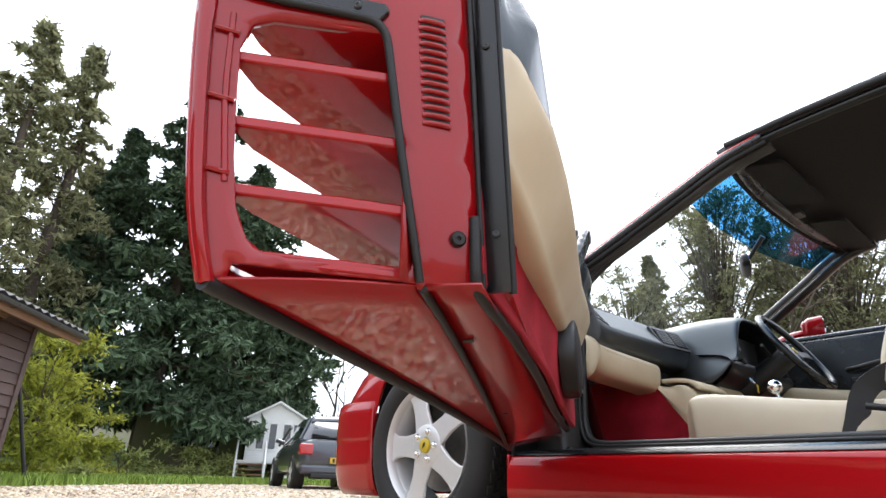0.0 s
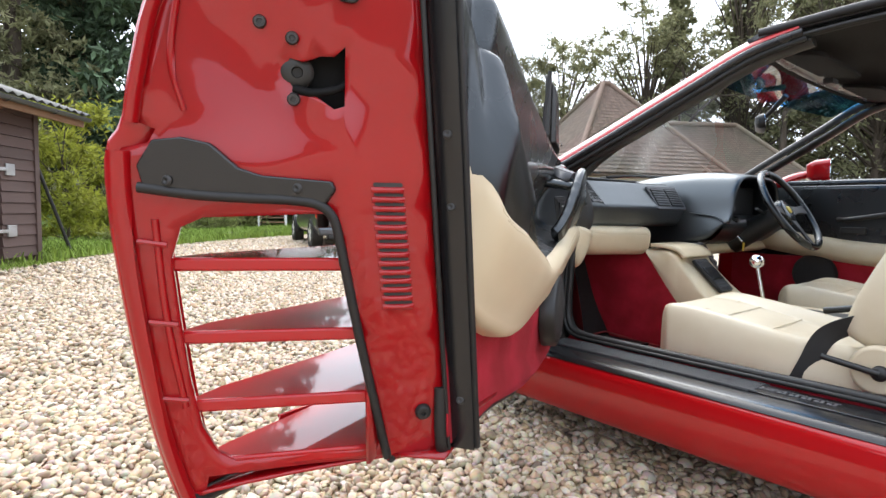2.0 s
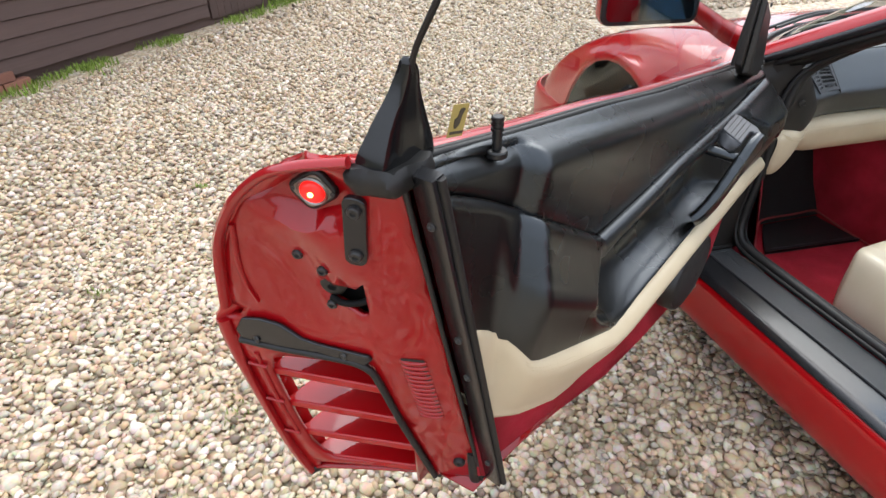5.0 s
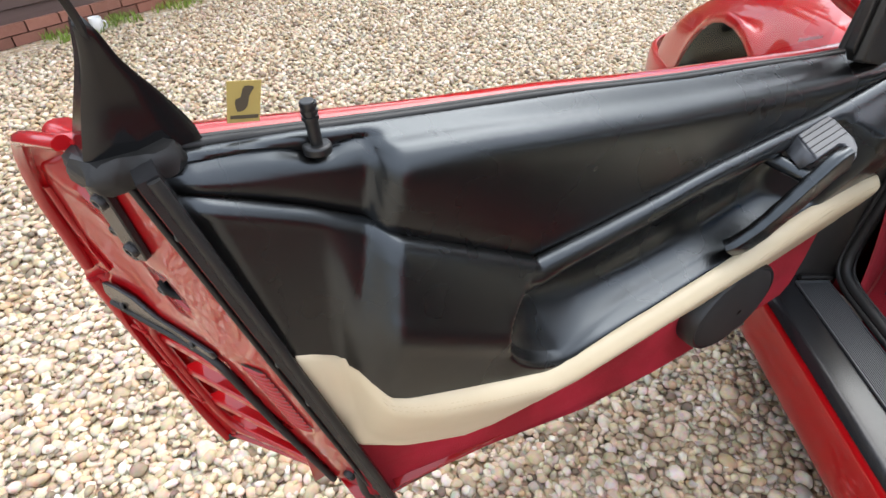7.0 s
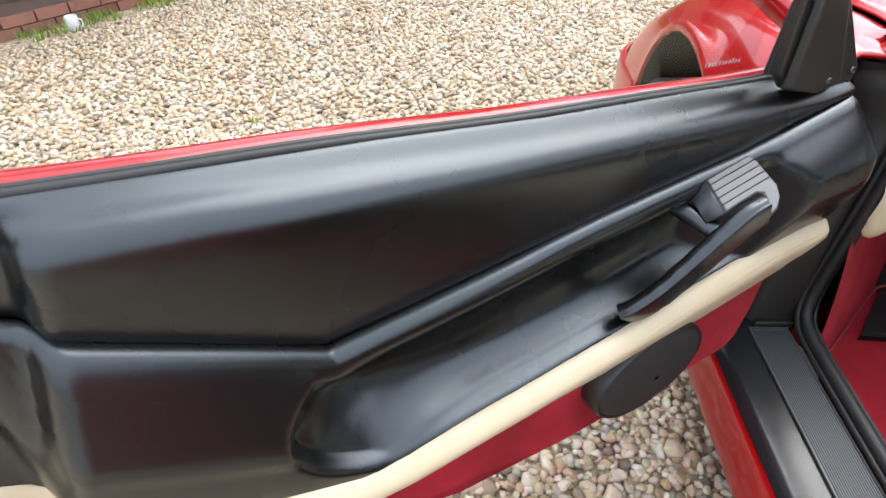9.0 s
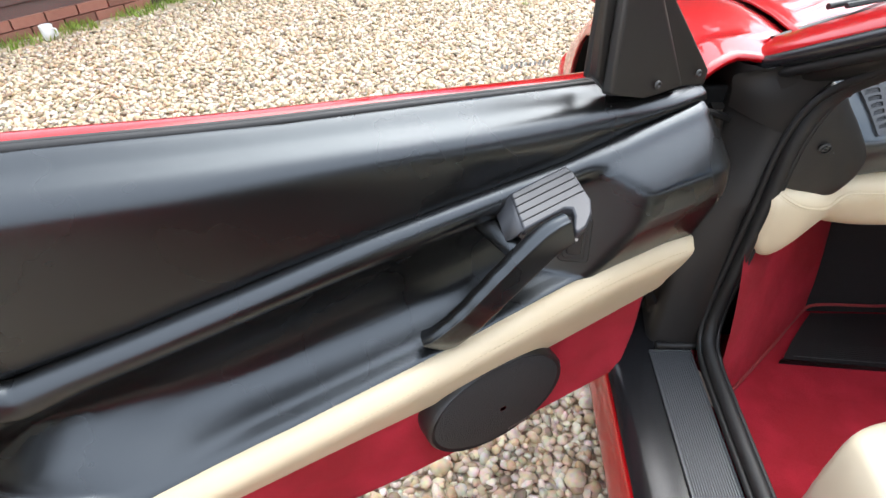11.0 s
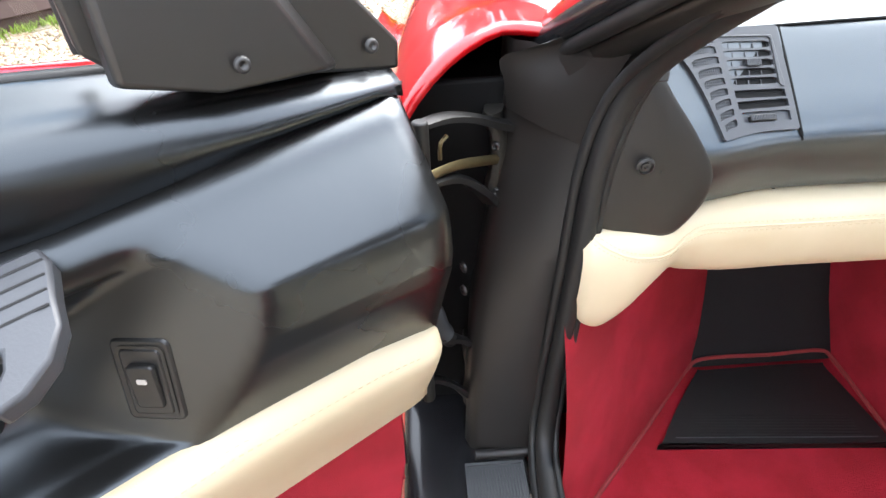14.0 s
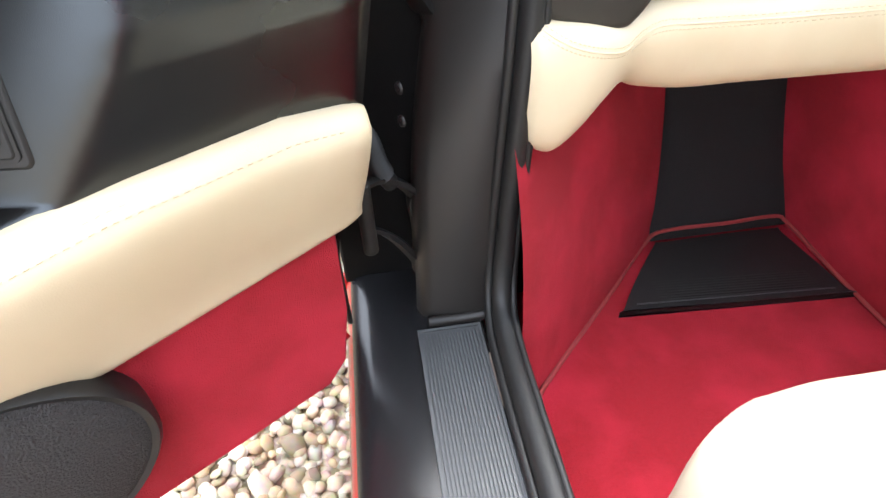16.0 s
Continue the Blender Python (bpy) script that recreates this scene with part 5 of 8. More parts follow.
lofted("hinge_bracket", [[Vector((x, y, z)) for x, y in ((-0.706 - o, 0.135), (-0.712 - o, 0.108), (-0.722 - o, 0.098), (-0.732 - o, 0.104), (-0.728 - o, 0.132))] for z, o in ((0.648, 0.0), (0.672, 0.004), (0.70, -0.002), (0.745, -0.002), (0.762, 0.006), (0.772, 0.004))], GRIME, car, "black hinge bracket", nu=12, nv=12, closed=True, caps=True)
lofted("hinge_bracket", [[Vector((x, y, z)) for x, y in ((-0.742 - o, 0.110), (-0.746 - o, 0.078), (-0.753 - o, 0.070), (-0.764 - o, 0.074), (-0.764 - o, 0.108))] for z, o in ((0.325, 0.004), (0.350, 0.0), (0.40, 0.0), (0.432, 0.003), (0.448, 0.0))], GRIME, car, "black hinge bracket", nu=12, nv=12, closed=True, caps=True)
slab("recess_lip", smooth_loop([(0.0, 0.565), (0.014, 0.572), (0.020, 0.60), (0.020, 0.66), (0.004, 0.655), (0.0, 0.61)], 20), lambda a, z, d: Vector((-0.733 + a * 0.75, 0.100 + a * 0.6 - d, z)), 0.006, GRIME, car, "", 0.002)
for p in ((-0.724, 0.096, 0.735), (-0.722, 0.097, 0.676), (-0.754, 0.069, 0.415), (-0.755, 0.069, 0.355)):
    screw("bolt", p, (-0.5, -1, 0), 0.006, car)
rod("hinge_pin", (-0.806, 0.020, 0.745), (-0.806, 0.020, 0.802), 0.008, GRIME, car, "grimy hinge pin", bev=0.002)
rod("hinge_pin", (-0.818, 0.012, 0.42), (-0.818, 0.012, 0.515), 0.009, GRIME, car, bev=0.002)
tube("check_strap", [(-0.722, 0.100, 0.717), (-0.750, 0.073, 0.729), (-0.775, 0.050, 0.737), (-0.815, 0.018, 0.738)], 0.0035, BRASS, car, "greased brass check strap", n=8, smoothn=10, ry=0.006)
tube("brass_clip", [(-0.788, 0.038, 0.752), (-0.787, 0.040, 0.768), (-0.780, 0.046, 0.774)], 0.0022, BRASS, car, n=6, smoothn=8)
bm = bmesh.new()
pth = cr([(-0.83, 0.005, 0.60), (-0.815, 0.017, 0.578), (-0.805, 0.027, 0.555), (-0.798, 0.036, 0.52), (-0.785, 0.045, 0.49)], 60)
sweep(bm, pth, ring2(0.012, 12), (1, 0, 0), scale=[1.0 + 0.16 * (k % 3 - 1) if 18 < k < 52 else 0.85 for k in range(60)])
part("wiring_gaiter", bm, RUBBER, car, "corrugated black wiring gaiter", 60)
for y, z in ((0.055, 0.60), (0.06, 0.56)):
    screw("bolt", (-0.765, y, z), (-1, -0.5, 0), 0.007, car)

# front wing and bonnet
def arch_z(y):
    return 0.30 + 0.45 * math.sqrt(max(0.0, 1 - ((y - 0.525) / 0.372) ** 2)) if abs(y - 0.525) < 0.372 else 0.0


CX = 0.08
yst = [0.02, 0.06, 0.11, 0.15, 0.156, 0.165, 0.18, 0.20, 0.23, 0.27, 0.32, 0.38, 0.44, 0.51, 0.58, 0.65, 0.72, 0.77, 0.81, 0.84, 0.865, 0.88, 0.893, 0.90, 0.95, 1.0, 1.08, 1.16, 1.24, 1.30, 1.34]
rows = []
for y in yst:
    pk = lerp_tab([(1.40, 0.50), (1.2, 0.60), (1.04, 0.69), (0.8, 0.79), (0.65, 0.828), (0.45, 0.862), (0.3, 0.870), (0.15, 0.866), (0.0, 0.858)], y)
    round_nose = step(y, 1.05, 1.36)
    xs = -0.872 + 0.16 * round_nose ** 2
    lowz = max(arch_z(y), 0.30 if 0.14 < y < 0.88 else 0.30)
    lowz = arch_z(y) if 0.155 < y < 0.895 else (0.30 if y > 0.8 else 0.36)
    xi = -0.645 if y < 0.2 else -0.60
    c = [(xi, pk - 0.012), (xi - 0.04, pk - 0.002), (xi - 0.09, pk - 0.004), (-0.79 + 0.10 * round_nose, pk - 0.03), (xs + 0.035, pk - 0.085), (xs + 0.008, max(pk - 0.16, lowz + 0.03)), (xs, max(pk - 0.24, lowz + 0.015)), (xs, lowz)]
    row = []
    for p in cr([(a, b, 0) for a, b in c], 24):
        back_y = lerp_tab([(-0.60, 0.115), (-0.66, 0.100), (-0.72, 0.110), (-0.80, 0.065), (-0.88, 0.02)], p.x)
        row.append(Vector((p.x, (y if y < 0.9 else 0.9 + (y - 0.9) * 0.86) + (back_y - 0.02) * max(0.0, 1 - (y - 0.02) / 0.17), p.y)))
    rows.append(row)
bm = bmesh.new()
loft(bm, rows)
wing = solid(part("front_wing", bm, RED, car, "red front wing", 50), 0.008, -1)
rows = []
for y in [0.19, 0.24, 0.30, 0.40, 0.5, 0.6, 0.7, 0.8, 0.9, 1.0, 1.1, 1.2, 1.28, 1.34]:
    pk = lerp_tab([(1.40, 0.50), (1.2, 0.60), (1.04, 0.69), (0.8, 0.79), (0.65, 0.828), (0.45, 0.862), (0.3, 0.870), (0.15, 0.866), (0.0, 0.858)], y)
    row = []
    for k in range(25):
        x = -0.596 + (2 * (0.596 + CX)) * k / 24
        e = (x - CX) / 0.676
        ystart = y + (0.26 * (1 - e * e) if y < 0.5 else 0.26 * (1 - e * e) * max(0, 1 - (y - 0.5) / 0.5))
        ystart = ystart if ystart < 0.9 else 0.9 + (ystart - 0.9) * 0.86
        row.append(Vector((x, min(ystart, 1.29), pk - 0.013 - 0.02 * (1 - e * e) + 0.012 * abs(e) ** 6)))
    rows.append(row)
bm = bmesh.new()
loft(bm, rows)
solid(part("bonnet", bm, RED, car, "red bonnet", 50), 0.006, -1)
# right wing, mirrored
bm = bmesh.new()
bm.from_mesh(wing.data)
for v in bm.verts:
    v.co.x = 2 * CX - v.co.x
me2 = bpy.data.meshes.new("front_wing")
bmesh.ops.reverse_faces(bm, faces=bm.faces[:])
bm.to_mesh(me2)
bm.free()
solid(link("front_wing", me2, RED, car, "", 50), 0.008, -1)
# front bumper
rows = []
for z, out in ((0.50, -0.02), (0.485, 0.004), (0.44, 0.012), (0.34, 0.012), (0.325, 0.004), (0.31, 0.008), (0.22, 0.0), (0.16, -0.02), (0.13, -0.05)):
    path = [(-0.872, 0.88), (-0.874, 1.0), (-0.870, 1.12), (-0.845, 1.24), (-0.77, 1.345), (-0.6, 1.40), (-0.3, 1.44), (CX, 1.45), (0.46, 1.44), (0.76, 1.40), (0.93, 1.345), (1.005, 1.24), (1.03, 1.12), (1.034, 1.0), (1.032, 0.88)]
    rows.append([Vector((CX + (p.x - CX) * (1 + out * 0.6), 0.88 + (p.y * (1 + out * 0.5) - 0.88) * 0.86, z)) for p in cr([(a, b, 0) for a, b in path], 50)])
bm = bmesh.new()
loft(bm, rows)
solid(part("front_bumper", bm, RED, car, "red front bumper", 50), 0.008, -1)
# wheel house
bm = bmesh.new()
ring = [(0.525 + 0.372 * math.cos(radians(a)), 0.30 + 0.452 * math.sin(radians(a))) for a in range(-20, 201, 11)]
loft(bm, [[Vector((x, y, z)) for y, z in ring] for x in (-0.86, -0.7, -0.5)])
bm.faces.new([bm.verts.new((-0.5, y, z)) for y, z in ring])
part("wheel_arch_liner", bm, DARK, car, "black wheel arch liner")



# wheels
def wheel(at, yaw, parent):
    m = Matrix.Translation(at) @ Matrix.Rotation(radians(yaw), 4, "Z") @ Matrix.Rotation(radians(-90), 4, "Y")
    n = 56
    R, H = 0.305, 0.210
    prof = [(H, 0.075), (H + 0.012, 0.098), (H + 0.035, 0.106), (R - 0.030, 0.104), (R - 0.012, 0.092), (R - 0.003, 0.070), (R, 0.035), (R, -0.035), (R - 0.003, -0.07), (R - 0.03, -0.104), (H + 0.02, -0.1), (H, -0.075)]
    bm = bmesh.new()
    loft(bm, [[m @ Vector((r * math.cos(2 * math.pi * i / n), r * math.sin(2 * math.pi * i / n), h)) for i in range(n)] for r, h in prof], True)
    w = part("wheel", bm, TYRE, parent, "front wheel with black tyre", 50)
    bm = bmesh.new()
    for row in range(4):
        for i in range(48):
            a = 2 * math.pi * (i + 0.5 * (row % 2)) / 48
            mm = m @ Matrix.Rotation(a, 4, "Z") @ Matrix.Translation((R + 0.002, 0, -0.051 + 0.034 * row)) @ Matrix.Rotation(radians(18), 4, "X")
            cuboid(bm, (-0.004, -0.014, -0.013), (0.003, 0.014, 0.013), mm)
    tagged(part("tread_pattern", bm, TYRE, w), kind="stuff")
    bm = bmesh.new()
    prof = [(0.196, 0.06), (0.203, 0.088), (0.208, 0.092), (0.210, 0.084), (0.206, 0.07), (0.206, -0.07), (0.19, -0.07), (0.185, 0.0), (0.190, 0.05)]
    loft(bm, [[m @ Vector((r * math.cos(2 * math.pi * i / n), r * math.sin(2 * math.pi * i / n), h)) for i in range(n)] for r, h in prof + prof[:1]], True)
    part("rim", bm, ALLOY, w, "silver alloy rim", 50)
    spoke = [(0.030, -0.050), (0.075, -0.042), (0.12, -0.036), (0.165, -0.040), (0.200, -0.056), (0.200, 0.056), (0.165, 0.040), (0.12, 0.036), (0.075, 0.042), (0.030, 0.050)]
    for k in range(5):
        mk = m @ Matrix.Rotation(radians(90 + 72 * k), 4, "Z")
        slab("spoke", spoke, lambda x, y, d, mk=mk: mk @ Vector((x, y, 0.058 + d + 0.012 * (1 - x / 0.2) - 0.10 * abs(y) * (d > 0))), 0.018, ALLOY, w, "", 0.005)
        mb = m @ Matrix.Rotation(radians(90 + 36 + 72 * k), 4, "Z") @ Matrix.Translation((0.048, 0, 0.080))
        round_stack("wheel_bolt", mb, [(0.013, 0.0), (0.013, 0.006), (0.0095, 0.0065), (0.0095, 0.012), (0.007, 0.016), (0.001, 0.017)], CHROME, w, "chrome wheel bolt", 12)
    round_stack("hub", m, [(0.075, 0.058), (0.075, 0.078), (0.066, 0.084), (0.028, 0.084), (0.026, 0.080), (0.001, 0.080)], ALLOY, w, "", 40)
    round_stack("centre_cap", m, [(0.025, 0.078), (0.025, 0.089), (0.023, 0.091), (0.001, 0.0915)], YELLOW, w, "yellow centre cap", 28)
    slab("cap_mark", smooth_loop([(-0.008, -0.010), (0.002, -0.004), (0.007, 0.004), (0.003, 0.012), (-0.004, 0.006)], 14), lambda x, y, d: m @ Vector((y, -x, 0.0912 + d)), 0.0008, PLAST, w, "dark emblem")
    bm = bmesh.new()
    cyl(bm, m @ Vector((0, 0, -0.02)), m @ Vector((0, 0, 0.0)), 0.150, n=40)
    part("brake_disc", bm, STEEL, w, "grey brake disc")
    block("brake_caliper", (0.08, -0.05, 0.0), (0.165, 0.06, 0.03), GRIME, w, b=0.006, m=m)
    return w


wheel((-0.796, 0.545, 0.305), 3, car)
wheel((2 * CX + 0.796, 0.545, 0.305), 183, car)

# windscreen and its pillars
SB = [(-0.635, 0.185, 0.855), (-0.45, 0.30, 0.860), (-0.2, 0.385, 0.865), (CX, 0.405, 0.868), (0.36, 0.385, 0.865), (0.61, 0.30, 0.860), (0.795, 0.185, 0.855)]
STP = [(-0.470, -0.505, 1.200), (-0.36, -0.465, 1.216), (-0.15, -0.435, 1.225), (CX, -0.428, 1.228), (0.31, -0.435, 1.225), (0.52, -0.465, 1.216), (0.63, -0.505, 1.200)]
mid = [tuple((Vector(a) * 0.5 + Vector(b) * 0.5 + Vector((0, 0.03, 0.022)))) for a, b in zip(SB, STP)]
screen = lofted("windscreen", [[Vector(p) for p in r] for r in (SB, mid, STP)], SCREEN, car, "windscreen with a blue tinted top band", nu=16, nv=28, smooth=60)
screen.visible_shadow = False
band = []
for t in (0.80, 0.87, 0.94, 0.995):
    band.append([a * ((1 - t) * (1 - 2 * t)) + m_ * (4 * t * (1 - t)) + b * (t * (2 * t - 1)) + Vector((0, -0.004, -0.003)) for a, m_, b in zip(cr(SB, 28), cr(mid, 28), cr(STP, 28))])
bnd = lofted("tint_band", band, TINT, car, "blue tint band", smooth=60)
bnd.visible_shadow = False
PIL = [(-0.657, 0.145, 0.848), (-0.640, 0.06, 0.893), (-0.592, -0.12, 0.993), (-0.545, -0.32, 1.103), (-0.508, -0.47, 1.185), (-0.498, -0.60, 1.218)]
for mirror in (1, -1):
    pts = [Vector(p) if mirror == 1 else Vector((2 * CX - p[0], p[1], p[2])) for p in PIL]
    tube("screen_pillar", [p + Vector((0.0, 0.002, 0.006)) for p in pts], 0.0, RED if mirror == 1 else VINYLM, car, "red windscreen pillar" if mirror == 1 else "black windscreen pillar", smoothn=26, section=[(-0.028, -0.010), (-0.026, 0.012), (-0.018, 0.019), (-0.010, 0.020), (0.008, 0.008), (0.024, -0.006), (0.026, -0.012), (0.0, -0.014)] if mirror == 1 else [(0.030, -0.030), (0.0, -0.012), (-0.03, 0.0), (-0.024, 0.010), (0.0, 0.011), (0.020, 0.006), (0.032, -0.004), (0.034, -0.018)])
    if mirror == 1:
        tube("pillar_channel", [p + Vector((-0.018, -0.010, -0.016)) for p in pts], 0.013, SATIN, car, "black drip channel", n=12, smoothn=26)
    tube("pillar_trim", [p + Vector((0.022 * mirror, -0.024, -0.034)) for p in pts], 0.026, VINYLM, car, "black pillar trim", n=14, smoothn=26, ry=0.016)
    tube("pillar_seal", [p + Vector((-0.014 * mirror, -0.018, -0.032)) for p in pts], 0.008, RUBBER, car, "black pillar seal", n=10, smoothn=26)
tube("cowl", [Vector(p) + Vector((0, 0.03, -0.020)) for p in SB[1:-1]], 0.03, SATIN, car, "black scuttle panel", n=10, smoothn=40, ry=0.012)
tube("screen_gasket", [Vector(p) + Vector((0, 0.004, 0.002)) for p in SB], 0.007, RUBBER, car, n=8, smoothn=40)
for x0, x1, y0, y1 in ((-0.50, -0.02, 0.30, 0.405), (0.10, 0.60, 0.42, 0.33)):
    tube("wiper_arm", [(x0, y0 + 0.005, 0.878), ((x0 + x1) / 2, (y0 + y1) / 2 + 0.02, 0.897), (x1, y1 - 0.01, 0.893)], 0.006, PLAST, car, "black wiper arm", n=8, smoothn=12)
    tube("wiper_blade", [(x0 + 0.02, y0 - 0.015, 0.884), ((x0 + x1) / 2, (y0 + y1) / 2 - 0.005, 0.899), (x1 + 0.04, y1 - 0.03, 0.897)], 0.005, RUBBER, car, n=6, smoothn=12)

# roof panel, lining and header
rows = []
for y, z in ((-0.47, 1.210), (-0.55, 1.232), (-0.8, 1.248), (-1.1, 1.250), (-1.5, 1.235)):
    rows.append([Vector((CX + (x - CX), y + 0.06 * (1 - abs((x - CX) / 0.6) ** 2) * (1 if y > -0.7 else 0.3), z + 0.022 * (1 - ((x - CX) / 0.6) ** 2))) for x in [CX - 0.60 + 1.2 * k / 14 for k in range(15)]])
solid(lofted("roof_panel", rows, SATIN, car, "black targa roof panel", nu=14, smooth=50), 0.028, -1)
rows = [[v + Vector((0, -0.01, -0.034)) for v in r] for r in rows]
lofted("headlining", rows, BLACKCARPET, car, "black cloth headlining", nu=14, smooth=50)
tube("screen_header", [Vector(p) + Vector((0, -0.02, -0.012)) for p in STP], 0.026, VINYL, car, "black screen header", n=12, smoothn=36, ry=0.016)
tube("roof_seal", [(-0.512, -0.50, 1.222), (-0.515, -0.8, 1.236), (-0.515, -1.5, 1.232)], 0.013, RUBBER, car, n=10, smoothn=14)
for x in (-0.20, 0.42):
    slab("sun_visor", stadium(0.40, 0.135, 5, 0.03), lambda a, b, d, x=x: Vector((x + a, -0.56 + b * 0.92, 1.196 + b * 0.18 - 0.01 - d)), 0.014, BLACKCARPET, car, "black sun visor", 0.004)
block("visor_clip", (0.06, -0.52, 1.172), (0.12, -0.49, 1.192), PLASTG, car, "grey visor clip", b=0.003)
# interior mirror
mi = Matrix.Translation((0.255, -0.235, 1.085)) @ Matrix.Rotation(radians(22), 4, "Z") @ Matrix.Rotation(radians(-8), 4, "X")
bm = bmesh.new()
loft(bm, [[mi @ Vector((x * s, y, z * s)) for x, z in stadium(0.20, 0.058, 5, 0.022)] for s, y in ((0.7, 0.032), (0.95, 0.02), (1.0, 0.0))], True, True)
part("rear_view_mirror", bm, PLAST, car, "black rear-view mirror", 50)
slab("mirror_glass", stadium(0.185, 0.046, 5, 0.018), lambda x, z, d: mi @ Vector((x, -0.001 - d, z)), 0.001, MIRROR, car)
rod("mirror_stalk", mi @ Vector((0, 0.02, 0)), (0.20, -0.33, 1.175), 0.007, PLAST, car, r2=0.010)

# far side: door trim, glass pillar, mirror
block("far_door_trim", (0.83, -1.6, 0.33), (0.87, 0.05, 0.86), VINYL, car, "black trim of the closed driver's door", b=0.02, segments=3)
lofted("far_armrest", [[Vector((0.835, y, z + 0.05)), Vector((0.795, y, z + 0.03)), Vector((0.79, y, z - 0.03)), Vector((0.83, y, z - 0.06))] for y, z in ((-1.3, 0.60), (-0.9, 0.56), (-0.5, 0.55), (-0.1, 0.60), (0.02, 0.62))], BEIGE, car, "cream armrest of the driver's door", nu=20, nv=12, smooth=60)
block("far_carpet", (0.822, -1.3, 0.2), (0.835, 0.1, 0.52), CARPET, car, "red carpet on the driver's door", b=0.004)
bm = bmesh.new()
cyl(bm, (0.820, -0.28, 0.44), (0.805, -0.28, 0.44), 0.095, 0.085, 32)
part("far_speaker", bm, MESH, car, "black round speaker in the driver's door")
tube("far_pull", [(0.826, -0.36, 0.70), (0.795, -0.40, 0.70), (0.790, -0.52, 0.72), (0.82, -0.56, 0.73)], 0.011, PLAST, car, n=10, smoothn=14)
block("far_switch", (0.815, -0.47, 0.635), (0.832, -0.37, 0.665), PLAST, car, b=0.004)
mr = Matrix.Translation((0.99, -0.26, 0.93)) @ Matrix.Rotation(radians(20), 4, "Z")
bm = bmesh.new()
loft(bm, [[mr @ Vector((x * s, y, z * s)) for x, z in stadium(0.20, 0.115, 5, 0.03)] for s, y in ((0.6, 0.09), (0.9, 0.06), (1.0, 0.0))], True, True)
part("far_mirror", bm, RED, car, "red driver's door mirror", 50)
slab("far_mirror_glass", stadium(0.176, 0.094, 5, 0.02), lambda x, z, d: mr @ Vector((x, -0.001 - d, z)), 0.002, MIRROR, car)
tube("far_mirror_arm", [(0.84, -0.08, 0.86), (0.90, -0.14, 0.90), (0.97, -0.2, 0.92)], 0.035, RED, car, n=12, smoothn=8, ry=0.02)
tube("far_sill_top", [(0.86, -1.6, 0.862), (0.86, -0.5, 0.866), (0.85, 0.1, 0.862)], 0.018, VINYL, car, n=8, smoothn=12)
block("far_body", (0.87, -2.4, 0.12), (1.02, 0.2, 0.85), RED, car, "red driver's door skin", b=0.03, segments=3)

# ---- cabin ----
bm = bmesh.new()
cuboid(bm, (-0.66, -2.0, 0.135), (0.84, 0.62, 0.155))
part("floor", bm, CARPET, car, "red carpeted cabin floor")
block("rear_bulkhead", (-0.66, -1.42, 0.14), (0.84, -1.36, 1.0), BLACKCARPET, car, "black rear bulkhead", b=0.01)
block("firewall", (-0.66, 0.44, 0.13), (0.84, 0.50, 0.84), BLACKCARPET, car, "black footwell bulkhead", b=0.01)
lofted("footwell_side", [[Vector(p).lerp(Vector(q), t) + Vector((0.012 * math.sin(math.pi * t), 0, 0)) for p, q in (((-0.654, -0.075, 0.150), (-0.652, 0.012, 0.56)), ((-0.606, -0.03, 0.152), (-0.636, 0.034, 0.58)), ((-0.44, 0.13, 0.153), (-0.52, 0.20, 0.58)), ((-0.307, 0.262, 0.155), (-0.30, 0.405, 0.58)))] for t in (0.0, 0.3, 0.65, 1.0)], CARPET, car, "red carpeted footwell side", nu=10, nv=24, smooth=60)
bm = bmesh.new()
loft(bm, [[Vector((-0.035 - 0.035 * t, y, 0.150 + (zt_ - 0.150) * t)) for t in (0.0, 0.3, 0.6, 0.85, 1.0)] for y, zt_ in ((0.44, 0.60), (0.2, 0.60), (0.09, 0.585), (0.057, 0.530), (0.0, 0.452), (-0.05, 0.384), (-0.098, 0.325), (-0.25, 0.325), (-0.7, 0.325), (-1.3, 0.325))])
part("tunnel_side", bm, CARPET, car, "red carpeted tunnel side", 60)
# toe board and mats
lofted("toe_board", [[Vector((x, y, z)) for x in (-0.31, -0.2, -0.1, -0.02)] for y, z in ((0.262, 0.158), (0.285, 0.20), (0.335, 0.30), (0.395, 0.50), (0.40, 0.62))], BLACKCARPET, car, "black ribbed toe board", nu=10, thick=0.01, smooth=60)
MATO = [(-0.424, 0.098), (-0.40, 0.086), (-0.07, 0.062), (-0.052, 0.076), (-0.066, 0.22), (-0.085, 0.238), (-0.285, 0.238), (-0.318, 0.228)]
slab("rubber_mat", smooth_loop(MATO, 48), lambda x, y, d: Vector((x, y, 0.156 + d + 0.05 * max(0, (y - 0.18)))), 0.012, RUBBER, car, "black rubber heel mat", 0.004)
for k in range(16):
    y = 0.088 + 0.003 * k
    tube("mat_rib", [(-0.36, y + 0.012, 0.1685), (-0.09, y - 0.010, 0.1685)], 0.0008, RUBBER, car, n=5) if k % 2 == 0 else None
tube("carpet_piping", [(-0.612, -0.05, 0.160), (-0.60, -0.03, 0.160), (-0.44, 0.13, 0.161), (-0.325, 0.246, 0.166), (-0.29, 0.258, 0.180), (-0.16, 0.256, 0.182), (-0.06, 0.258, 0.182), (-0.046, 0.24, 0.176), (-0.040, 0.08, 0.163), (-0.040, -0.2, 0.162)], 0.0038, PIPING, car, "red carpet piping", n=7, smoothn=80)
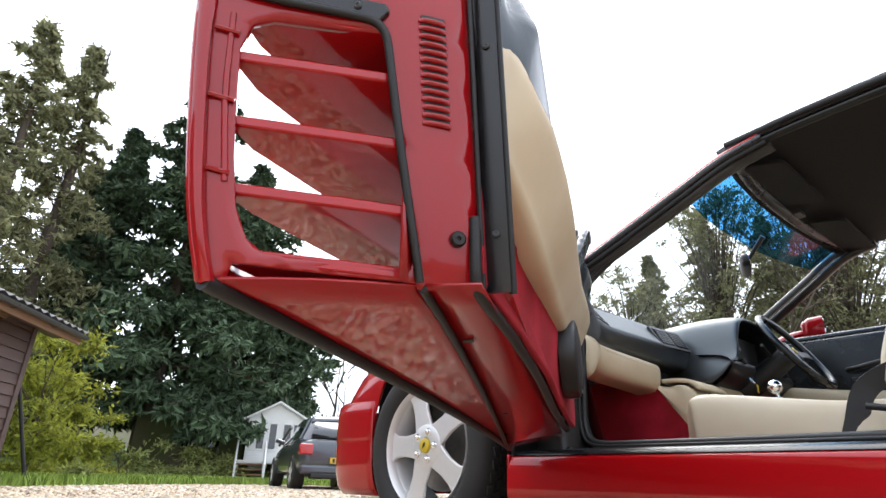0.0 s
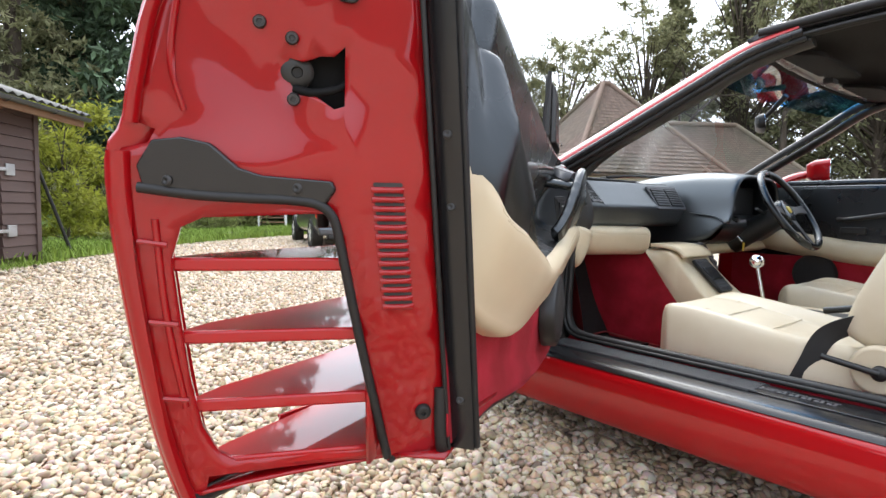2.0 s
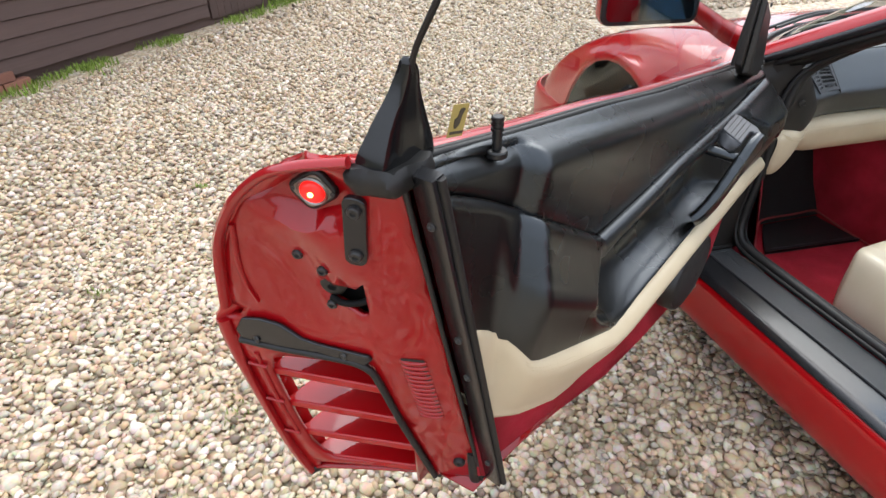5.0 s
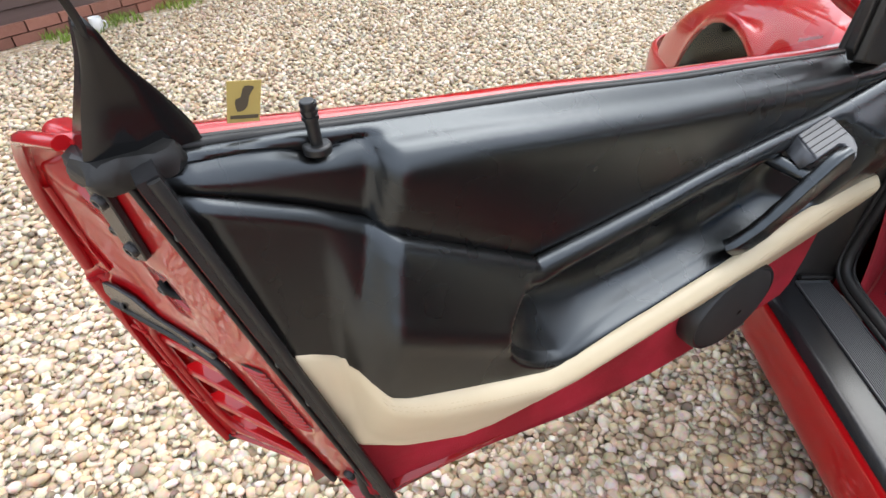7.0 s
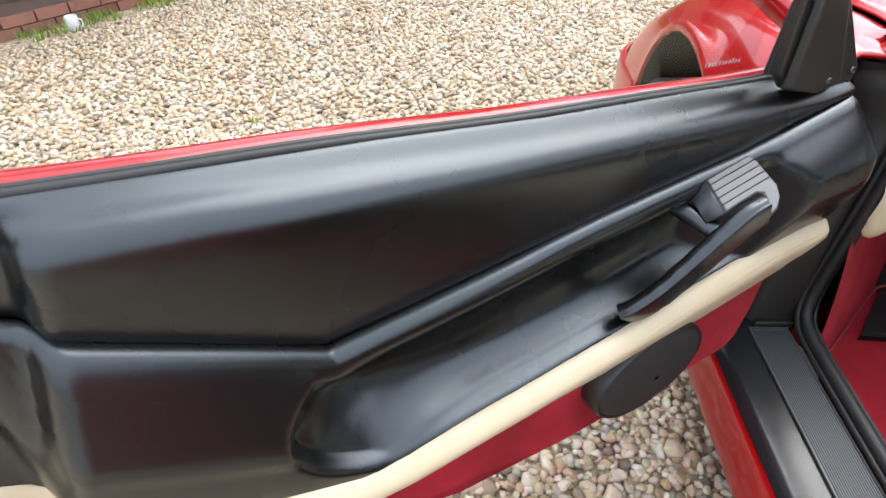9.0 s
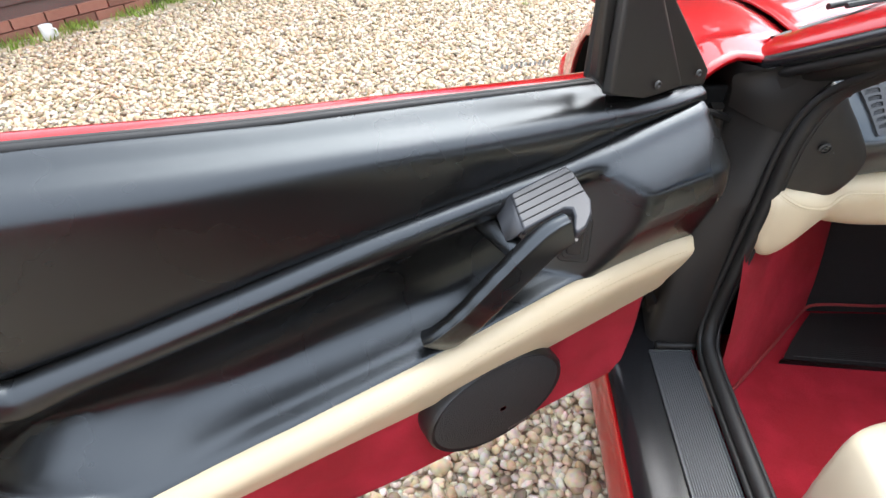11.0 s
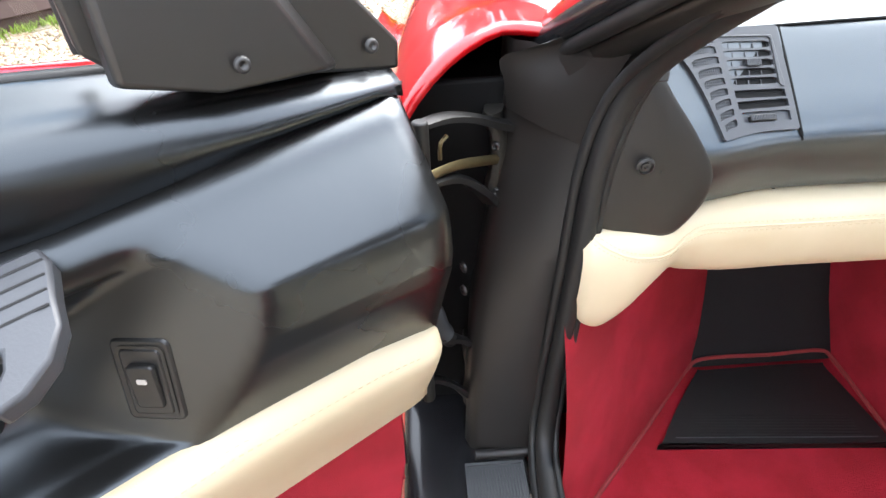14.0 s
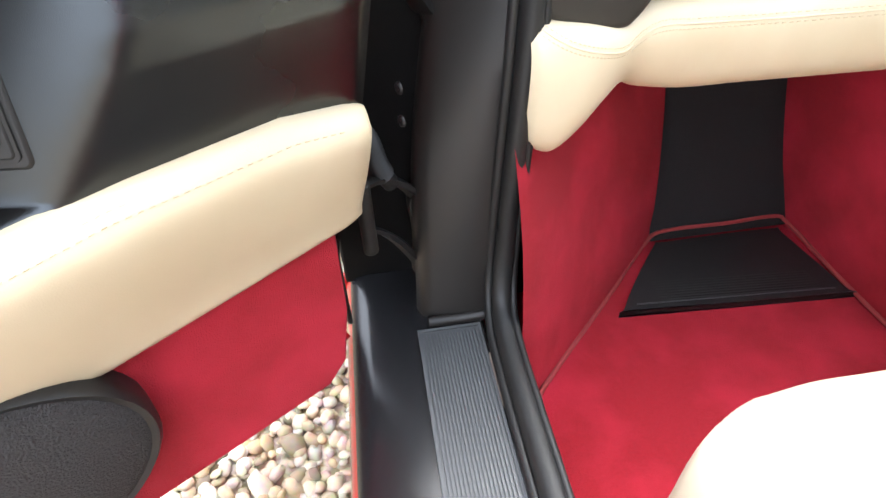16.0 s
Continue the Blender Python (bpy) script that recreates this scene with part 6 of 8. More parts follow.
tube("mat_stitch", [(-0.405, 0.096, 0.170), (-0.2, 0.081, 0.1702), (-0.07, 0.072, 0.170)], 0.0012, PLASTG, car, n=5, smoothn=20)

# dash: black upper with vents, cream knee roll
rows = []
for x in (-0.618, -0.58, -0.50, -0.40, -0.2, 0.0, 0.15, 0.20):
    lead = max(min(0.0, (x + 0.405) * 0.22) + min(0.0, (x + 0.50) * 0.2), -0.028)
    far_y = lerp_tab([(0.3, 0.37), (0.08, 0.385), (-0.2, 0.365), (-0.45, 0.275), (-0.58, 0.185), (-0.635, 0.14)], x) - lead
    rows.append([Vector((x, y + lead, z)) for y, z in ((far_y, 0.838), (0.6 * far_y + 0.4 * 0.14, 0.843), (0.25 * far_y + 0.75 * 0.14, 0.843), (0.142, 0.840), (0.131, 0.834), (0.098, 0.793), (0.064, 0.751), (0.056, 0.738), (0.066, 0.70), (0.087, 0.664), (0.16, 0.655))])
lofted("dashboard", rows, VINYLD, car, "black grained dashboard top", nu=44, nv=40, smooth=60)
tube("dash_seam", [(-0.425, 0.1335, 0.8385), (-0.30, 0.1385, 0.8395), (0.0, 0.1385, 0.8395), (0.20, 0.1385, 0.8395)], 0.0016, DARK, car, n=6, smoothn=20)
rows = []
for x, dy, zt, zb in ((-0.640, -0.040, 0.660, 0.545), (-0.630, -0.046, 0.663, 0.530), (-0.608, -0.046, 0.662, 0.521), (-0.58, -0.043, 0.660, 0.540), (-0.55, -0.032, 0.658, 0.566), (-0.524, -0.018, 0.658, 0.580), (-0.50, -0.008, 0.658, 0.570), (-0.44, 0.0, 0.658, 0.558), (-0.36, 0.006, 0.656, 0.554), (-0.2, 0.012, 0.653, 0.548), (-0.06, 0.020, 0.650, 0.542)):
    rows.append([Vector((x, y + dy, z)) for y, z in ((0.15, zt + 0.012), (0.10, zt + 0.010), (0.062, zt + 0.003), (0.044, zt - 0.015), (0.042, zt - 0.4 * (zt - zb)), (0.052, zb + 0.02), (0.077, zb), (0.15, zb - 0.005))])
roll = lofted("knee_roll", rows, BEIGE, car, "cream leather knee roll under the dash", nu=60, nv=44, smooth=60)
roll_front = [v.co.copy() for v in roll.data.vertices if v.co.y < 0.075]


def on_roll(x, z, d):
    """The point of the knee roll's front at x, z, lifted by d."""
    near = sorted(((p.x - x) ** 2 + (p.z - z) ** 2 + 1e-9, p.y) for p in roll_front)[:4]
    return Vector((x, sum(y / q for q, y in near) / sum(1 / q for q, _ in near) - d, z))


SEAM = cr([(-0.638, 0, 0.668), (-0.602, 0, 0.648), (-0.563, 0, 0.636), (-0.540, 0, 0.633), (-0.520, 0, 0.640), (-0.492, 0, 0.645), (-0.456, 0, 0.643), (-0.353, 0, 0.638), (-0.2, 0, 0.634), (-0.07, 0, 0.630)], 180)
tube("knee_seam", [on_roll(p.x, p.z, 0.0002) for p in SEAM[::3]], 0.0012, BEIGE, car, n=6)
bm = bmesh.new()
for off in (0.0045, -0.0045):
    for a, b in zip(SEAM[::2], SEAM[1::2]):
        cyl(bm, on_roll(a.x, a.z + off, 0.0004), on_roll(b.x, b.z + off, 0.0004), 0.0007, n=4)
tagged(part("knee_stitching", bm, THREAD, car, "double row of cream stitching"), kind="stuff")
# black end cap with a screw, moulded over the dash end
CAP = [(-0.634, 0.690), (-0.630, 0.672), (-0.600, 0.660), (-0.548, 0.650), (-0.526, 0.660), (-0.504, 0.690), (-0.503, 0.722), (-0.530, 0.765), (-0.562, 0.806), (-0.580, 0.830), (-0.598, 0.832), (-0.624, 0.76)]
bm = bmesh.new()
capc = Vector((-0.568, 0.0, 0.735))
rows = []
for sc, d in ((1.0, 0.060), (1.0, 0.012), (0.985, 0.005), (0.95, 0.001), (0.88, -0.001), (0.6, -0.003), (0.3, -0.004), (0.02, -0.004)):
    ring = []
    for x, z in smooth_loop(CAP, 60):
        x, z = capc.x + (x - capc.x) * sc, capc.z + (z - capc.z) * sc
        ring.append(Vector((x, 0.020 + d + 0.6 * max(0.0, x + 0.575) ** 1.5 + 0.06 * (z - 0.72), z)))
    rows.append(ring)
loft(bm, rows, True)
part("dash_end_cap", bm, POST, car, "black dash end cap", 60)
round_stack("cap_screw", Matrix.Translation((-0.587, 0.0145, 0.745)) @ Matrix.Rotation(radians(97), 4, "X"), [(0.0095, 0), (0.0095, 0.003), (0.0072, 0.0045), (0.0066, 0.002), (0.0048, 0.002), (0.0044, 0.004), (0.002, 0.004), (0.001, 0.002)], SCREWM, car, "black screw", 18)
block("cap_clip", (-0.603, 0.010, 0.829), (-0.581, 0.030, 0.841), PLASTG, car, "grey trim clip", b=0.003)
# side vent let into the dash face: slats, two slots, a thumb wheel and a tapering row of demist louvres
VX, VY, VN = Vector((0.9767, 0.2147, -0.0054)), Vector((-0.1316, 0.6182, 0.7749)), Vector((0.1697, -0.7561, 0.6320))


def on_vent(x, y, d=0.0):
    """x to the right and y up from the vent's lower right corner, d proud of the dash."""
    return Vector((-0.407, 0.062, 0.7495)) + VX * x + VY * y + VN * d


def slot(x0, x1, y0, y1, h, arch=0.0, r=0.35, n=7):
    """A rounded slot whose centre line runs from (x0, y0) to (x1, y1)."""
    top, bottom = [], []
    for i in range(n):
        t = i / (n - 1)
        x, y = x0 + (x1 - x0) * t, y0 + (y1 - y0) * t + arch * 4 * t * (1 - t)
        hh = h / 2 * (1 - r * (1 if i in (0, n - 1) else 0))
        x += (x1 - x0) * 0.02 * (1 if i == 1 else -1 if i == n - 2 else 0) * -3
        top.append((x, y + hh))
        bottom.append((x, y - hh))
    return bottom + top[::-1]


rows_slat = [slot(-0.072 + 0.0004 * k, -0.0165 + 0.0002 * k, 0.1003 - 0.0098 * k, 0.0950 - 0.0098 * k, 0.0074) for k in range(5)]
rows_slot = [slot(-0.0695 + 0.0006 * k, -0.0096 + 0.0008 * k, 0.0473 - 0.0123 * k, 0.0416 - 0.0105 * k, 0.0086, r=0.1) for k in range(2)]
louvres = []
for k in range(9):
    t = k / 8
    louvres.append(slot(-0.1215 + 0.032 * t + 0.003 * math.sin(math.pi * t), -0.0815 + 0.0072 * t, 0.1066 - 0.0938 * t, 0.1069 - 0.0888 * t, 0.0084 - 0.0012 * t, 0.0016 - 0.0006 * t, 0.25))
recess = slot(-0.0665, -0.0095, 0.0222, 0.0172, 0.0115, r=0.15)
VENT = cr([(-0.003, 0.1135, 0), (-0.0015, 0.058, 0), (-0.0015, 0.003, 0)], 8) + cr([(-0.004, 0.0015, 0), (-0.049, 0.0045, 0), (-0.0905, 0.001, 0)], 8) + cr([(-0.0925, 0.003, 0), (-0.1035, 0.0486, 0), (-0.117, 0.085, 0), (-0.1335, 0.111, 0)], 10) + cr([(-0.132, 0.114, 0), (-0.112, 0.1175, 0), (-0.066, 0.118, 0), (-0.006, 0.1155, 0)], 10)
vent = empty("side_vent", "", "")
vent.parent = car
panel = slab("vent_panel", [(p.x, p.y) for p in VENT], lambda x, y, d: on_vent(x, y, d + 0.0035), 0.006, PLASTG, vent, "grey slotted vent panel", 0.0, holes=[*rows_slat, *rows_slot, *louvres, recess])
for p in panel.data.polygons:
    p.use_smooth = False
slab("vent_lip", [(-0.0765, 0.1105), (-0.0125, 0.1045), (-0.0095, 0.0485), (-0.0135, 0.0490), (-0.0155, 0.0520), (-0.0148, 0.1005), (-0.018, 0.1030), (-0.0735, 0.1085)], lambda x, y, d: on_vent(x, y, d + 0.0034), 0.0016, PLASTG, vent, "", 0.0006)
# shade behind the slats and slots, painted as a near-black backing
slab("vent_shade", [(-0.0745, 0.106), (-0.0145, 0.100), (-0.0060, 0.026), (-0.0715, 0.029)], lambda x, y, d: on_vent(x, y, d - 0.0002), 0.0008, DARK, vent)
for row in range(5):
    for k in range(3):
        x = -0.064 + 0.0147 * k + 0.003 * (row % 2)
        y = 0.0995 - 0.0098 * row - 0.095 * (x + 0.072)
        slab("vent_blade", stadium(0.0010, 0.0056, 2, 0.0004), lambda a, b, d, x=x, y=y: on_vent(x + a + 0.12 * b, y + b, d + 0.0008), 0.0014, PLASTG, vent)
slab("vent_tab", stadium(0.0165, 0.0075, 3, 0.001), lambda a, b, d: on_vent(-0.041 + a, 0.0775 + b - 0.095 * a, d + 0.0012), 0.0052, PLASTG, vent, "ribbed grey vent tab", 0.0008)
for k in range(8):
    slab("tab_rib", stadium(0.0008, 0.0068, 2, 0.0003), lambda a, b, d, k=k: on_vent(-0.0475 + 0.0019 * k + a, 0.0781 - 0.00018 * k + b, d + 0.0063), 0.0007, PLASTG, vent)
slab("recess_floor", recess, lambda x, y, d: on_vent(x, y, d - 0.0002), 0.0008, PLASTG, vent)
slab("vent_wheel", slot(-0.0590, -0.0275, 0.0196, 0.0168, 0.0074, 0.0010, 0.3), lambda x, y, d: on_vent(x, y, d + 0.0006), 0.0050, PLAST, vent, "ribbed black thumb wheel", 0.001)
for k in range(16):
    slab("wheel_rib", stadium(0.0009, 0.0058, 2, 0.0003), lambda a, b, d, k=k: on_vent(-0.0572 + 0.0019 * k + a, 0.0197 - 0.00017 * k + 0.0009 * math.sin(math.pi * k / 15) + b, d + 0.0055), 0.0007, PLASTG, vent)
for row in louvres:
    # near-black backing carries the shade behind each louvre's grid
    slab("demist_shade", row, lambda x, y, d: on_vent(x, y, d - 0.0004), 0.0012, DARK, vent)
    x0, x1 = min(p[0] for p in row), max(p[0] for p in row)
    y0, y1 = min(p[1] for p in row), max(p[1] for p in row)
    bm = bmesh.new()
    for k in range(int((x1 - x0) / 0.0024)):
        x = x0 + 0.0016 + 0.0024 * k
        cuboid(bm, (x - 0.0005, y0, 0.0008), (x + 0.0005, y1, 0.0016))
    for k in range(3):
        y = y0 + (y1 - y0) * (k + 0.8) / 3.6
        cuboid(bm, (x0, y - 0.0005, 0.0008), (x1, y + 0.0005, 0.0016))
    for v in bm.verts:
        v.co = on_vent(v.co.x, v.co.y, v.co.z)
    part("demist_grid", bm, PLASTG, vent)
tube("dash_slit", [(-0.4195, 0.1345, 0.8385), (-0.4125, 0.0965, 0.7935), (-0.4065, 0.0615, 0.751), (-0.4035, 0.0575, 0.738), (-0.400, 0.065, 0.71), (-0.397, 0.077, 0.684), (-0.396, 0.087, 0.664)], 0.0020, DARK, car, n=6, smoothn=24)
# centre vents
cvx = Vector((0.99, -0.10, 0)).normalized()
cvz = Vector((0, 0.53, 0.85)).normalized()
cvn = cvx.cross(cvz)
cm = Matrix((cvx, cvz, cvn)).transposed().to_4x4()
cm.translation = Vector((0.078, 0.082, 0.775)) + cvn * 0.008
slab("centre_vent", stadium(0.205, 0.115, 4, 0.008), lambda x, y, d: cm @ Vector((x, y, d - 0.006)), 0.010, PLASTG, car, "dark grey centre vent", 0.002)
for c in (-0.048, 0.048):
    # near-black backing paints in the shade between the slats
    slab("vent_shade", stadium(0.084, 0.088, 3, 0.004), lambda x, y, d, c=c: cm @ Vector((x + c, y, d + 0.003)), 0.002, DARK, car)
    for k in range(7):
        slab("vent_slat", stadium(0.086, 0.0055, 3), lambda x, y, d, c=c, k=k: cm @ Vector((x + c, y - 0.036 + 0.012 * k, d + 0.005)), 0.004, PLASTG, car, "", 0.0)
# binnacle
rows = []
for y, zt, hw in ((0.36, 0.862, 0.20), (0.22, 0.880, 0.215), (0.08, 0.888, 0.225), (-0.05, 0.886, 0.225), (-0.13, 0.876, 0.22), (-0.145, 0.866, 0.215)):
    cx = 0.46
    low = 0.575 + 0.10 * step(-y, 0.0, 0.14)
    rows.append([Vector((cx - hw - 0.045, y, low)), Vector((cx - hw - 0.022, y, 0.72)), Vector((cx - hw, y, zt - 0.06)), Vector((cx - hw * 0.75, y, zt - 0.008)), Vector((cx, y, zt)), Vector((cx + hw * 0.75, y, zt - 0.008)), Vector((cx + hw, y, zt - 0.06)), Vector((cx + hw + 0.022, y, 0.72)), Vector((cx + hw + 0.045, y, low))])
solid(lofted("instrument_binnacle", rows, VINYLD, car, "black instrument binnacle", nu=20, nv=36, smooth=60), 0.012, 1)
block("instrument_panel", (0.245, -0.05, 0.60), (0.675, 0.0, 0.84), PLAST, car, "dark instrument panel", b=0.01)
lofted("lower_dash", [[Vector((x, y, z)) for y, z in ((0.02, 0.72), (-0.10, 0.70), (-0.13, 0.66), (-0.06, 0.59), (0.10, 0.55))] for x in (0.17, 0.24, 0.45, 0.66, 0.83)], VINYLD, car, "black lower dash", nu=20, nv=20, smooth=60)
lofted("driver_knee_roll", [[Vector((x, y, z)) for y, z in ((0.04, 0.60), (-0.05, 0.585), (-0.06, 0.55), (0.02, 0.53), (0.10, 0.54))] for x in (0.19, 0.4, 0.6, 0.82)], BEIGE, car, "cream driver's knee roll", nu=14, nv=14, smooth=60)
for x, z in ((0.265, 0.735), (0.305, 0.69)):
    round_stack("dash_knob", Matrix.Translation((x, -0.115, z)) @ Matrix.Rotation(radians(80), 4, "X"), [(0.013, -0.01), (0.014, 0.012), (0.012, 0.018), (0.001, 0.019)], PLAST, car, "black dash knob", 18)
tube("column_stalk", [(0.40, -0.2, 0.72), (0.30, -0.215, 0.735), (0.265, -0.22, 0.74)], 0.006, PLAST, car, n=8, smoothn=8)
rod("key", (0.318, -0.13, 0.622), (0.318, -0.15, 0.60), 0.005, CHROME, car, "key in the ignition")
slab("key_tag", stadium(0.016, 0.034, 3, 0.003), lambda x, y, d: Vector((0.318 + x, -0.155 - d, 0.577 + y)), 0.002, YELLOW, car, "yellow key fob")

# steering wheel
sc = Vector((0.450, -0.282, 0.740))
sn = Vector((0, -0.84, 0.545)).normalized()
sx, su = Vector((1, 0, 0)), Vector((0, 0.545, 0.84)).normalized()
sm2 = Matrix((sx, su, sn)).transposed().to_4x4()
sm2.translation = sc
bm = bmesh.new()
sweep(bm, [sm2 @ Vector((0.185 * math.cos(2 * math.pi * i / 56), 0.185 * math.sin(2 * math.pi * i / 56), 0.0)) for i in range(56)], ring2(0.0145, 12), sn, closed=True)
steer = part("steering_wheel", bm, VINYL, car, "black leather three-spoke steering wheel", 60)
for a in (0, 180, 270):
    ma = sm2 @ Matrix.Rotation(radians(a), 4, "Z")
    slab("spoke", [(0.03, -0.028), (0.10, -0.017), (0.178, -0.022), (0.178, 0.022), (0.10, 0.017), (0.03, 0.028)], lambda x, y, d, ma=ma: ma @ Vector((x, y, d - 0.022 + 0.10 * x)), 0.008, PLAST, steer, "", 0.003)
round_stack("hub", sm2, [(0.058, -0.04), (0.058, -0.016), (0.050, -0.006), (0.020, -0.003), (0.001, -0.003)], VINYL, steer, "", 32)
round_stack("horn_badge", sm2, [(0.017, -0.004), (0.017, 0.0), (0.015, 0.001), (0.001, 0.001)], YELLOW, steer, "yellow horn badge", 24)
rod("column", sc - sn * 0.03, sc - sn * 0.28, 0.042, PLAST, car, "black steering column shroud", r2=0.055, n=24)

# console, radio, tunnel and gear lever
rows = []
for y, z, xl, xr in ((0.07, 0.565, -0.075, 0.205), (-0.02, 0.560, -0.075, 0.205), (-0.055, 0.545, -0.072, 0.203), (-0.075, 0.515, -0.068, 0.20), (-0.13, 0.455, -0.072, 0.205), (-0.19, 0.400, -0.085, 0.215), (-0.235, 0.376, -0.095, 0.225), (-0.32, 0.368, -0.10, 0.23), (-0.5, 0.366, -0.10, 0.235), (-0.9, 0.366, -0.10, 0.235), (-1.3, 0.366, -0.10, 0.235)):
    zl = min(lerp_tab([(0.07, 0.548), (0.057, 0.528), (-0.098, 0.317), (-1.3, 0.317)], y), z - 0.02)
    rows.append([Vector((xl + 0.004, y, zl)), Vector((xl - 0.004, y, zl + 0.35 * (z - zl))), Vector((xl, y + 0.002, z - 0.012)), Vector((xl + 0.012, y, z)), Vector(((xl + xr) / 2, y - 0.004, z + 0.003)), Vector((xr - 0.012, y, z)), Vector((xr, y + 0.002, z - 0.012)), Vector((xr + 0.008, y + 0.02, z - 0.10)), Vector((xr + 0.012, y + 0.05, 0.20))])
lofted("centre_console", rows, BEIGE, car, "cream leather centre console", nu=60, nv=40, smooth=60)
lofted("console_lid", [[Vector((x, y, z)) for x in (-0.062, 0.05, 0.168)] for y, z in ((0.06, 0.590), (0.0, 0.588), (-0.055, 0.578), (-0.088, 0.552), (-0.092, 0.540))], BEIGE, car, "cream leather console lid", nu=16, nv=12, thick=0.016, smooth=60)
cf = [Vector((0.053, -0.092, 0.528)), Vector((0.060, -0.206, 0.412))]
cd = (cf[1] - cf[0])
cn = Vector((0, -0.713, 0.701))
for name, t0, t1, hw, mt, lift in (("radio_fascia", 0.0, 1.0, 0.052, PLAST, 0.002), ("radio", 0.28, 0.66, 0.046, SATIN, 0.006)):
    a, b = cf[0].lerp(cf[1], t0), cf[0].lerp(cf[1], t1)
    bm = bmesh.new()
    q = [a + Vector((-hw, 0, 0)), a + Vector((hw, 0, 0)), b + Vector((hw, 0, 0)), b + Vector((-hw, 0, 0))]
    loft(bm, [[p + cn * (lift - 0.01) for p in q], [p + cn * (lift + 0.004) for p in q]], True, True)
    bevel(part(name, bm, mt, car, "black radio and switch panel" if name == "radio" else ""), 0.002)
for row in (0.10, 0.76, 0.88):
    for k in range(6):
        p = cf[0].lerp(cf[1], row) + Vector((-0.036 + 0.0145 * k, 0, 0)) + cn * 0.007
        block("console_button", (-0.0045, -0.004, -0.001), (0.0045, 0.004, 0.003), PLASTG, car, "grey console button", b=0.0, m=Matrix.Translation(p) @ cn.to_track_quat("Z", "Y").to_matrix().to_4x4())
block("gate_surround", (0.005, -0.72, 0.366), (0.120, -0.205, 0.374), PLAST, car, "black gear gate surround", b=0.003)
block("gear_gate", (0.022, -0.40, 0.373), (0.100, -0.29, 0.377), GALV, car, "polished open gear gate", b=0.002)
for x in (0.038, 0.061, 0.084):
    block("gate_slot", (x - 0.004, -0.385, 0.3765), (x + 0.004, -0.305, 0.3782), GRIME, car, b=0)
rod("gear_lever", (0.061, -0.345, 0.375), (0.061, -0.313, 0.515), 0.0062, CHROME, car, "chrome gear lever")
bm = bmesh.new()
bmesh.ops.create_uvsphere(bm, u_segments=24, v_segments=16, radius=0.026, matrix=Matrix.Translation((0.061, -0.310, 0.538)))
part("gear_knob", bm, CHROME, car, "chrome ball gear knob", 80)
rod("handbrake", (0.02, -0.55, 0.39), (0.02, -0.72, 0.43), 0.012, PLAST, car, r2=0.010)


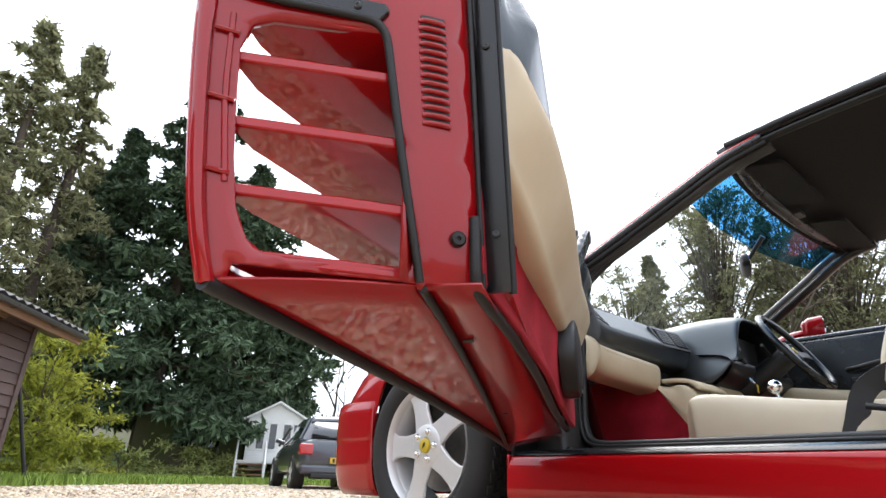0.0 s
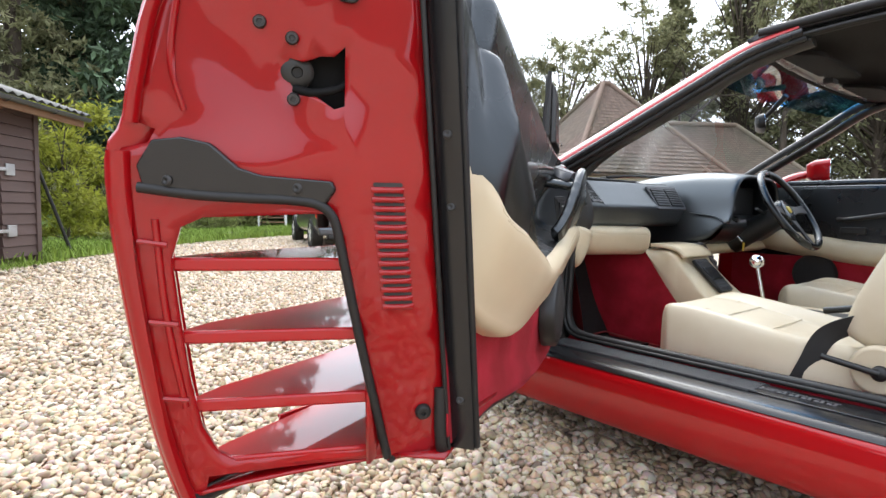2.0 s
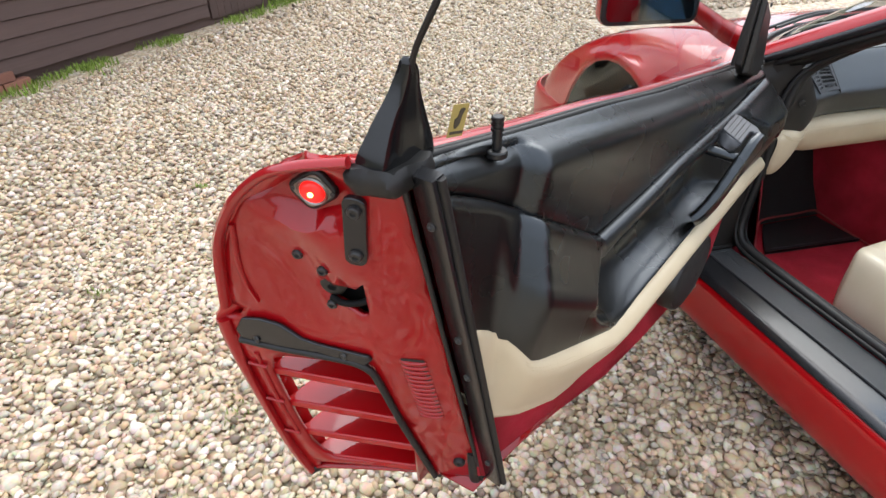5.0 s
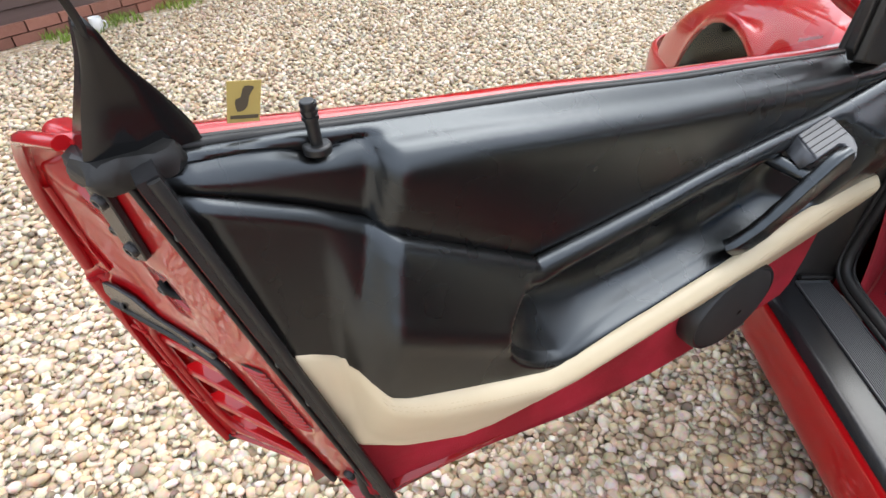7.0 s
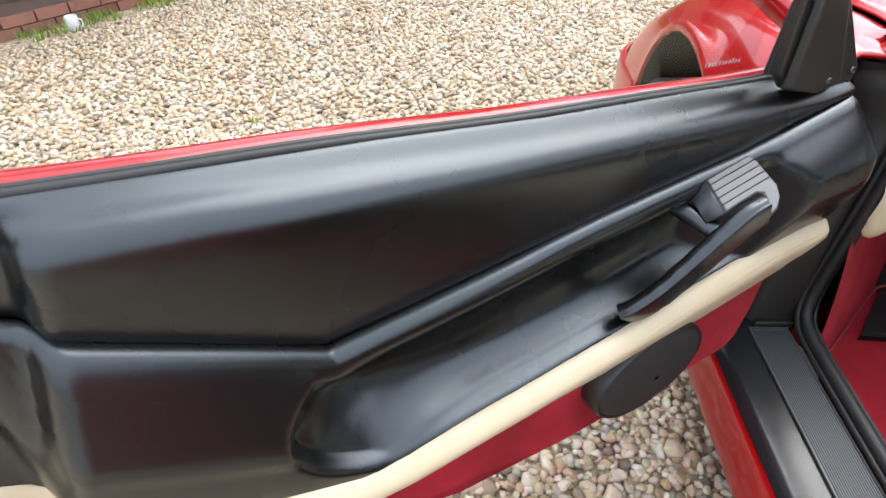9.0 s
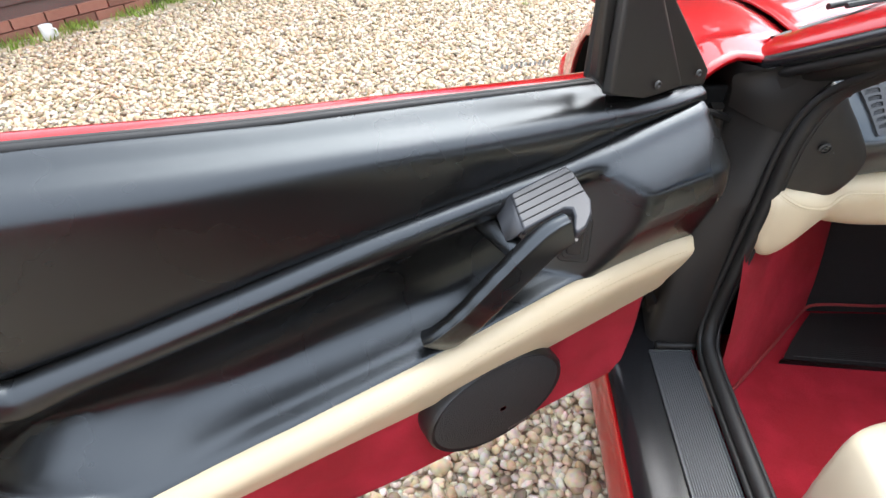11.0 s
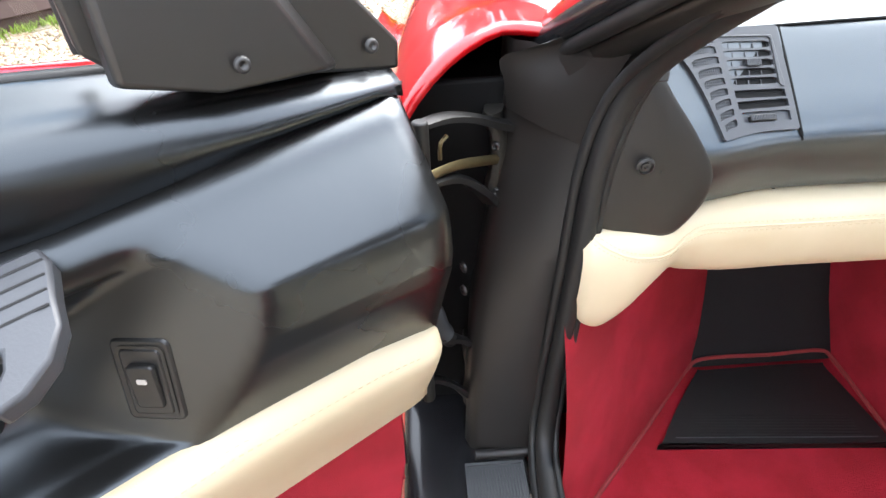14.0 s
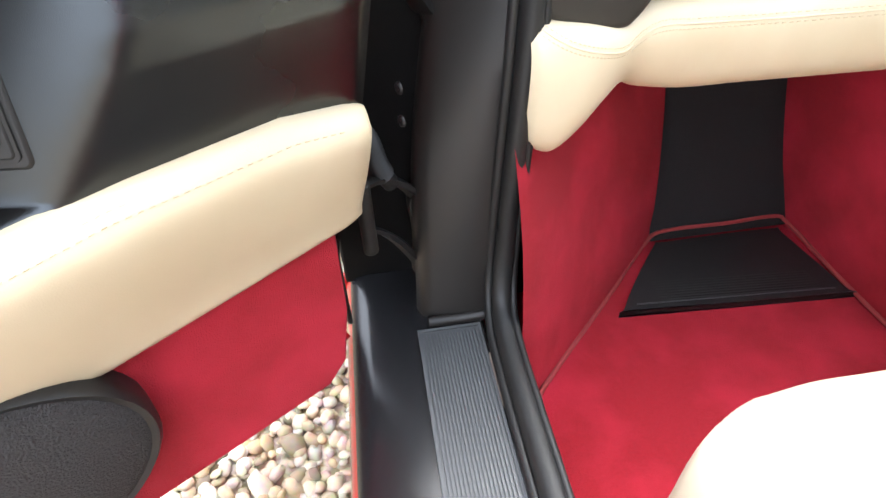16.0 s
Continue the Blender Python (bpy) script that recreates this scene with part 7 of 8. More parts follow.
# seats
def seat(cx, y0, parent, back_label):
    w = 0.232
    rows = []
    for y, z, lip_ in ((0.0, 0.345, 0.0), (-0.010, 0.395, 0.3), (-0.045, 0.420, 0.7), (-0.11, 0.426, 1.0), (-0.20, 0.414, 1.2), (-0.30, 0.396, 1.5), (-0.40, 0.376, 1.9), (-0.48, 0.366, 2.1), (-0.56, 0.366, 2.1), (-0.64, 0.37, 2.1)):
        rise = 0.012 * lip_
        round_front = 0.04 * max(0.0, 1 - (-y) / 0.05)
        rows.append([Vector((cx + sx_ * (w - round_front), y0 + y - 0.06 * (abs(sx_) ** 4) * max(0.0, 1 + y / 0.1), zz)) for sx_, zz in ((-1.0, 0.17), (-1.03, 0.27), (-1.01, z - 0.04), (-0.93, z + rise - 0.002), (-0.80, z + rise), (-0.64, z + rise * 0.35), (-0.56, z - 0.002), (-0.3, z + 0.001), (0.0, z), (0.3, z + 0.001), (0.56, z - 0.002), (0.64, z + rise * 0.35), (0.80, z + rise), (0.93, z + rise - 0.002), (1.01, z - 0.04), (1.03, 0.27), (1.0, 0.17))])
    rows.insert(0, [Vector((p.x, p.y + 0.0, 0.17 + (p.z - 0.17) * 0.45)) for p in rows[0]])
    rows.insert(0, [Vector((p.x, p.y - 0.012, 0.168)) for p in rows[0]])
    s = lofted("seat", rows, BEIGE2, parent, "cream leather sports seat", nu=46, nv=60, smooth=60)
    for k in range(2):
        yy = y0 - 0.22 - 0.12 * k
        zz = lerp_tab([(-0.11, 0.421), (-0.20, 0.415), (-0.30, 0.397), (-0.40, 0.377), (-0.48, 0.367)], yy - y0)
        tube("cushion_seam", [(cx - 0.125, yy, zz + 0.0012), (cx, yy - 0.003, zz + 0.002), (cx + 0.125, yy, zz + 0.0006)], 0.0013, BEIGE2, s, n=5, smoothn=8)
    tube("cushion_seam", [(cx - 0.140, y0 - 0.14, 0.421), (cx - 0.136, y0 - 0.2, 0.416), (cx - 0.136, y0 - 0.46, 0.369)], 0.0020, THREAD, s, n=5, smoothn=12)
    tube("cushion_seam", [(cx - 0.14, y0 - 0.145, 0.4205), (cx - 0.04, y0 - 0.158, 0.419), (cx + 0.08, y0 - 0.158, 0.419), (cx + 0.14, y0 - 0.145, 0.4205)], 0.0020, THREAD, s, n=5, smoothn=12)
    rows = []
    for d, hw, th in ((0.0, 0.225, 0.10), (0.10, 0.238, 0.12), (0.30, 0.240, 0.115), (0.46, 0.22, 0.10), (0.58, 0.165, 0.085), (0.70, 0.135, 0.07), (0.74, 0.11, 0.05)):
        o = Vector((cx, y0 - 0.60 - 0.40 * d, 0.385 + 0.92 * d))
        n_ = Vector((0, 0.93, 0.36))
        rows.append([o + Vector((x * hw, 0, 0)) + n_ * t * th for x, t in ((-1.0, -0.4), (-1.05, 0.2), (-0.95, 0.75), (-0.8, 0.85), (-0.6, 0.45), (0.0, 0.38), (0.6, 0.45), (0.8, 0.85), (0.95, 0.75), (1.05, 0.2), (1.0, -0.4), (0.0, -0.55))])
    bm = bmesh.new()
    rr = [[v for v in r] for r in rows]
    cols = [cr([r[i] for r in rr], 26) for i in range(12)]
    loft(bm, [[c[k] for c in cols] for k in range(26)], True, True)
    b = subsurf(part("backrest", bm, BEIGE2, s, back_label, 70), 1)
    return s


seat_l = seat(-0.355, -0.222, car, "cream leather seat back")
bm = bmesh.new()
cyl(bm, (-0.592, -0.84, 0.355), (-0.612, -0.84, 0.355), 0.062, 0.056, 32)
bevel(part("recliner_cover", bm, BEIGE2, seat_l, "round cream recliner cover"), 0.006, 3)
tube("recliner_handle", [(-0.622, -0.845, 0.352), (-0.626, -0.80, 0.360), (-0.630, -0.73, 0.372)], 0.008, PLAST, seat_l, "black recliner handle", n=8, smoothn=8)
round_stack("recliner_knob", Matrix.Translation((-0.612, -0.845, 0.352)) @ Matrix.Rotation(radians(-90), 4, "Y"), [(0.018, 0), (0.018, 0.008), (0.013, 0.013), (0.001, 0.014)], PLAST, seat_l, "", 20)
block("seat_runner", (-0.60, -0.95, 0.16), (-0.565, -0.30, 0.225), BEIGE2, seat_l, "cream seat base side", b=0.008)
tube("seat_belt", [(-0.60, -0.66, 0.245), (-0.588, -0.69, 0.33), (-0.578, -0.73, 0.42), (-0.560, -0.84, 0.475), (-0.55, -0.97, 0.52), (-0.55, -1.25, 0.62)], 0.0, RUBBER, car, "black seat belt webbing", smoothn=40, up=(0.9, 0, 0.4), section=[(-0.024, -0.0015), (0.024, -0.0015), (0.024, 0.0015), (-0.024, 0.0015)])
block("belt_anchor", (-0.625, -0.70, 0.20), (-0.60, -0.62, 0.25), PLAST, car, "black belt anchor", b=0.004)
seat(0.505, -0.27, car, "cream leather driver's seat back")
block("rear_body", (-0.93, -2.6, 0.14), (1.09, -1.42, 0.92), RED, car, "red rear body", b=0.06, segments=4)

# ---- the drive: one sheet to the horizon, then loose stones ----
rng = np.random.default_rng(7)


def sheet(name, x0, x1, y0, y1, nx, ny, zf, material, label, category, kind="structure", smooth=60):
    verts = [(x0 + (x1 - x0) * i / nx, y0 + (y1 - y0) * j / ny, 0) for j in range(ny + 1) for i in range(nx + 1)]
    verts = [(x, y, zf(x, y)) for x, y, _ in verts]
    faces = [(j * (nx + 1) + i, j * (nx + 1) + i + 1, (j + 1) * (nx + 1) + i + 1, (j + 1) * (nx + 1) + i) for j in range(ny) for i in range(nx)]
    return tagged(raw(name, verts, faces, material, None, label, smooth), label, category, kind=kind)


def ground_z(x, y):
    d = max(0.0, y - 0.25 * x - 15.0)
    e = max(0.0, y - 0.55 * (x + 1.6) - 9.5)
    return 0.02 * math.sin(x * 0.9) * math.sin(y * 0.7) * min(1, max(0, (y - 6) / 4)) + 0.20 * min(d, 14.0) * (1 if x < 12 else 0.3)


sheet("ground", -60, 70, -50, 80, 130, 130, lambda x, y: -0.05 + ground_z(x, y), SOIL, "rough grassy ground rising to a wooded bank", "ground")
sheet("drive", -9, 16, -8, 14.5, 50, 46, lambda x, y: -0.004, GRAVEL, "buff gravel drive", "gravel drive")


EDGE_LINE = [(8.0, 14.2), (6.0, 13.2), (4.0, 12.0), (2.6, 11.0), (1.4, 10.2), (0.2, 9.25), (-1.2, 7.45), (-2.0, 6.6)]


def grass_edge(x):
    return lerp_tab(EDGE_LINE, x)


verts, faces = [], []
xs = [-7 + 0.5 * i for i in range(34)]
for i, x in enumerate(xs):
    e = grass_edge(x) + 0.15 * math.sin(3 * x) + (2.0 if x < -2.2 else 0)
    for k, d in enumerate((0.0, 0.3, 1.0, 3.0, 6.0, 9.0)):
        y = e + d
        verts.append((x, y, (0.004 if k == 0 else 0.03) + ground_z(x, y)))
for i in range(len(xs) - 1):
    for k in range(5):
        a = i * 6 + k
        faces.append((a, a + 6, a + 7, a + 1))
tagged(raw("lawn", verts, faces, GRASS, None, "", 60), "bright green rough lawn beyond the gravel", "lawn", kind="structure")


def ico(sub):
    bm = bmesh.new()
    bmesh.ops.create_icosphere(bm, subdivisions=sub, radius=1.0)
    v = np.array([x.co[:] for x in bm.verts])
    f = np.array([[q.index for q in x.verts] for x in bm.faces])
    bm.free()
    return v, f


def scatter_stones(name, pts, size, sub, label, seed, flat=(0.45, 0.75), sink=0.35):
    """Many uneven rounded stones in one mesh."""
    r = np.random.default_rng(seed)
    bv, bf = ico(sub)
    n, k = len(pts), len(bv)
    a = r.uniform(0, 2 * np.pi, n)
    sx_ = r.uniform(size[0], size[1], n) * 0.5
    sy_ = sx_ * r.uniform(0.6, 0.95, n)
    sz_ = sx_ * r.uniform(*flat, n)
    wob = 1 + 0.16 * r.normal(size=(n, k)) * (1 if sub == 1 else 0.55)
    p = bv[None] * wob[..., None]
    p = p * np.stack([sx_, sy_, sz_], -1)[:, None]
    tx, ty = r.normal(0, 0.25, n), r.normal(0, 0.25, n)
    p[..., 2] += p[..., 0] * tx[:, None] + p[..., 1] * ty[:, None]
    c, s = np.cos(a)[:, None], np.sin(a)[:, None]
    x = p[..., 0] * c - p[..., 1] * s
    y = p[..., 0] * s + p[..., 1] * c
    z = p[..., 2] + (sz_ * (1 - 2 * sink))[:, None] + r.uniform(-0.004, 0.006, n)[:, None]
    v = np.stack([x + pts[:, :1], y + pts[:, 1:2], z], -1).reshape(-1, 3)
    f = (bf[None] + (np.arange(n) * k)[:, None, None]).reshape(-1, 3)
    me = bpy.data.meshes.new(name)
    me.vertices.add(len(v))
    me.vertices.foreach_set("co", v.ravel())
    me.loops.add(f.size)
    me.loops.foreach_set("vertex_index", f.ravel())
    me.polygons.add(len(f))
    me.polygons.foreach_set("loop_start", np.arange(0, f.size, 3))
    me.polygons.foreach_set("loop_total", np.full(len(f), 3))
    me.update(calc_edges=True)
    ob = link(name, me, PEBBLE, None, "", 0)
    me.shade_smooth()
    return tagged(ob, label, "gravel", kind="stuff")


def spots(x0, x1, y0, y1, spacing, seed, keep=None):
    """Jittered places that fill a rectangle evenly."""
    r = np.random.default_rng(seed)
    gx, gy = np.meshgrid(np.arange(x0, x1, spacing), np.arange(y0, y1, spacing * 0.9))
    gx = gx + (np.arange(gx.shape[0]) % 2)[:, None] * spacing * 0.5
    p = np.stack([gx.ravel(), gy.ravel()], -1) + r.normal(0, spacing * 0.30, (gx.size, 2))
    return p if keep is None else p[keep(p[:, 0], p[:, 1])]


def near_zone(x, y):
    return (x < -0.55) & (y < 1.9) & (y > -1.35)


scatter_stones("gravel_stones", spots(-3.0, -0.60, -0.95, 1.5, 0.0198, 1, near_zone), (0.015, 0.034), 2, "loose rounded buff and grey gravel stones", 11)
scatter_stones("gravel_stones", spots(-3.0, -0.60, -0.95, 1.5, 0.085, 5, near_zone), (0.030, 0.052), 2, "larger gravel stones among the small", 15)


def mid_zone(x, y):
    inside = near_zone(x, y) & (x > -3.0) & (x < -0.60) & (y > -0.95) & (y < 1.5)
    return ~inside & (y < np.interp(x, [-2.0, -1.2, 0.2, 1.4, 2.6, 4.0, 6.0], [6.5, 7.35, 9.1, 10.05, 10.85, 11.8, 13.0])) & (y > 1.25 * (x + 1.6) - 3.2) & ((x + 1.6) * 0.82 - (y - 7.0) * 0.57 > 0.25) & ~((x > -0.8) & (y < 1.2))


scatter_stones("gravel_stones", spots(-5.4, 1.2, -1.6, 4.6, 0.031, 2, mid_zone), (0.024, 0.047), 1, "loose rounded gravel stones over the drive", 12)
scatter_stones("gravel_stones", spots(-4.5, 5.0, 4.6, 12.0, 0.058, 3, mid_zone), (0.038, 0.072), 1, "gravel stones farther along the drive", 13)


def tufts(name, pts, height, width, material, label, category, seed, per=7):
    r = np.random.default_rng(seed)
    verts, faces = [], []
    for x, y, z in pts:
        for _ in range(per):
            a, h = r.uniform(0, 6.28), height * r.uniform(0.5, 1.2)
            bx, by = x + r.normal(0, width), y + r.normal(0, width)
            dx, dy = math.cos(a), math.sin(a)
            lean = r.uniform(0.1, 0.7) * h
            b = len(verts)
            ww = h * 0.10
            verts += [(bx - dy * ww, by + dx * ww, z), (bx + dy * ww, by - dx * ww, z), (bx + dx * lean * 0.45 + dy * ww * 0.7, by + dy * lean * 0.45 - dx * ww * 0.7, z + h * 0.65), (bx + dx * lean, by + dy * lean, z + h)]
            faces += [(b, b + 1, b + 2), (b, b + 2, b + 3)]
    return tagged(raw(name, verts, faces, material, None, "", 0), label, category, kind="stuff")


r = np.random.default_rng(21)
SH0, SHD = Vector((-1.62, 7.02, 0)), Vector((-0.57, -0.82, 0)).normalized()
SHN = Vector((0.82, -0.57, 0)).normalized()
pts = []
for k in range(420):
    t = r.uniform(-0.4, 6.5)
    if math.sin(t * 2.1) + math.sin(t * 5.3 + 1) > -0.5:
        p = SH0 + SHD * t + SHN * abs(r.normal(0.08, 0.10))
        pts.append((p.x, p.y, 0.0))
tufts("weeds", pts, 0.055, 0.035, BLADE, "small green weeds along the shed and in the gravel", "weeds", 3)
pts = [(x + r.normal(0, 0.02), y + r.normal(0, 0.02), 0.012) for x, y in ((-2.45, 1.55), (-2.25, 0.0), (-0.85, 3.6), (-2.75, 0.75)) for _ in range(3)]
tufts("weeds", pts, 0.026, 0.014, BLADE, "tiny weed sprigs among the gravel stones", "weeds", 6)
pts = []
for k in range(5200):
    x = r.uniform(-3.0, 9.0)
    y = grass_edge(x) + abs(r.normal(0, 1.6)) - 0.1
    pts.append((x, y, ground_z(x, y) + 0.01))
tufts("grass", pts, 0.14, 0.08, BLADE, "tufts of long green grass", "grass", 4, 5)

# ---- trees ----
def leaf_cloud(centres, radii, n, size, seed, droop=0.3):
    """Small bent leaf sprays, thicker towards the outside of each clump."""
    r = np.random.default_rng(seed)
    idx = r.integers(0, len(centres), n)
    d = r.normal(size=(n, 3))
    d /= np.linalg.norm(d, axis=1)[:, None]
    rad = radii[idx][:, None] * np.abs(r.normal(0, 0.62, n))[:, None]
    c = centres[idx] + d * rad * np.array([1, 1, 0.62])
    t = d + r.normal(0, 0.5, (n, 3))
    t[:, 2] -= droop
    t /= np.linalg.norm(t, axis=1)[:, None]
    s = np.cross(t, r.normal(size=(n, 3)))
    s /= np.linalg.norm(s, axis=1)[:, None]
    L = size * r.uniform(0.6, 1.4, n)[:, None]
    W = L * 0.36
    up = np.cross(s, t)
    v = np.stack([c - t * L * 0.5, c + s * W * 0.5 + up * L * 0.05, c + t * L * 0.5 - up * L * 0.12, c - s * W * 0.5 + up * L * 0.05], 1).reshape(-1, 3)
    f = [(4 * i, 4 * i + 1, 4 * i + 2, 4 * i + 3) for i in range(n)]
    return v, f


def conifer(name, base, height, spread, n, material, label, seed, bare=0.12, size=0.32, ragged=0.0):
    r = np.random.default_rng(seed)
    tree = empty(name, label, "tree", Matrix.Translation(base))
    bm = bmesh.new()
    sway = [(0.02 * height * math.sin(2.2 * k / 8 + seed), 0.015 * height * math.cos(1.7 * k / 8 + seed), height * k / 8) for k in range(9)]
    rad = 0.018 * height + 0.05
    sweep(bm, sway, ring2(rad, 9), (1, 0, 0), scale=[max(0.06, (1 - k / 8) ** 0.8) for k in range(9)])
    lb = bmesh.new()
    cs, rs = [], []
    for i in range(int(40 + height * 6)):
        f = bare + (0.99 - bare) * (i + r.uniform(0, 1)) / (40 + height * 6)
        a = r.uniform(0, 6.283)
        L = spread * (1 - f) ** 0.75 * r.uniform(0.55 - ragged, 1.15 + 0.5 * ragged) + 0.12
        z = f * height
        for t in (0.3, 0.55, 0.78, 1.0):
            cs.append((math.cos(a) * L * t, math.sin(a) * L * t, z - 0.18 * L * t * t + r.normal(0, 0.1)))
            rs.append((0.24 + 0.15 * L) * (1.2 - 0.7 * t))
        if i % 2 == 0:
            sweep(lb, [(0, 0, z), (math.cos(a) * L * 0.5, math.sin(a) * L * 0.5, z - 0.03 * L), (math.cos(a) * L * 0.95, math.sin(a) * L * 0.95, z - 0.16 * L)], ring2(0.012 * L + 0.012, 5), (0, 0, 1), scale=[1, 0.7, 0.3])
    part("trunk", bm, BARK, tree, "dark brown trunk")
    tagged(part("limb", lb, BARK, tree, "dark brown limbs"), kind="stuff")
    v, f = leaf_cloud(np.array(cs), np.array(rs), n, size, seed + 100)
    raw("crown", v, f, material, tree, "", 0)
    return tree


def broadleaf(name, base, height, spread, n, material, label, seed, size=0.16, low=0.25, category="tree", trunk=0.09):
    r = np.random.default_rng(seed)
    tree = empty(name, label, category, Matrix.Translation(base))
    bm = bmesh.new()
    sweep(bm, [(0, 0, -0.05), (0.03, 0.02, height * 0.3), (-0.05, 0.05, height * 0.6), (0.02, 0.0, height * 0.85)], ring2(trunk, 8), (1, 0, 0), scale=[1, 0.75, 0.45, 0.15])
    lb = bmesh.new()
    cs, rs = [], []
    for i in range(int(14 + 5 * height)):
        a, f = r.uniform(0, 6.283), r.uniform(low, 0.97)
        L = spread * math.sqrt(max(0.03, 1 - ((f - 0.45) / 0.58) ** 2)) * r.uniform(0.45, 1.05)
        tip = (math.cos(a) * L, math.sin(a) * L, f * height)
        cs.append(tip)
        rs.append(0.16 * spread + 0.14 * r.uniform(0.5, 1.3))
        cs.append((tip[0] * 0.55, tip[1] * 0.55, tip[2] * 0.97))
        rs.append(0.2 * spread)
        sweep(lb, [(0, 0, f * height * 0.55), (tip[0] * 0.5, tip[1] * 0.5, f * height * 0.82), tip], ring2(trunk * 0.3, 5), (0, 0, 1), scale=[1, 0.6, 0.2])
    part("trunk", bm, BARK, tree, "brown main stem")
    tagged(part("limb", lb, BARK, tree, "brown stems"), kind="stuff")
    v, f = leaf_cloud(np.array(cs), np.array(rs), n, size, seed + 50, 0.1)
    raw("crown", v, f, material, tree, "", 0)
    return tree


def bare_tree(base, height, seed):
    r = np.random.default_rng(seed)
    tree = empty("bare_tree", "leafless early-spring tree with fine twigs", "tree", Matrix.Translation(base), "bare trees")
    bm = bmesh.new()

    def limb(p, d, L, rad, depth):
        q = [p, p + d * L * 0.5 + Vector(r.normal(0, 0.05 * L, 3)), p + d * L]
        sweep(bm, q, ring2(rad, 5), (0.3, 1, 0.2), scale=[1, 0.8, 0.55])
        if depth:
            for _ in range(3):
                nd = (d + Vector(r.normal(0, 0.42, 3)) + Vector((0, 0, 0.12))).normalized()
                limb(q[r.integers(1, 3)], nd, L * r.uniform(0.5, 0.75), rad * 0.5, depth - 1)

    limb(Vector((0, 0, -0.1)), Vector((0, 0, 1)), height * 0.42, 0.016 * height, 4)
    tagged(part("branch", bm, BARK, tree), kind="stuff")
    return tree


def gz(x, y):
    return ground_z(x, y) - 0.06


for i, (x, y, h, s, n) in enumerate(((2.9, 18.4, 14.2, 4.6, 52000), (5.0, 18.2, 11.0, 3.6, 40000), (6.9, 18.4, 7.6, 2.9, 30000), (0.6, 20.0, 11.0, 3.4, 30000))):
    conifer("conifer", (x, y, gz(x, y)), h, s, n, NEEDLE, "broad dark green conifer behind the lawn", 30 + i, 0.10, 0.30, 0.26)
for i, (x, y, h, s) in enumerate(((-1.35, 17.6, 12.8, 2.3), (-2.7, 16.2, 12.0, 2.4), (-0.2, 20.5, 9.5, 2.2))):
    conifer("conifer", (x, y, gz(x, y)), h, s, 16000, NEEDLE2, "brown-green tree behind the shed", 50 + i, 0.05, 0.22)
for i, (x, y, h, s) in enumerate(((-0.95, 10.4, 2.5, 1.25), (-1.9, 11.5, 3.0, 1.4), (0.0, 12.5, 1.5, 0.9))):
    broadleaf("bush", (x, y, gz(x, y)), h, s, 7000, LEAFY, "yellow-green leafy bush beside the shed", 70 + i, 0.11, 0.05, "bush", 0.03)
for i, (x, y, h, s) in enumerate(((1.2, 14.0, 0.9, 1.0), (2.6, 15.0, 1.0, 1.1), (4.0, 15.8, 0.9, 1.0), (0.0, 14.6, 1.1, 1.0), (-0.4, 9.3, 0.28, 0.22))):
    broadleaf("shrub", (x, y, gz(x, y)), h, s, 2600, SHRUB, "low green undergrowth under the trees", 80 + i, 0.12, 0.05, "shrub", 0.02)
for i, (x, y, h, s) in enumerate(((24.0, 19.5, 10.5, 3.8), (28.5, 17.0, 13.0, 4.2), (31.0, 12.5, 18.0, 5.0), (32.0, 6.5, 18.5, 5.4), (31.5, 0.0, 17.0, 5.2), (29.0, -7.0, 15.5, 5.0), (36.0, 10.0, 19.5, 5.2))):
    broadleaf("tree", (x, y, -0.05), h, s, 17000, NEEDLE2, "tall tree in early leaf behind the house", 90 + i, 0.24, 0.16, "tree", 0.24)
for i, (x, y, h) in enumerate(((28.5, 9.5, 14.0), (27.0, 14.0, 12.0), (12.5, 24.0, 7.5), (9.8, 23.0, 7.0), (15.0, 25.0, 7.5))):
    bare_tree((x, y, gz(x, y) if x < 13 else 0), h, 110 + i)
# a dense olive belt beyond the bungalow, seen through the windscreen
for i, (x, y, h, w) in enumerate(((31.5, 13.2, 17.0, 3.4), (29.8, 16.0, 14.0, 3.2), (33.5, 10.2, 16.0, 3.6), (34.5, 7.0, 15.5, 3.6), (36.0, 3.5, 16.0, 3.8))):
    conifer("conifer", (x, y, 0), h, w, 22000, NEEDLE2, "tall olive conifer beyond the bungalow", 150 + i, 0.05, 0.30)

# ---- shed: brown cladding on a brick plinth, corrugated roof ----
shed = empty("shed", "long brown-stained timber shed with a corrugated roof", "shed")
SHM = Matrix((SHD, -SHN, Vector((0, 0, 1)))).transposed().to_4x4()
SHM.translation = SH0
shed.matrix_basis = SHM
# local: x along the wall towards the viewer, y into the shed, z up; mirror-safe axes
block("wall_core", (0.0, 0.03, 0.0), (9.0, 3.2, 1.82), CLAD, shed, "", b=0)
for col, (xa, xb) in enumerate(((0.0, 0.62), (1.74, 9.0))):
    for k in range(14):
        bm = bmesh.new()
        cuboid(bm, (xa, -0.004, 0.10 + 0.122 * k), (xb, 0.03, 0.10 + 0.122 * k + 0.116))
        for v in bm.verts:
            if v.co.y < 0 and v.co.z < 0.10 + 0.122 * k + 0.01:
                v.co.y -= 0.014
        part("cladding_board", bm, CLAD, shed)
for k in range(9):
    bm = bmesh.new()
    cuboid(bm, (0.66 + 0.115 * k, 0.0, 0.06), (0.66 + 0.115 * k + 0.110, 0.03, 1.72))
    part("door_board", bm, DOORW, shed)
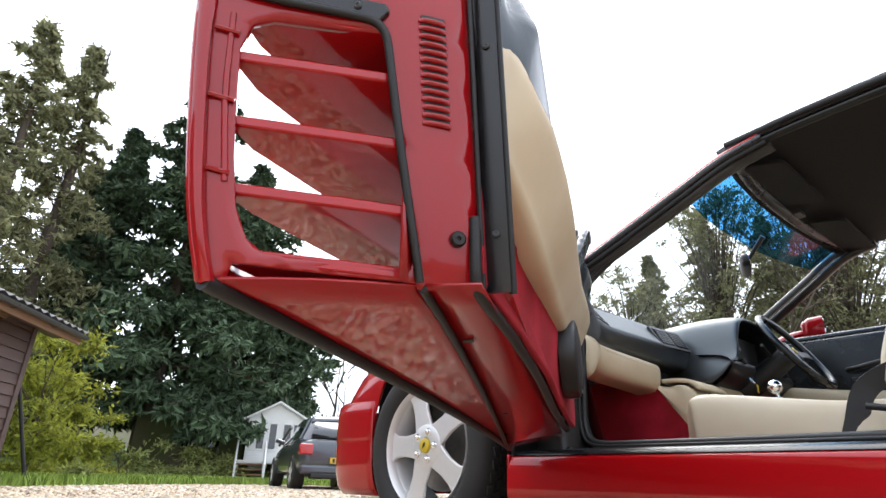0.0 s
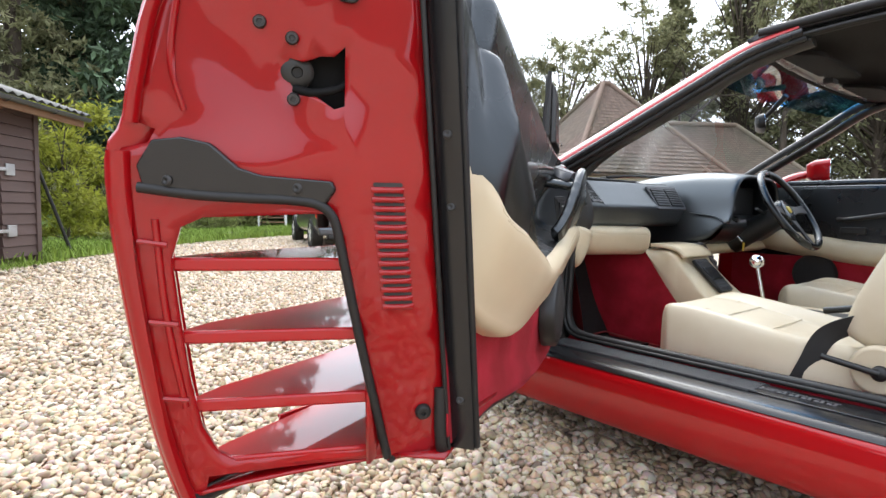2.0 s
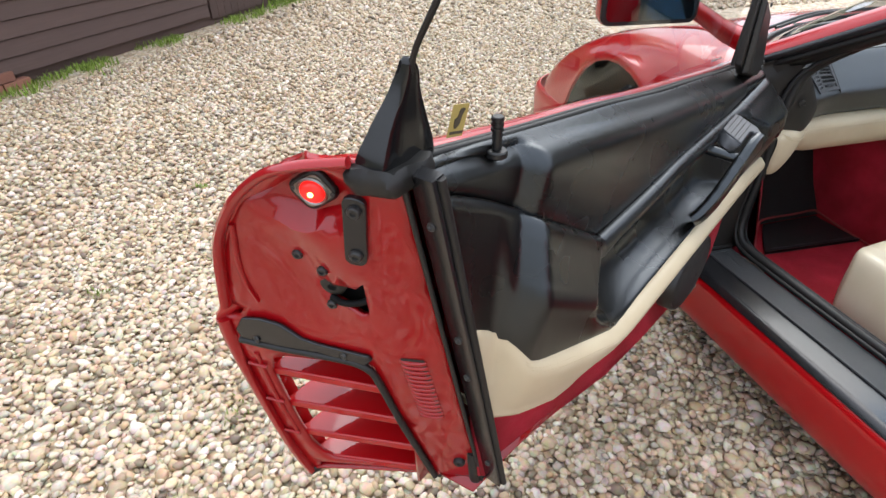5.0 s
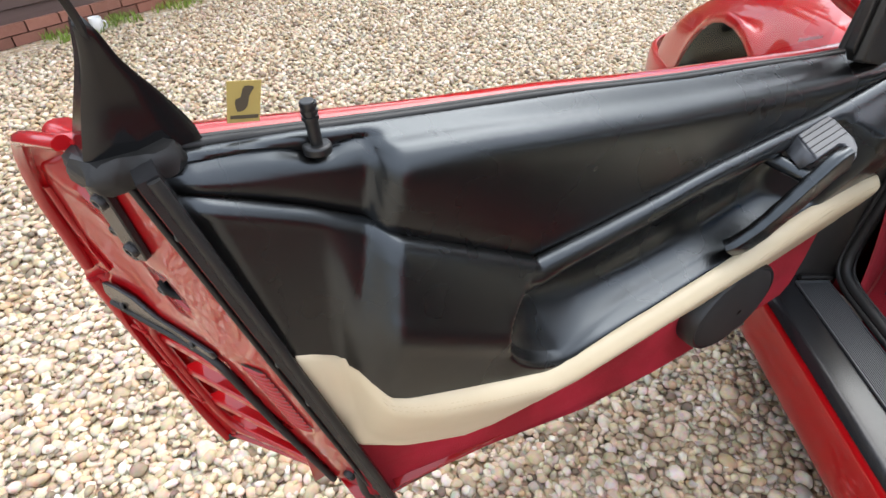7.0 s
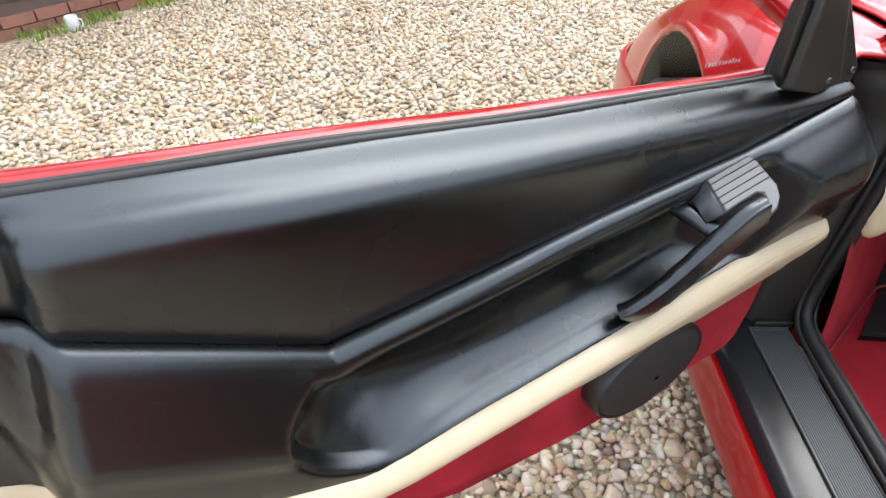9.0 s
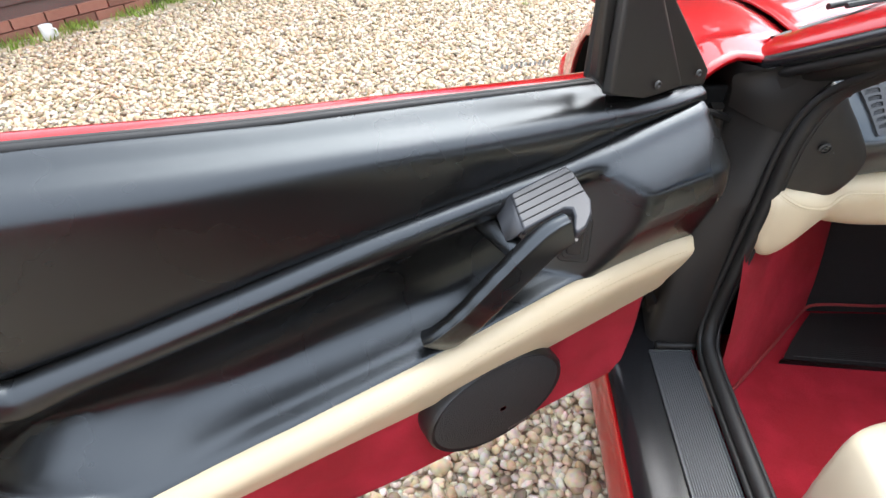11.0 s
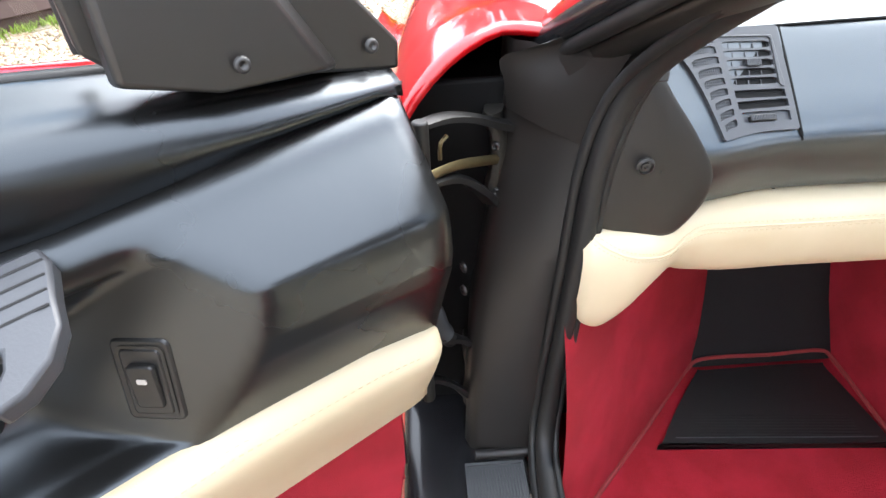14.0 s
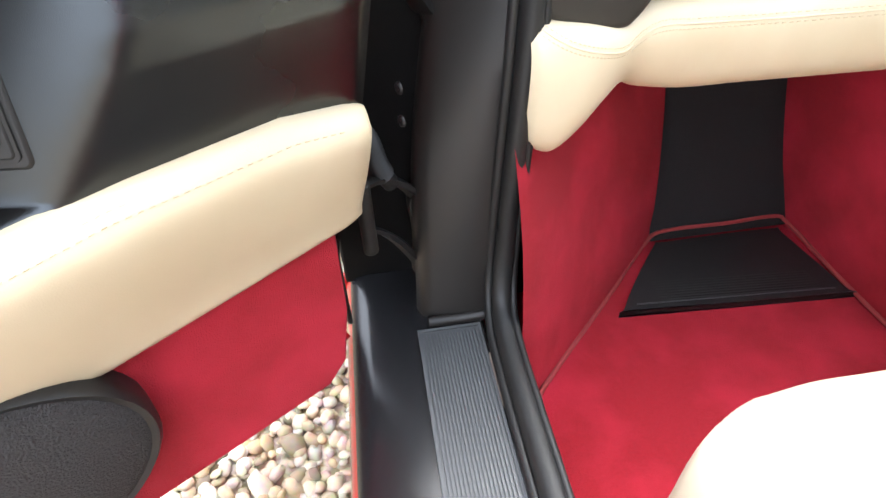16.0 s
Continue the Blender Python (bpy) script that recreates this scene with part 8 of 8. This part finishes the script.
for z in (0.38, 1.05):
    block("strap_hinge", (0.46, -0.034, z), (1.25, -0.022, z + 0.035), GALV, shed, "galvanised strap hinge", b=0.003)
    block("hinge_plate", (0.42, -0.036, z - 0.045), (0.56, -0.020, z + 0.08), GALV, shed, "", b=0.003)
block("corner_board", (-0.03, -0.03, 0.0), (0.05, 0.05, 1.80), CLAD, shed, b=0.003)
block("door_lintel", (0.6, -0.05, 1.70), (1.8, -0.02, 1.78), FASCIA, shed, b=0.004)
bm = bmesh.new()
rows = []
for j, (y, z) in enumerate(((-0.36, 1.80), (0.4, 2.05), (1.6, 2.45), (3.4, 2.05))):
    rows.append([Vector((-0.55 + 9.6 * i / 240, y, z + 0.018 * math.sin(i * math.pi / 2) + 0.02)) for i in range(241)])
loft(bm, rows)
solid(part("corrugated_roof", bm, CORR, shed, "grey corrugated roof sheets", 80), 0.008, 1)
block("fascia", (-0.50, -0.30, 1.665), (9.0, -0.275, 1.755), FASCIA, shed, "weathered brown fascia board", b=0.003)
block("soffit", (-0.5, -0.28, 1.74), (9.0, 0.05, 1.76), CLAD, shed, "", b=0)
bm = bmesh.new()
sweep(bm, [(-0.52, -0.345, 1.775), (9.0, -0.345, 1.775)], [(0.045 * math.cos(radians(a)), 0.045 * math.sin(radians(a))) for a in range(180, 361, 20)] + [(0.038 * math.cos(radians(a)), 0.038 * math.sin(radians(a))) for a in range(360, 179, -20)], (0, 0, 1))
part("gutter", bm, PLASTG, shed, "dark grey plastic gutter")
for x in (0.2, 1.0, 1.8, 2.6):
    tube("gutter_bracket", [(x, -0.30, 1.73), (x, -0.345, 1.722), (x, -0.392, 1.76)], 0.006, PLASTG, shed, n=6, smoothn=6)
rod("raking_pole", SHM.inverted() @ Vector((-1.57, 7.60, 1.20)), SHM.inverted() @ Vector((-1.19, 7.68, -0.02)), 0.022, RUBBER, shed, "black raking drain pole", n=12)
for course in range(2):
    for k in range(24):
        x = 3.9 + 0.225 * k + (0.11 if course else 0)
        bm = bmesh.new()
        cuboid(bm, (x, -0.045, 0.0 + 0.072 * course), (x + 0.213, 0.06, 0.064 + 0.072 * course))
        part("brick", bm, BRICK, shed)

# mug left at the foot of the shed
mug = empty("mug", "white ceramic mug standing by the shed wall", "mug", Matrix.Translation((-4.15, 2.98, 0.0)))
bm = bmesh.new()
prof = [(0.001, 0.006), (0.036, 0.004), (0.040, 0.008), (0.042, 0.05), (0.043, 0.098), (0.041, 0.101), (0.039, 0.098), (0.038, 0.05), (0.036, 0.012), (0.001, 0.010)]
loft(bm, [[Vector((rr_ * math.cos(2 * math.pi * i / 28), rr_ * math.sin(2 * math.pi * i / 28), h)) for i in range(28)] for rr_, h in prof], True)
part("cup", bm, CERAMIC, mug, "", 50)
tube("handle", [(0.042, 0, 0.078), (0.066, 0, 0.076), (0.070, 0, 0.05), (0.060, 0, 0.030), (0.041, 0, 0.026)], 0.005, CERAMIC, mug, n=8, smoothn=18)

# ---- house ----
HC = Vector((14.4, 11.1, 0.0))
HM = Matrix.Translation(HC) @ Matrix.Rotation(radians(-27), 4, "Z")
house = empty("bungalow", "cream-rendered bungalow with a brown tiled hip roof", "house", HM)
# local: x runs along the front to the right, y to the back
EV, RG = 2.0, 4.9
block("wall", (0.0, 0.0, 0.0), (9.2, 0.3, EV), RENDERW, house, "cream rendered front wall", b=0)
block("wall", (0.0, 0.3, 0.0), (0.3, 8.0, EV), RENDERW, house, "", b=0)
block("wall", (8.9, 0.3, 0.0), (9.2, 5.5, EV), RENDERW, house, "", b=0)
for k in range(7):
    block("quoin", (-0.03, -0.03, 0.28 * k), (0.34 if k % 2 else 0.22, 0.0, 0.28 * k + 0.26), WHITE, house, b=0.01)
for k, (x0, x1, y0, y1, r1, r2) in enumerate(((-0.5, 5.9, -0.5, 7.5, (2.5, 3.2, 6.0), (2.9, 3.4, 6.0)), (5.0, 9.6, -0.46, 5.9, (4.0, 2.6, 4.35), (8.5, 2.6, 4.45)))):
    block("soffit", (x0 + 0.05, y0 + 0.05, EV - 0.02 + 0.01 * k), (x1 - 0.05, y1 - 0.05, EV + 0.08 + 0.01 * k), TILE, house, "brown eaves board", b=0.02)
    A, B, C, D_ = (Vector((x0, y0, EV + 0.08)), Vector((x1, y0, EV + 0.08)), Vector((x1, y1, EV + 0.08)), Vector((x0, y1, EV + 0.08)))
    R1, R2 = Vector(r1), Vector(r2)
    verts, faces = [], []

    def slope(a, b, c, d, nrow, ncol):
        """Overlapping courses of tiles on one face of the roof."""
        nrm = (b - a).cross(d - a).normalized()
        for i in range(nrow):
            for j in range(ncol):
                t0, t1 = i / nrow, min((i + 1.25) / nrow, 1)
                s0, s1 = (j + 0.5 * (i % 2)) / ncol, min((j + 0.94 + 0.5 * (i % 2)) / ncol, 1)
                n0 = len(verts)
                for (q, t), up_ in zip(((s0, t0), (s1, t0), (s1, t1), (s0, t1)), (0.045, 0.045, 0.0, 0.0)):
                    verts.append((a.lerp(b, q)).lerp(d.lerp(c, q), t) + nrm * up_)
                faces.append((n0, n0 + 1, n0 + 2, n0 + 3))

    slope(A, B, R2, R1, 26, 34)
    slope(D_, A, R1, R1, 26, 36)
    slope(B, C, R2, R2, 20, 28)
    tagged(raw("tile_course", verts, faces, TILE, house, "", 0), kind="stuff")
    bm = bmesh.new()
    vs = [bm.verts.new(p) for p in (A, B, C, D_, R1, R2)]
    for q in ((0, 1, 5, 4), (1, 2, 5), (2, 3, 4, 5), (3, 0, 4)):
        bm.faces.new([vs[i] for i in q])
    part("roof", bm, TILE, house, "brown tiled roof")
    for a, b in ((A, R1), (B, R2), (R1, R2), (D_, R1)):
        tube("ridge_cap", [a + Vector((0, 0, 0.04)), b + Vector((0, 0, 0.06))], 0.11, TILE, house, n=8)


def house_window(x, w, side=False):
    lo, hi = 0.85, 1.75
    m = Matrix.Identity(4) if not side else Matrix.Translation((0, 0, 0)) @ Matrix.Rotation(radians(-90), 4, "Z") @ Matrix.Diagonal((-1, 1, 1, 1))
    win = block("window", (x, -0.012, lo), (x + w, 0.02, hi), DARKGLASS, house, "white-framed casement window", b=0, m=m)
    for xa in (x - 0.03, x + w * 0.5 - 0.025, x + w - 0.03):
        block("frame", (xa, -0.05, lo), (xa + 0.06, 0.0, hi), WHITE, win, b=0.006, m=m)
    for za in (lo - 0.03, (lo + hi) / 2 + 0.12, hi - 0.03):
        block("frame", (x - 0.03, -0.048, za), (x + w + 0.03, 0.0, za + 0.055), WHITE, win, b=0.006, m=m)
    block("sill", (x - 0.08, -0.10, lo - 0.08), (x + w + 0.08, 0.0, lo - 0.03), WHITE, win, b=0.01, m=m)


for x, w in ((0.75, 0.75), (3.4, 0.95), (7.0, 1.1)):
    house_window(x, w)
house_window(1.2, 0.9, True)
house_window(4.2, 0.9, True)
rod("downpipe", (5.4, -0.06, 0.0), (5.4, -0.06, EV), 0.04, RUBBER, house, "black downpipe")
for i, (x, y, h, s) in enumerate(((12.9, 9.0, 1.0, 0.8), (14.2, 9.1, 1.15, 0.9), (15.8, 8.2, 1.1, 0.8), (17.6, 7.4, 1.2, 0.9), (19.4, 6.5, 1.0, 0.8), (11.5, 10.2, 0.8, 0.6), (21.2, 5.6, 1.2, 0.9))):
    broadleaf("shrub", (x, y, -0.03), h, s, 3200, SHRUB, "rounded variegated shrub by the house wall", 130 + i, 0.10, 0.05, "shrub", 0.02)

# ---- white cabin with steps ----
CM = Matrix.Translation((5.15, 16.6, 0.62)) @ Matrix.Rotation(radians(-22), 4, "Z")
cabin = empty("cabin", "small white timber cabin on stilts with steps", "cabin", CM)
block("wall", (0, 0, 0), (1.75, 1.6, 1.25), WHITE, cabin, "white boarded front", b=0)
for k in range(9):
    block("board", (0.0, -0.012, 0.02 + 0.136 * k), (1.75, 0.0, 0.02 + 0.136 * k + 0.128), WHITE, cabin, b=0.003)
slab("gable", [(0, 1.25), (1.75, 1.25), (0.875, 1.72)], lambda x, z, d: Vector((x, d, z)), 1.6, WHITE, cabin)
for s in (-1, 1):
    slab("roof", [(0.875, 1.80), (0.875 + s * 1.05, 1.22), (0.875 + s * 1.05, 1.16), (0.875, 1.73)], lambda x, z, d: Vector((x, d - 0.15, z)), 1.9, WHITE, cabin, "white edged cabin roof", 0.004)
for x, w, z0 in ((0.30, 0.20, 0.35), (0.66, 0.20, 0.35), (1.08, 0.22, 0.55), (1.38, 0.22, 0.55)):
    wn = block("window", (x, -0.022, z0), (x + w, -0.006, 1.12), DARKGLASS, cabin, "dark pane", b=0.0)
    for za in (z0 - 0.03, 1.10):
        block("frame", (x - 0.03, -0.035, za), (x + w + 0.03, -0.01, za + 0.035), WHITE, wn, b=0.003)
block("deck", (-0.25, -0.95, -0.08), (2.9, 0.0, 0.0), WHITE, cabin, "white deck", b=0.004)
for x in (-0.2, 1.2, 2.8):
    block("stilt", (x, -0.9, -0.75), (x + 0.07, -0.83, -0.08), WHITE, cabin, b=0)
for x in (1.3, 1.9, 2.8):
    block("post", (x, -0.94, 0.0), (x + 0.05, -0.89, 0.62), WHITE, cabin, b=0.003)
for sx_ in (-0.22, 0.55):
    tube("stair_string", [(sx_, -0.95, -0.02), (sx_, -2.0, -0.72)], 0.03, WHITE, cabin, n=6, ry=0.07)
    tube("handrail", [(sx_, -0.95, 0.55), (sx_, -2.0, -0.15)], 0.028, WHITE, cabin, n=8)
    for t in (0.0, 0.5, 1.0):
        block("post", (sx_ - 0.025, -0.975 - 1.03 * t, -0.06 - 0.7 * t), (sx_ + 0.025, -0.925 - 1.03 * t, 0.56 - 0.7 * t), WHITE, cabin, b=0.003)
for k in range(5):
    block("tread", (-0.2, -1.15 - 0.2 * k, -0.14 - 0.135 * k), (0.53, -0.97 - 0.2 * k, -0.10 - 0.135 * k), FASCIA, cabin, b=0.003)
annex = empty("annex", "grey-green low building beside the white cabin", "building", CM)
block("wall", (-3.2, 0.4, -0.6), (-0.05, 2.4, 1.25), SOIL, annex, "dull green wall", b=0.01)
for x in (-1.9, -1.2):
    block("window", (x, 0.37, 0.35), (x + 0.42, 0.41, 1.0), DARKGLASS, annex, b=0.0)
# low log edging, fence on the bank
log = tube("log", [(0.6, 10.6, 0.06), (1.8, 11.0, 0.08), (3.2, 11.6, 0.07)], 0.06, BARK, None, n=8, smoothn=14)
tagged(log, "fallen dark log lying on the lawn", "log")
fence = empty("fence", "weathered timber fence along the top of the bank", "fence")
for k in range(26):
    x, y = 3.0 + 0.62 * k, 25.6 - 0.18 * k
    z = gz(x, y)
    block("panel", (x, y, z), (x + 0.60, y + 0.04, z + 1.15), BARK, fence, b=0.006)


# ---- parked cars ----
def saloon(m, paint, label, L, W, H, tall, wheel_r):
    """A parked car seen from behind: shaped body, glass, lamps, wheels, plate. Local x across, y forward from the rear bumper."""
    c = empty("parked_car", label, "car", m)
    st = [(0.0, 0.52, 0.86, 0.40, 0.90), (0.05, 0.30, 0.95, 0.36, 0.96), (0.35, 0.26, 1.0, 0.34, 1.0), (0.9, 0.24, 1.0, 0.32, 1.0), (L * 0.5, 0.24, 0.97, 0.32, 1.0), (L * 0.72, 0.24, 0.92, 0.32, 0.99), (L * 0.9, 0.26, 0.80, 0.34, 0.95), (L * 0.98, 0.32, 0.68, 0.38, 0.86), (L, 0.40, 0.62, 0.44, 0.76)]
    rows = []
    for y, zb, zt, zs, wf in st:
        hw = W / 2 * wf
        zt = zt * tall
        ring = [(0, zb), (-hw * 0.85, zb), (-hw * 0.98, zs + 0.04), (-hw, (zs + zt) / 2), (-hw * 0.97, zt - 0.08), (-hw * 0.90, zt), (0, zt + 0.01), (hw * 0.90, zt), (hw * 0.97, zt - 0.08), (hw, (zs + zt) / 2), (hw * 0.98, zs + 0.04), (hw * 0.85, zb)]
        rows.append([Vector((x, y, z)) for x, z in ring])
    bm = bmesh.new()
    loft(bm, rows, True, True)
    subsurf(part("body", bm, paint, c, "", 70), 1)
    zt = 0.95 * tall
    g = [(0.10, zt, 0.84), (0.34, H - 0.10, 0.72), (0.55, H, 0.68), (L * 0.35, H + 0.02, 0.69), (L * 0.52, H - 0.05, 0.68), (L * 0.70, zt - 0.02, 0.80)]
    rows = []
    for y, z, f in g:
        zz = zt - 0.03
        rows.append([Vector((-W / 2 * 0.90, y, zz)), Vector((-W / 2 * (f + 0.10) * 0.98, y, (zz + z) / 2)), Vector((-W / 2 * f, y, z - 0.03)), Vector((-W / 2 * f * 0.85, y, z)), Vector((0, y, z + 0.02)), Vector((W / 2 * f * 0.85, y, z)), Vector((W / 2 * f, y, z - 0.03)), Vector((W / 2 * (f + 0.10) * 0.98, y, (zz + z) / 2)), Vector((W / 2 * 0.90, y, zz))])
    bm = bmesh.new()
    loft(bm, rows)
    part("cabin_glass", bm, DARKGLASS, c, "dark side glass", 50)
    bm = bmesh.new()
    loft(bm, [[r_[k] + Vector((0, 0, 0.006)) for k in (2, 3, 4, 5, 6)] for r_ in rows[1:5]])
    solid(part("roof", bm, paint, c, "", 50), 0.02, 0)
    q = [Vector((-W * 0.37, 0.085, zt + 0.02)), Vector((W * 0.37, 0.085, zt + 0.02)), Vector((W * 0.31, 0.315, H - 0.12)), Vector((-W * 0.31, 0.315, H - 0.12))]
    bm = bmesh.new()
    bm.faces.new([bm.verts.new(p + Vector((0, -0.012, 0.006))) for p in q])
    solid(part("rear_window", bm, DARKGLASS, c, "rear window reflecting the sky"), 0.004, 0)
    for s in (-1, 1):
        for y in (0.62, L * 0.80):
            tube("pillar", [(s * W / 2 * 0.90, y if y > 1 else 0.45, zt), (s * W / 2 * 0.70, (y - 0.5) if y > 1 else 0.55, H - 0.04)], 0.035, paint, c, n=8)
        block("tail_lamp", (s * W / 2 * 0.98 - (0.26 if s > 0 else 0), -0.02, zt - 0.30), (s * W / 2 * 0.98 + (0.26 if s < 0 else 0), 0.16, zt - 0.10), TAIL, c, "red tail lamp", b=0.025, segments=3)
        tube("door_mirror", [(s * W / 2 * 0.92, L * 0.60, zt + 0.02), (s * (W / 2 * 0.92 + 0.18), L * 0.60 - 0.02, zt + 0.07)], 0.06, paint, c, n=10, ry=0.05)
        for y in (0.72, L - 0.78):
            wm = Matrix.Translation((s * (W / 2 - 0.11), y, wheel_r)) @ Matrix.Rotation(radians(90 * s), 4, "Y")
            wh = round_stack("wheel", wm, [(wheel_r * 0.7, -0.1), (wheel_r * 0.96, -0.1), (wheel_r, -0.07), (wheel_r, 0.07), (wheel_r * 0.95, 0.115), (wheel_r * 0.68, 0.115), (wheel_r * 0.66, 0.08)], TYRE, c, "black tyre", 28)
            for k in range(5):
                mk = wm @ Matrix.Rotation(radians(72 * k), 4, "Z")
                slab("spoke", [(0.02, -0.03), (wheel_r * 0.66, -0.05), (wheel_r * 0.66, 0.05), (0.02, 0.03)], lambda x, y_, d, mk=mk: mk @ Vector((x, y_, 0.09 + d)), 0.02, ALLOY, wh, "", 0.004)
            round_stack("arch", wm, [(wheel_r * 1.12, -0.12), (wheel_r * 1.12, 0.104), (wheel_r * 1.02, 0.106)], GRIME, c, "", 28)
    block("number_plate", (-0.26, -0.035, 0.50), (0.26, -0.015, 0.61), PLATE, c, "yellow number plate with plain bars", b=0.004)
    for k in range(6):
        block("plate_bar", (-0.21 + 0.072 * k, -0.038, 0.52), (-0.165 + 0.072 * k, -0.0345, 0.59), PLAST, c, b=0)
    block("bumper", (-W / 2 * 0.92, -0.02, 0.30), (W / 2 * 0.92, 0.2, 0.47), paint, c, "", b=0.05, segments=3)
    block("diffuser", (-W / 2 * 0.7, -0.015, 0.22), (W / 2 * 0.7, 0.2, 0.33), PLAST, c, "black lower bumper", b=0.03)
    round_stack("badge", Matrix.Translation((0, 0.01, zt - 0.16)) @ Matrix.Rotation(radians(90), 4, "X"), [(0.04, -0.01), (0.04, 0.012), (0.001, 0.014)], GALV, c, "plain round badge", 20)
    return c


PK = 0.80
saloon(Matrix.Translation((2.78, 7.05, 0.0)) @ Matrix.Rotation(radians(-18), 4, "Z") @ Matrix.Diagonal((PK, PK, PK, 1)), GREYCAR, "slate grey hatchback parked on the gravel", 4.3, 1.75, 1.40, 1.0, 0.32)
saloon(Matrix.Translation((4.75, 8.1, 0.0)) @ Matrix.Rotation(radians(-20), 4, "Z") @ Matrix.Diagonal((PK, PK, PK, 1)), BLUECAR, "tall dark blue estate car parked on the gravel", 4.5, 1.80, 1.72, 1.08, 0.36)
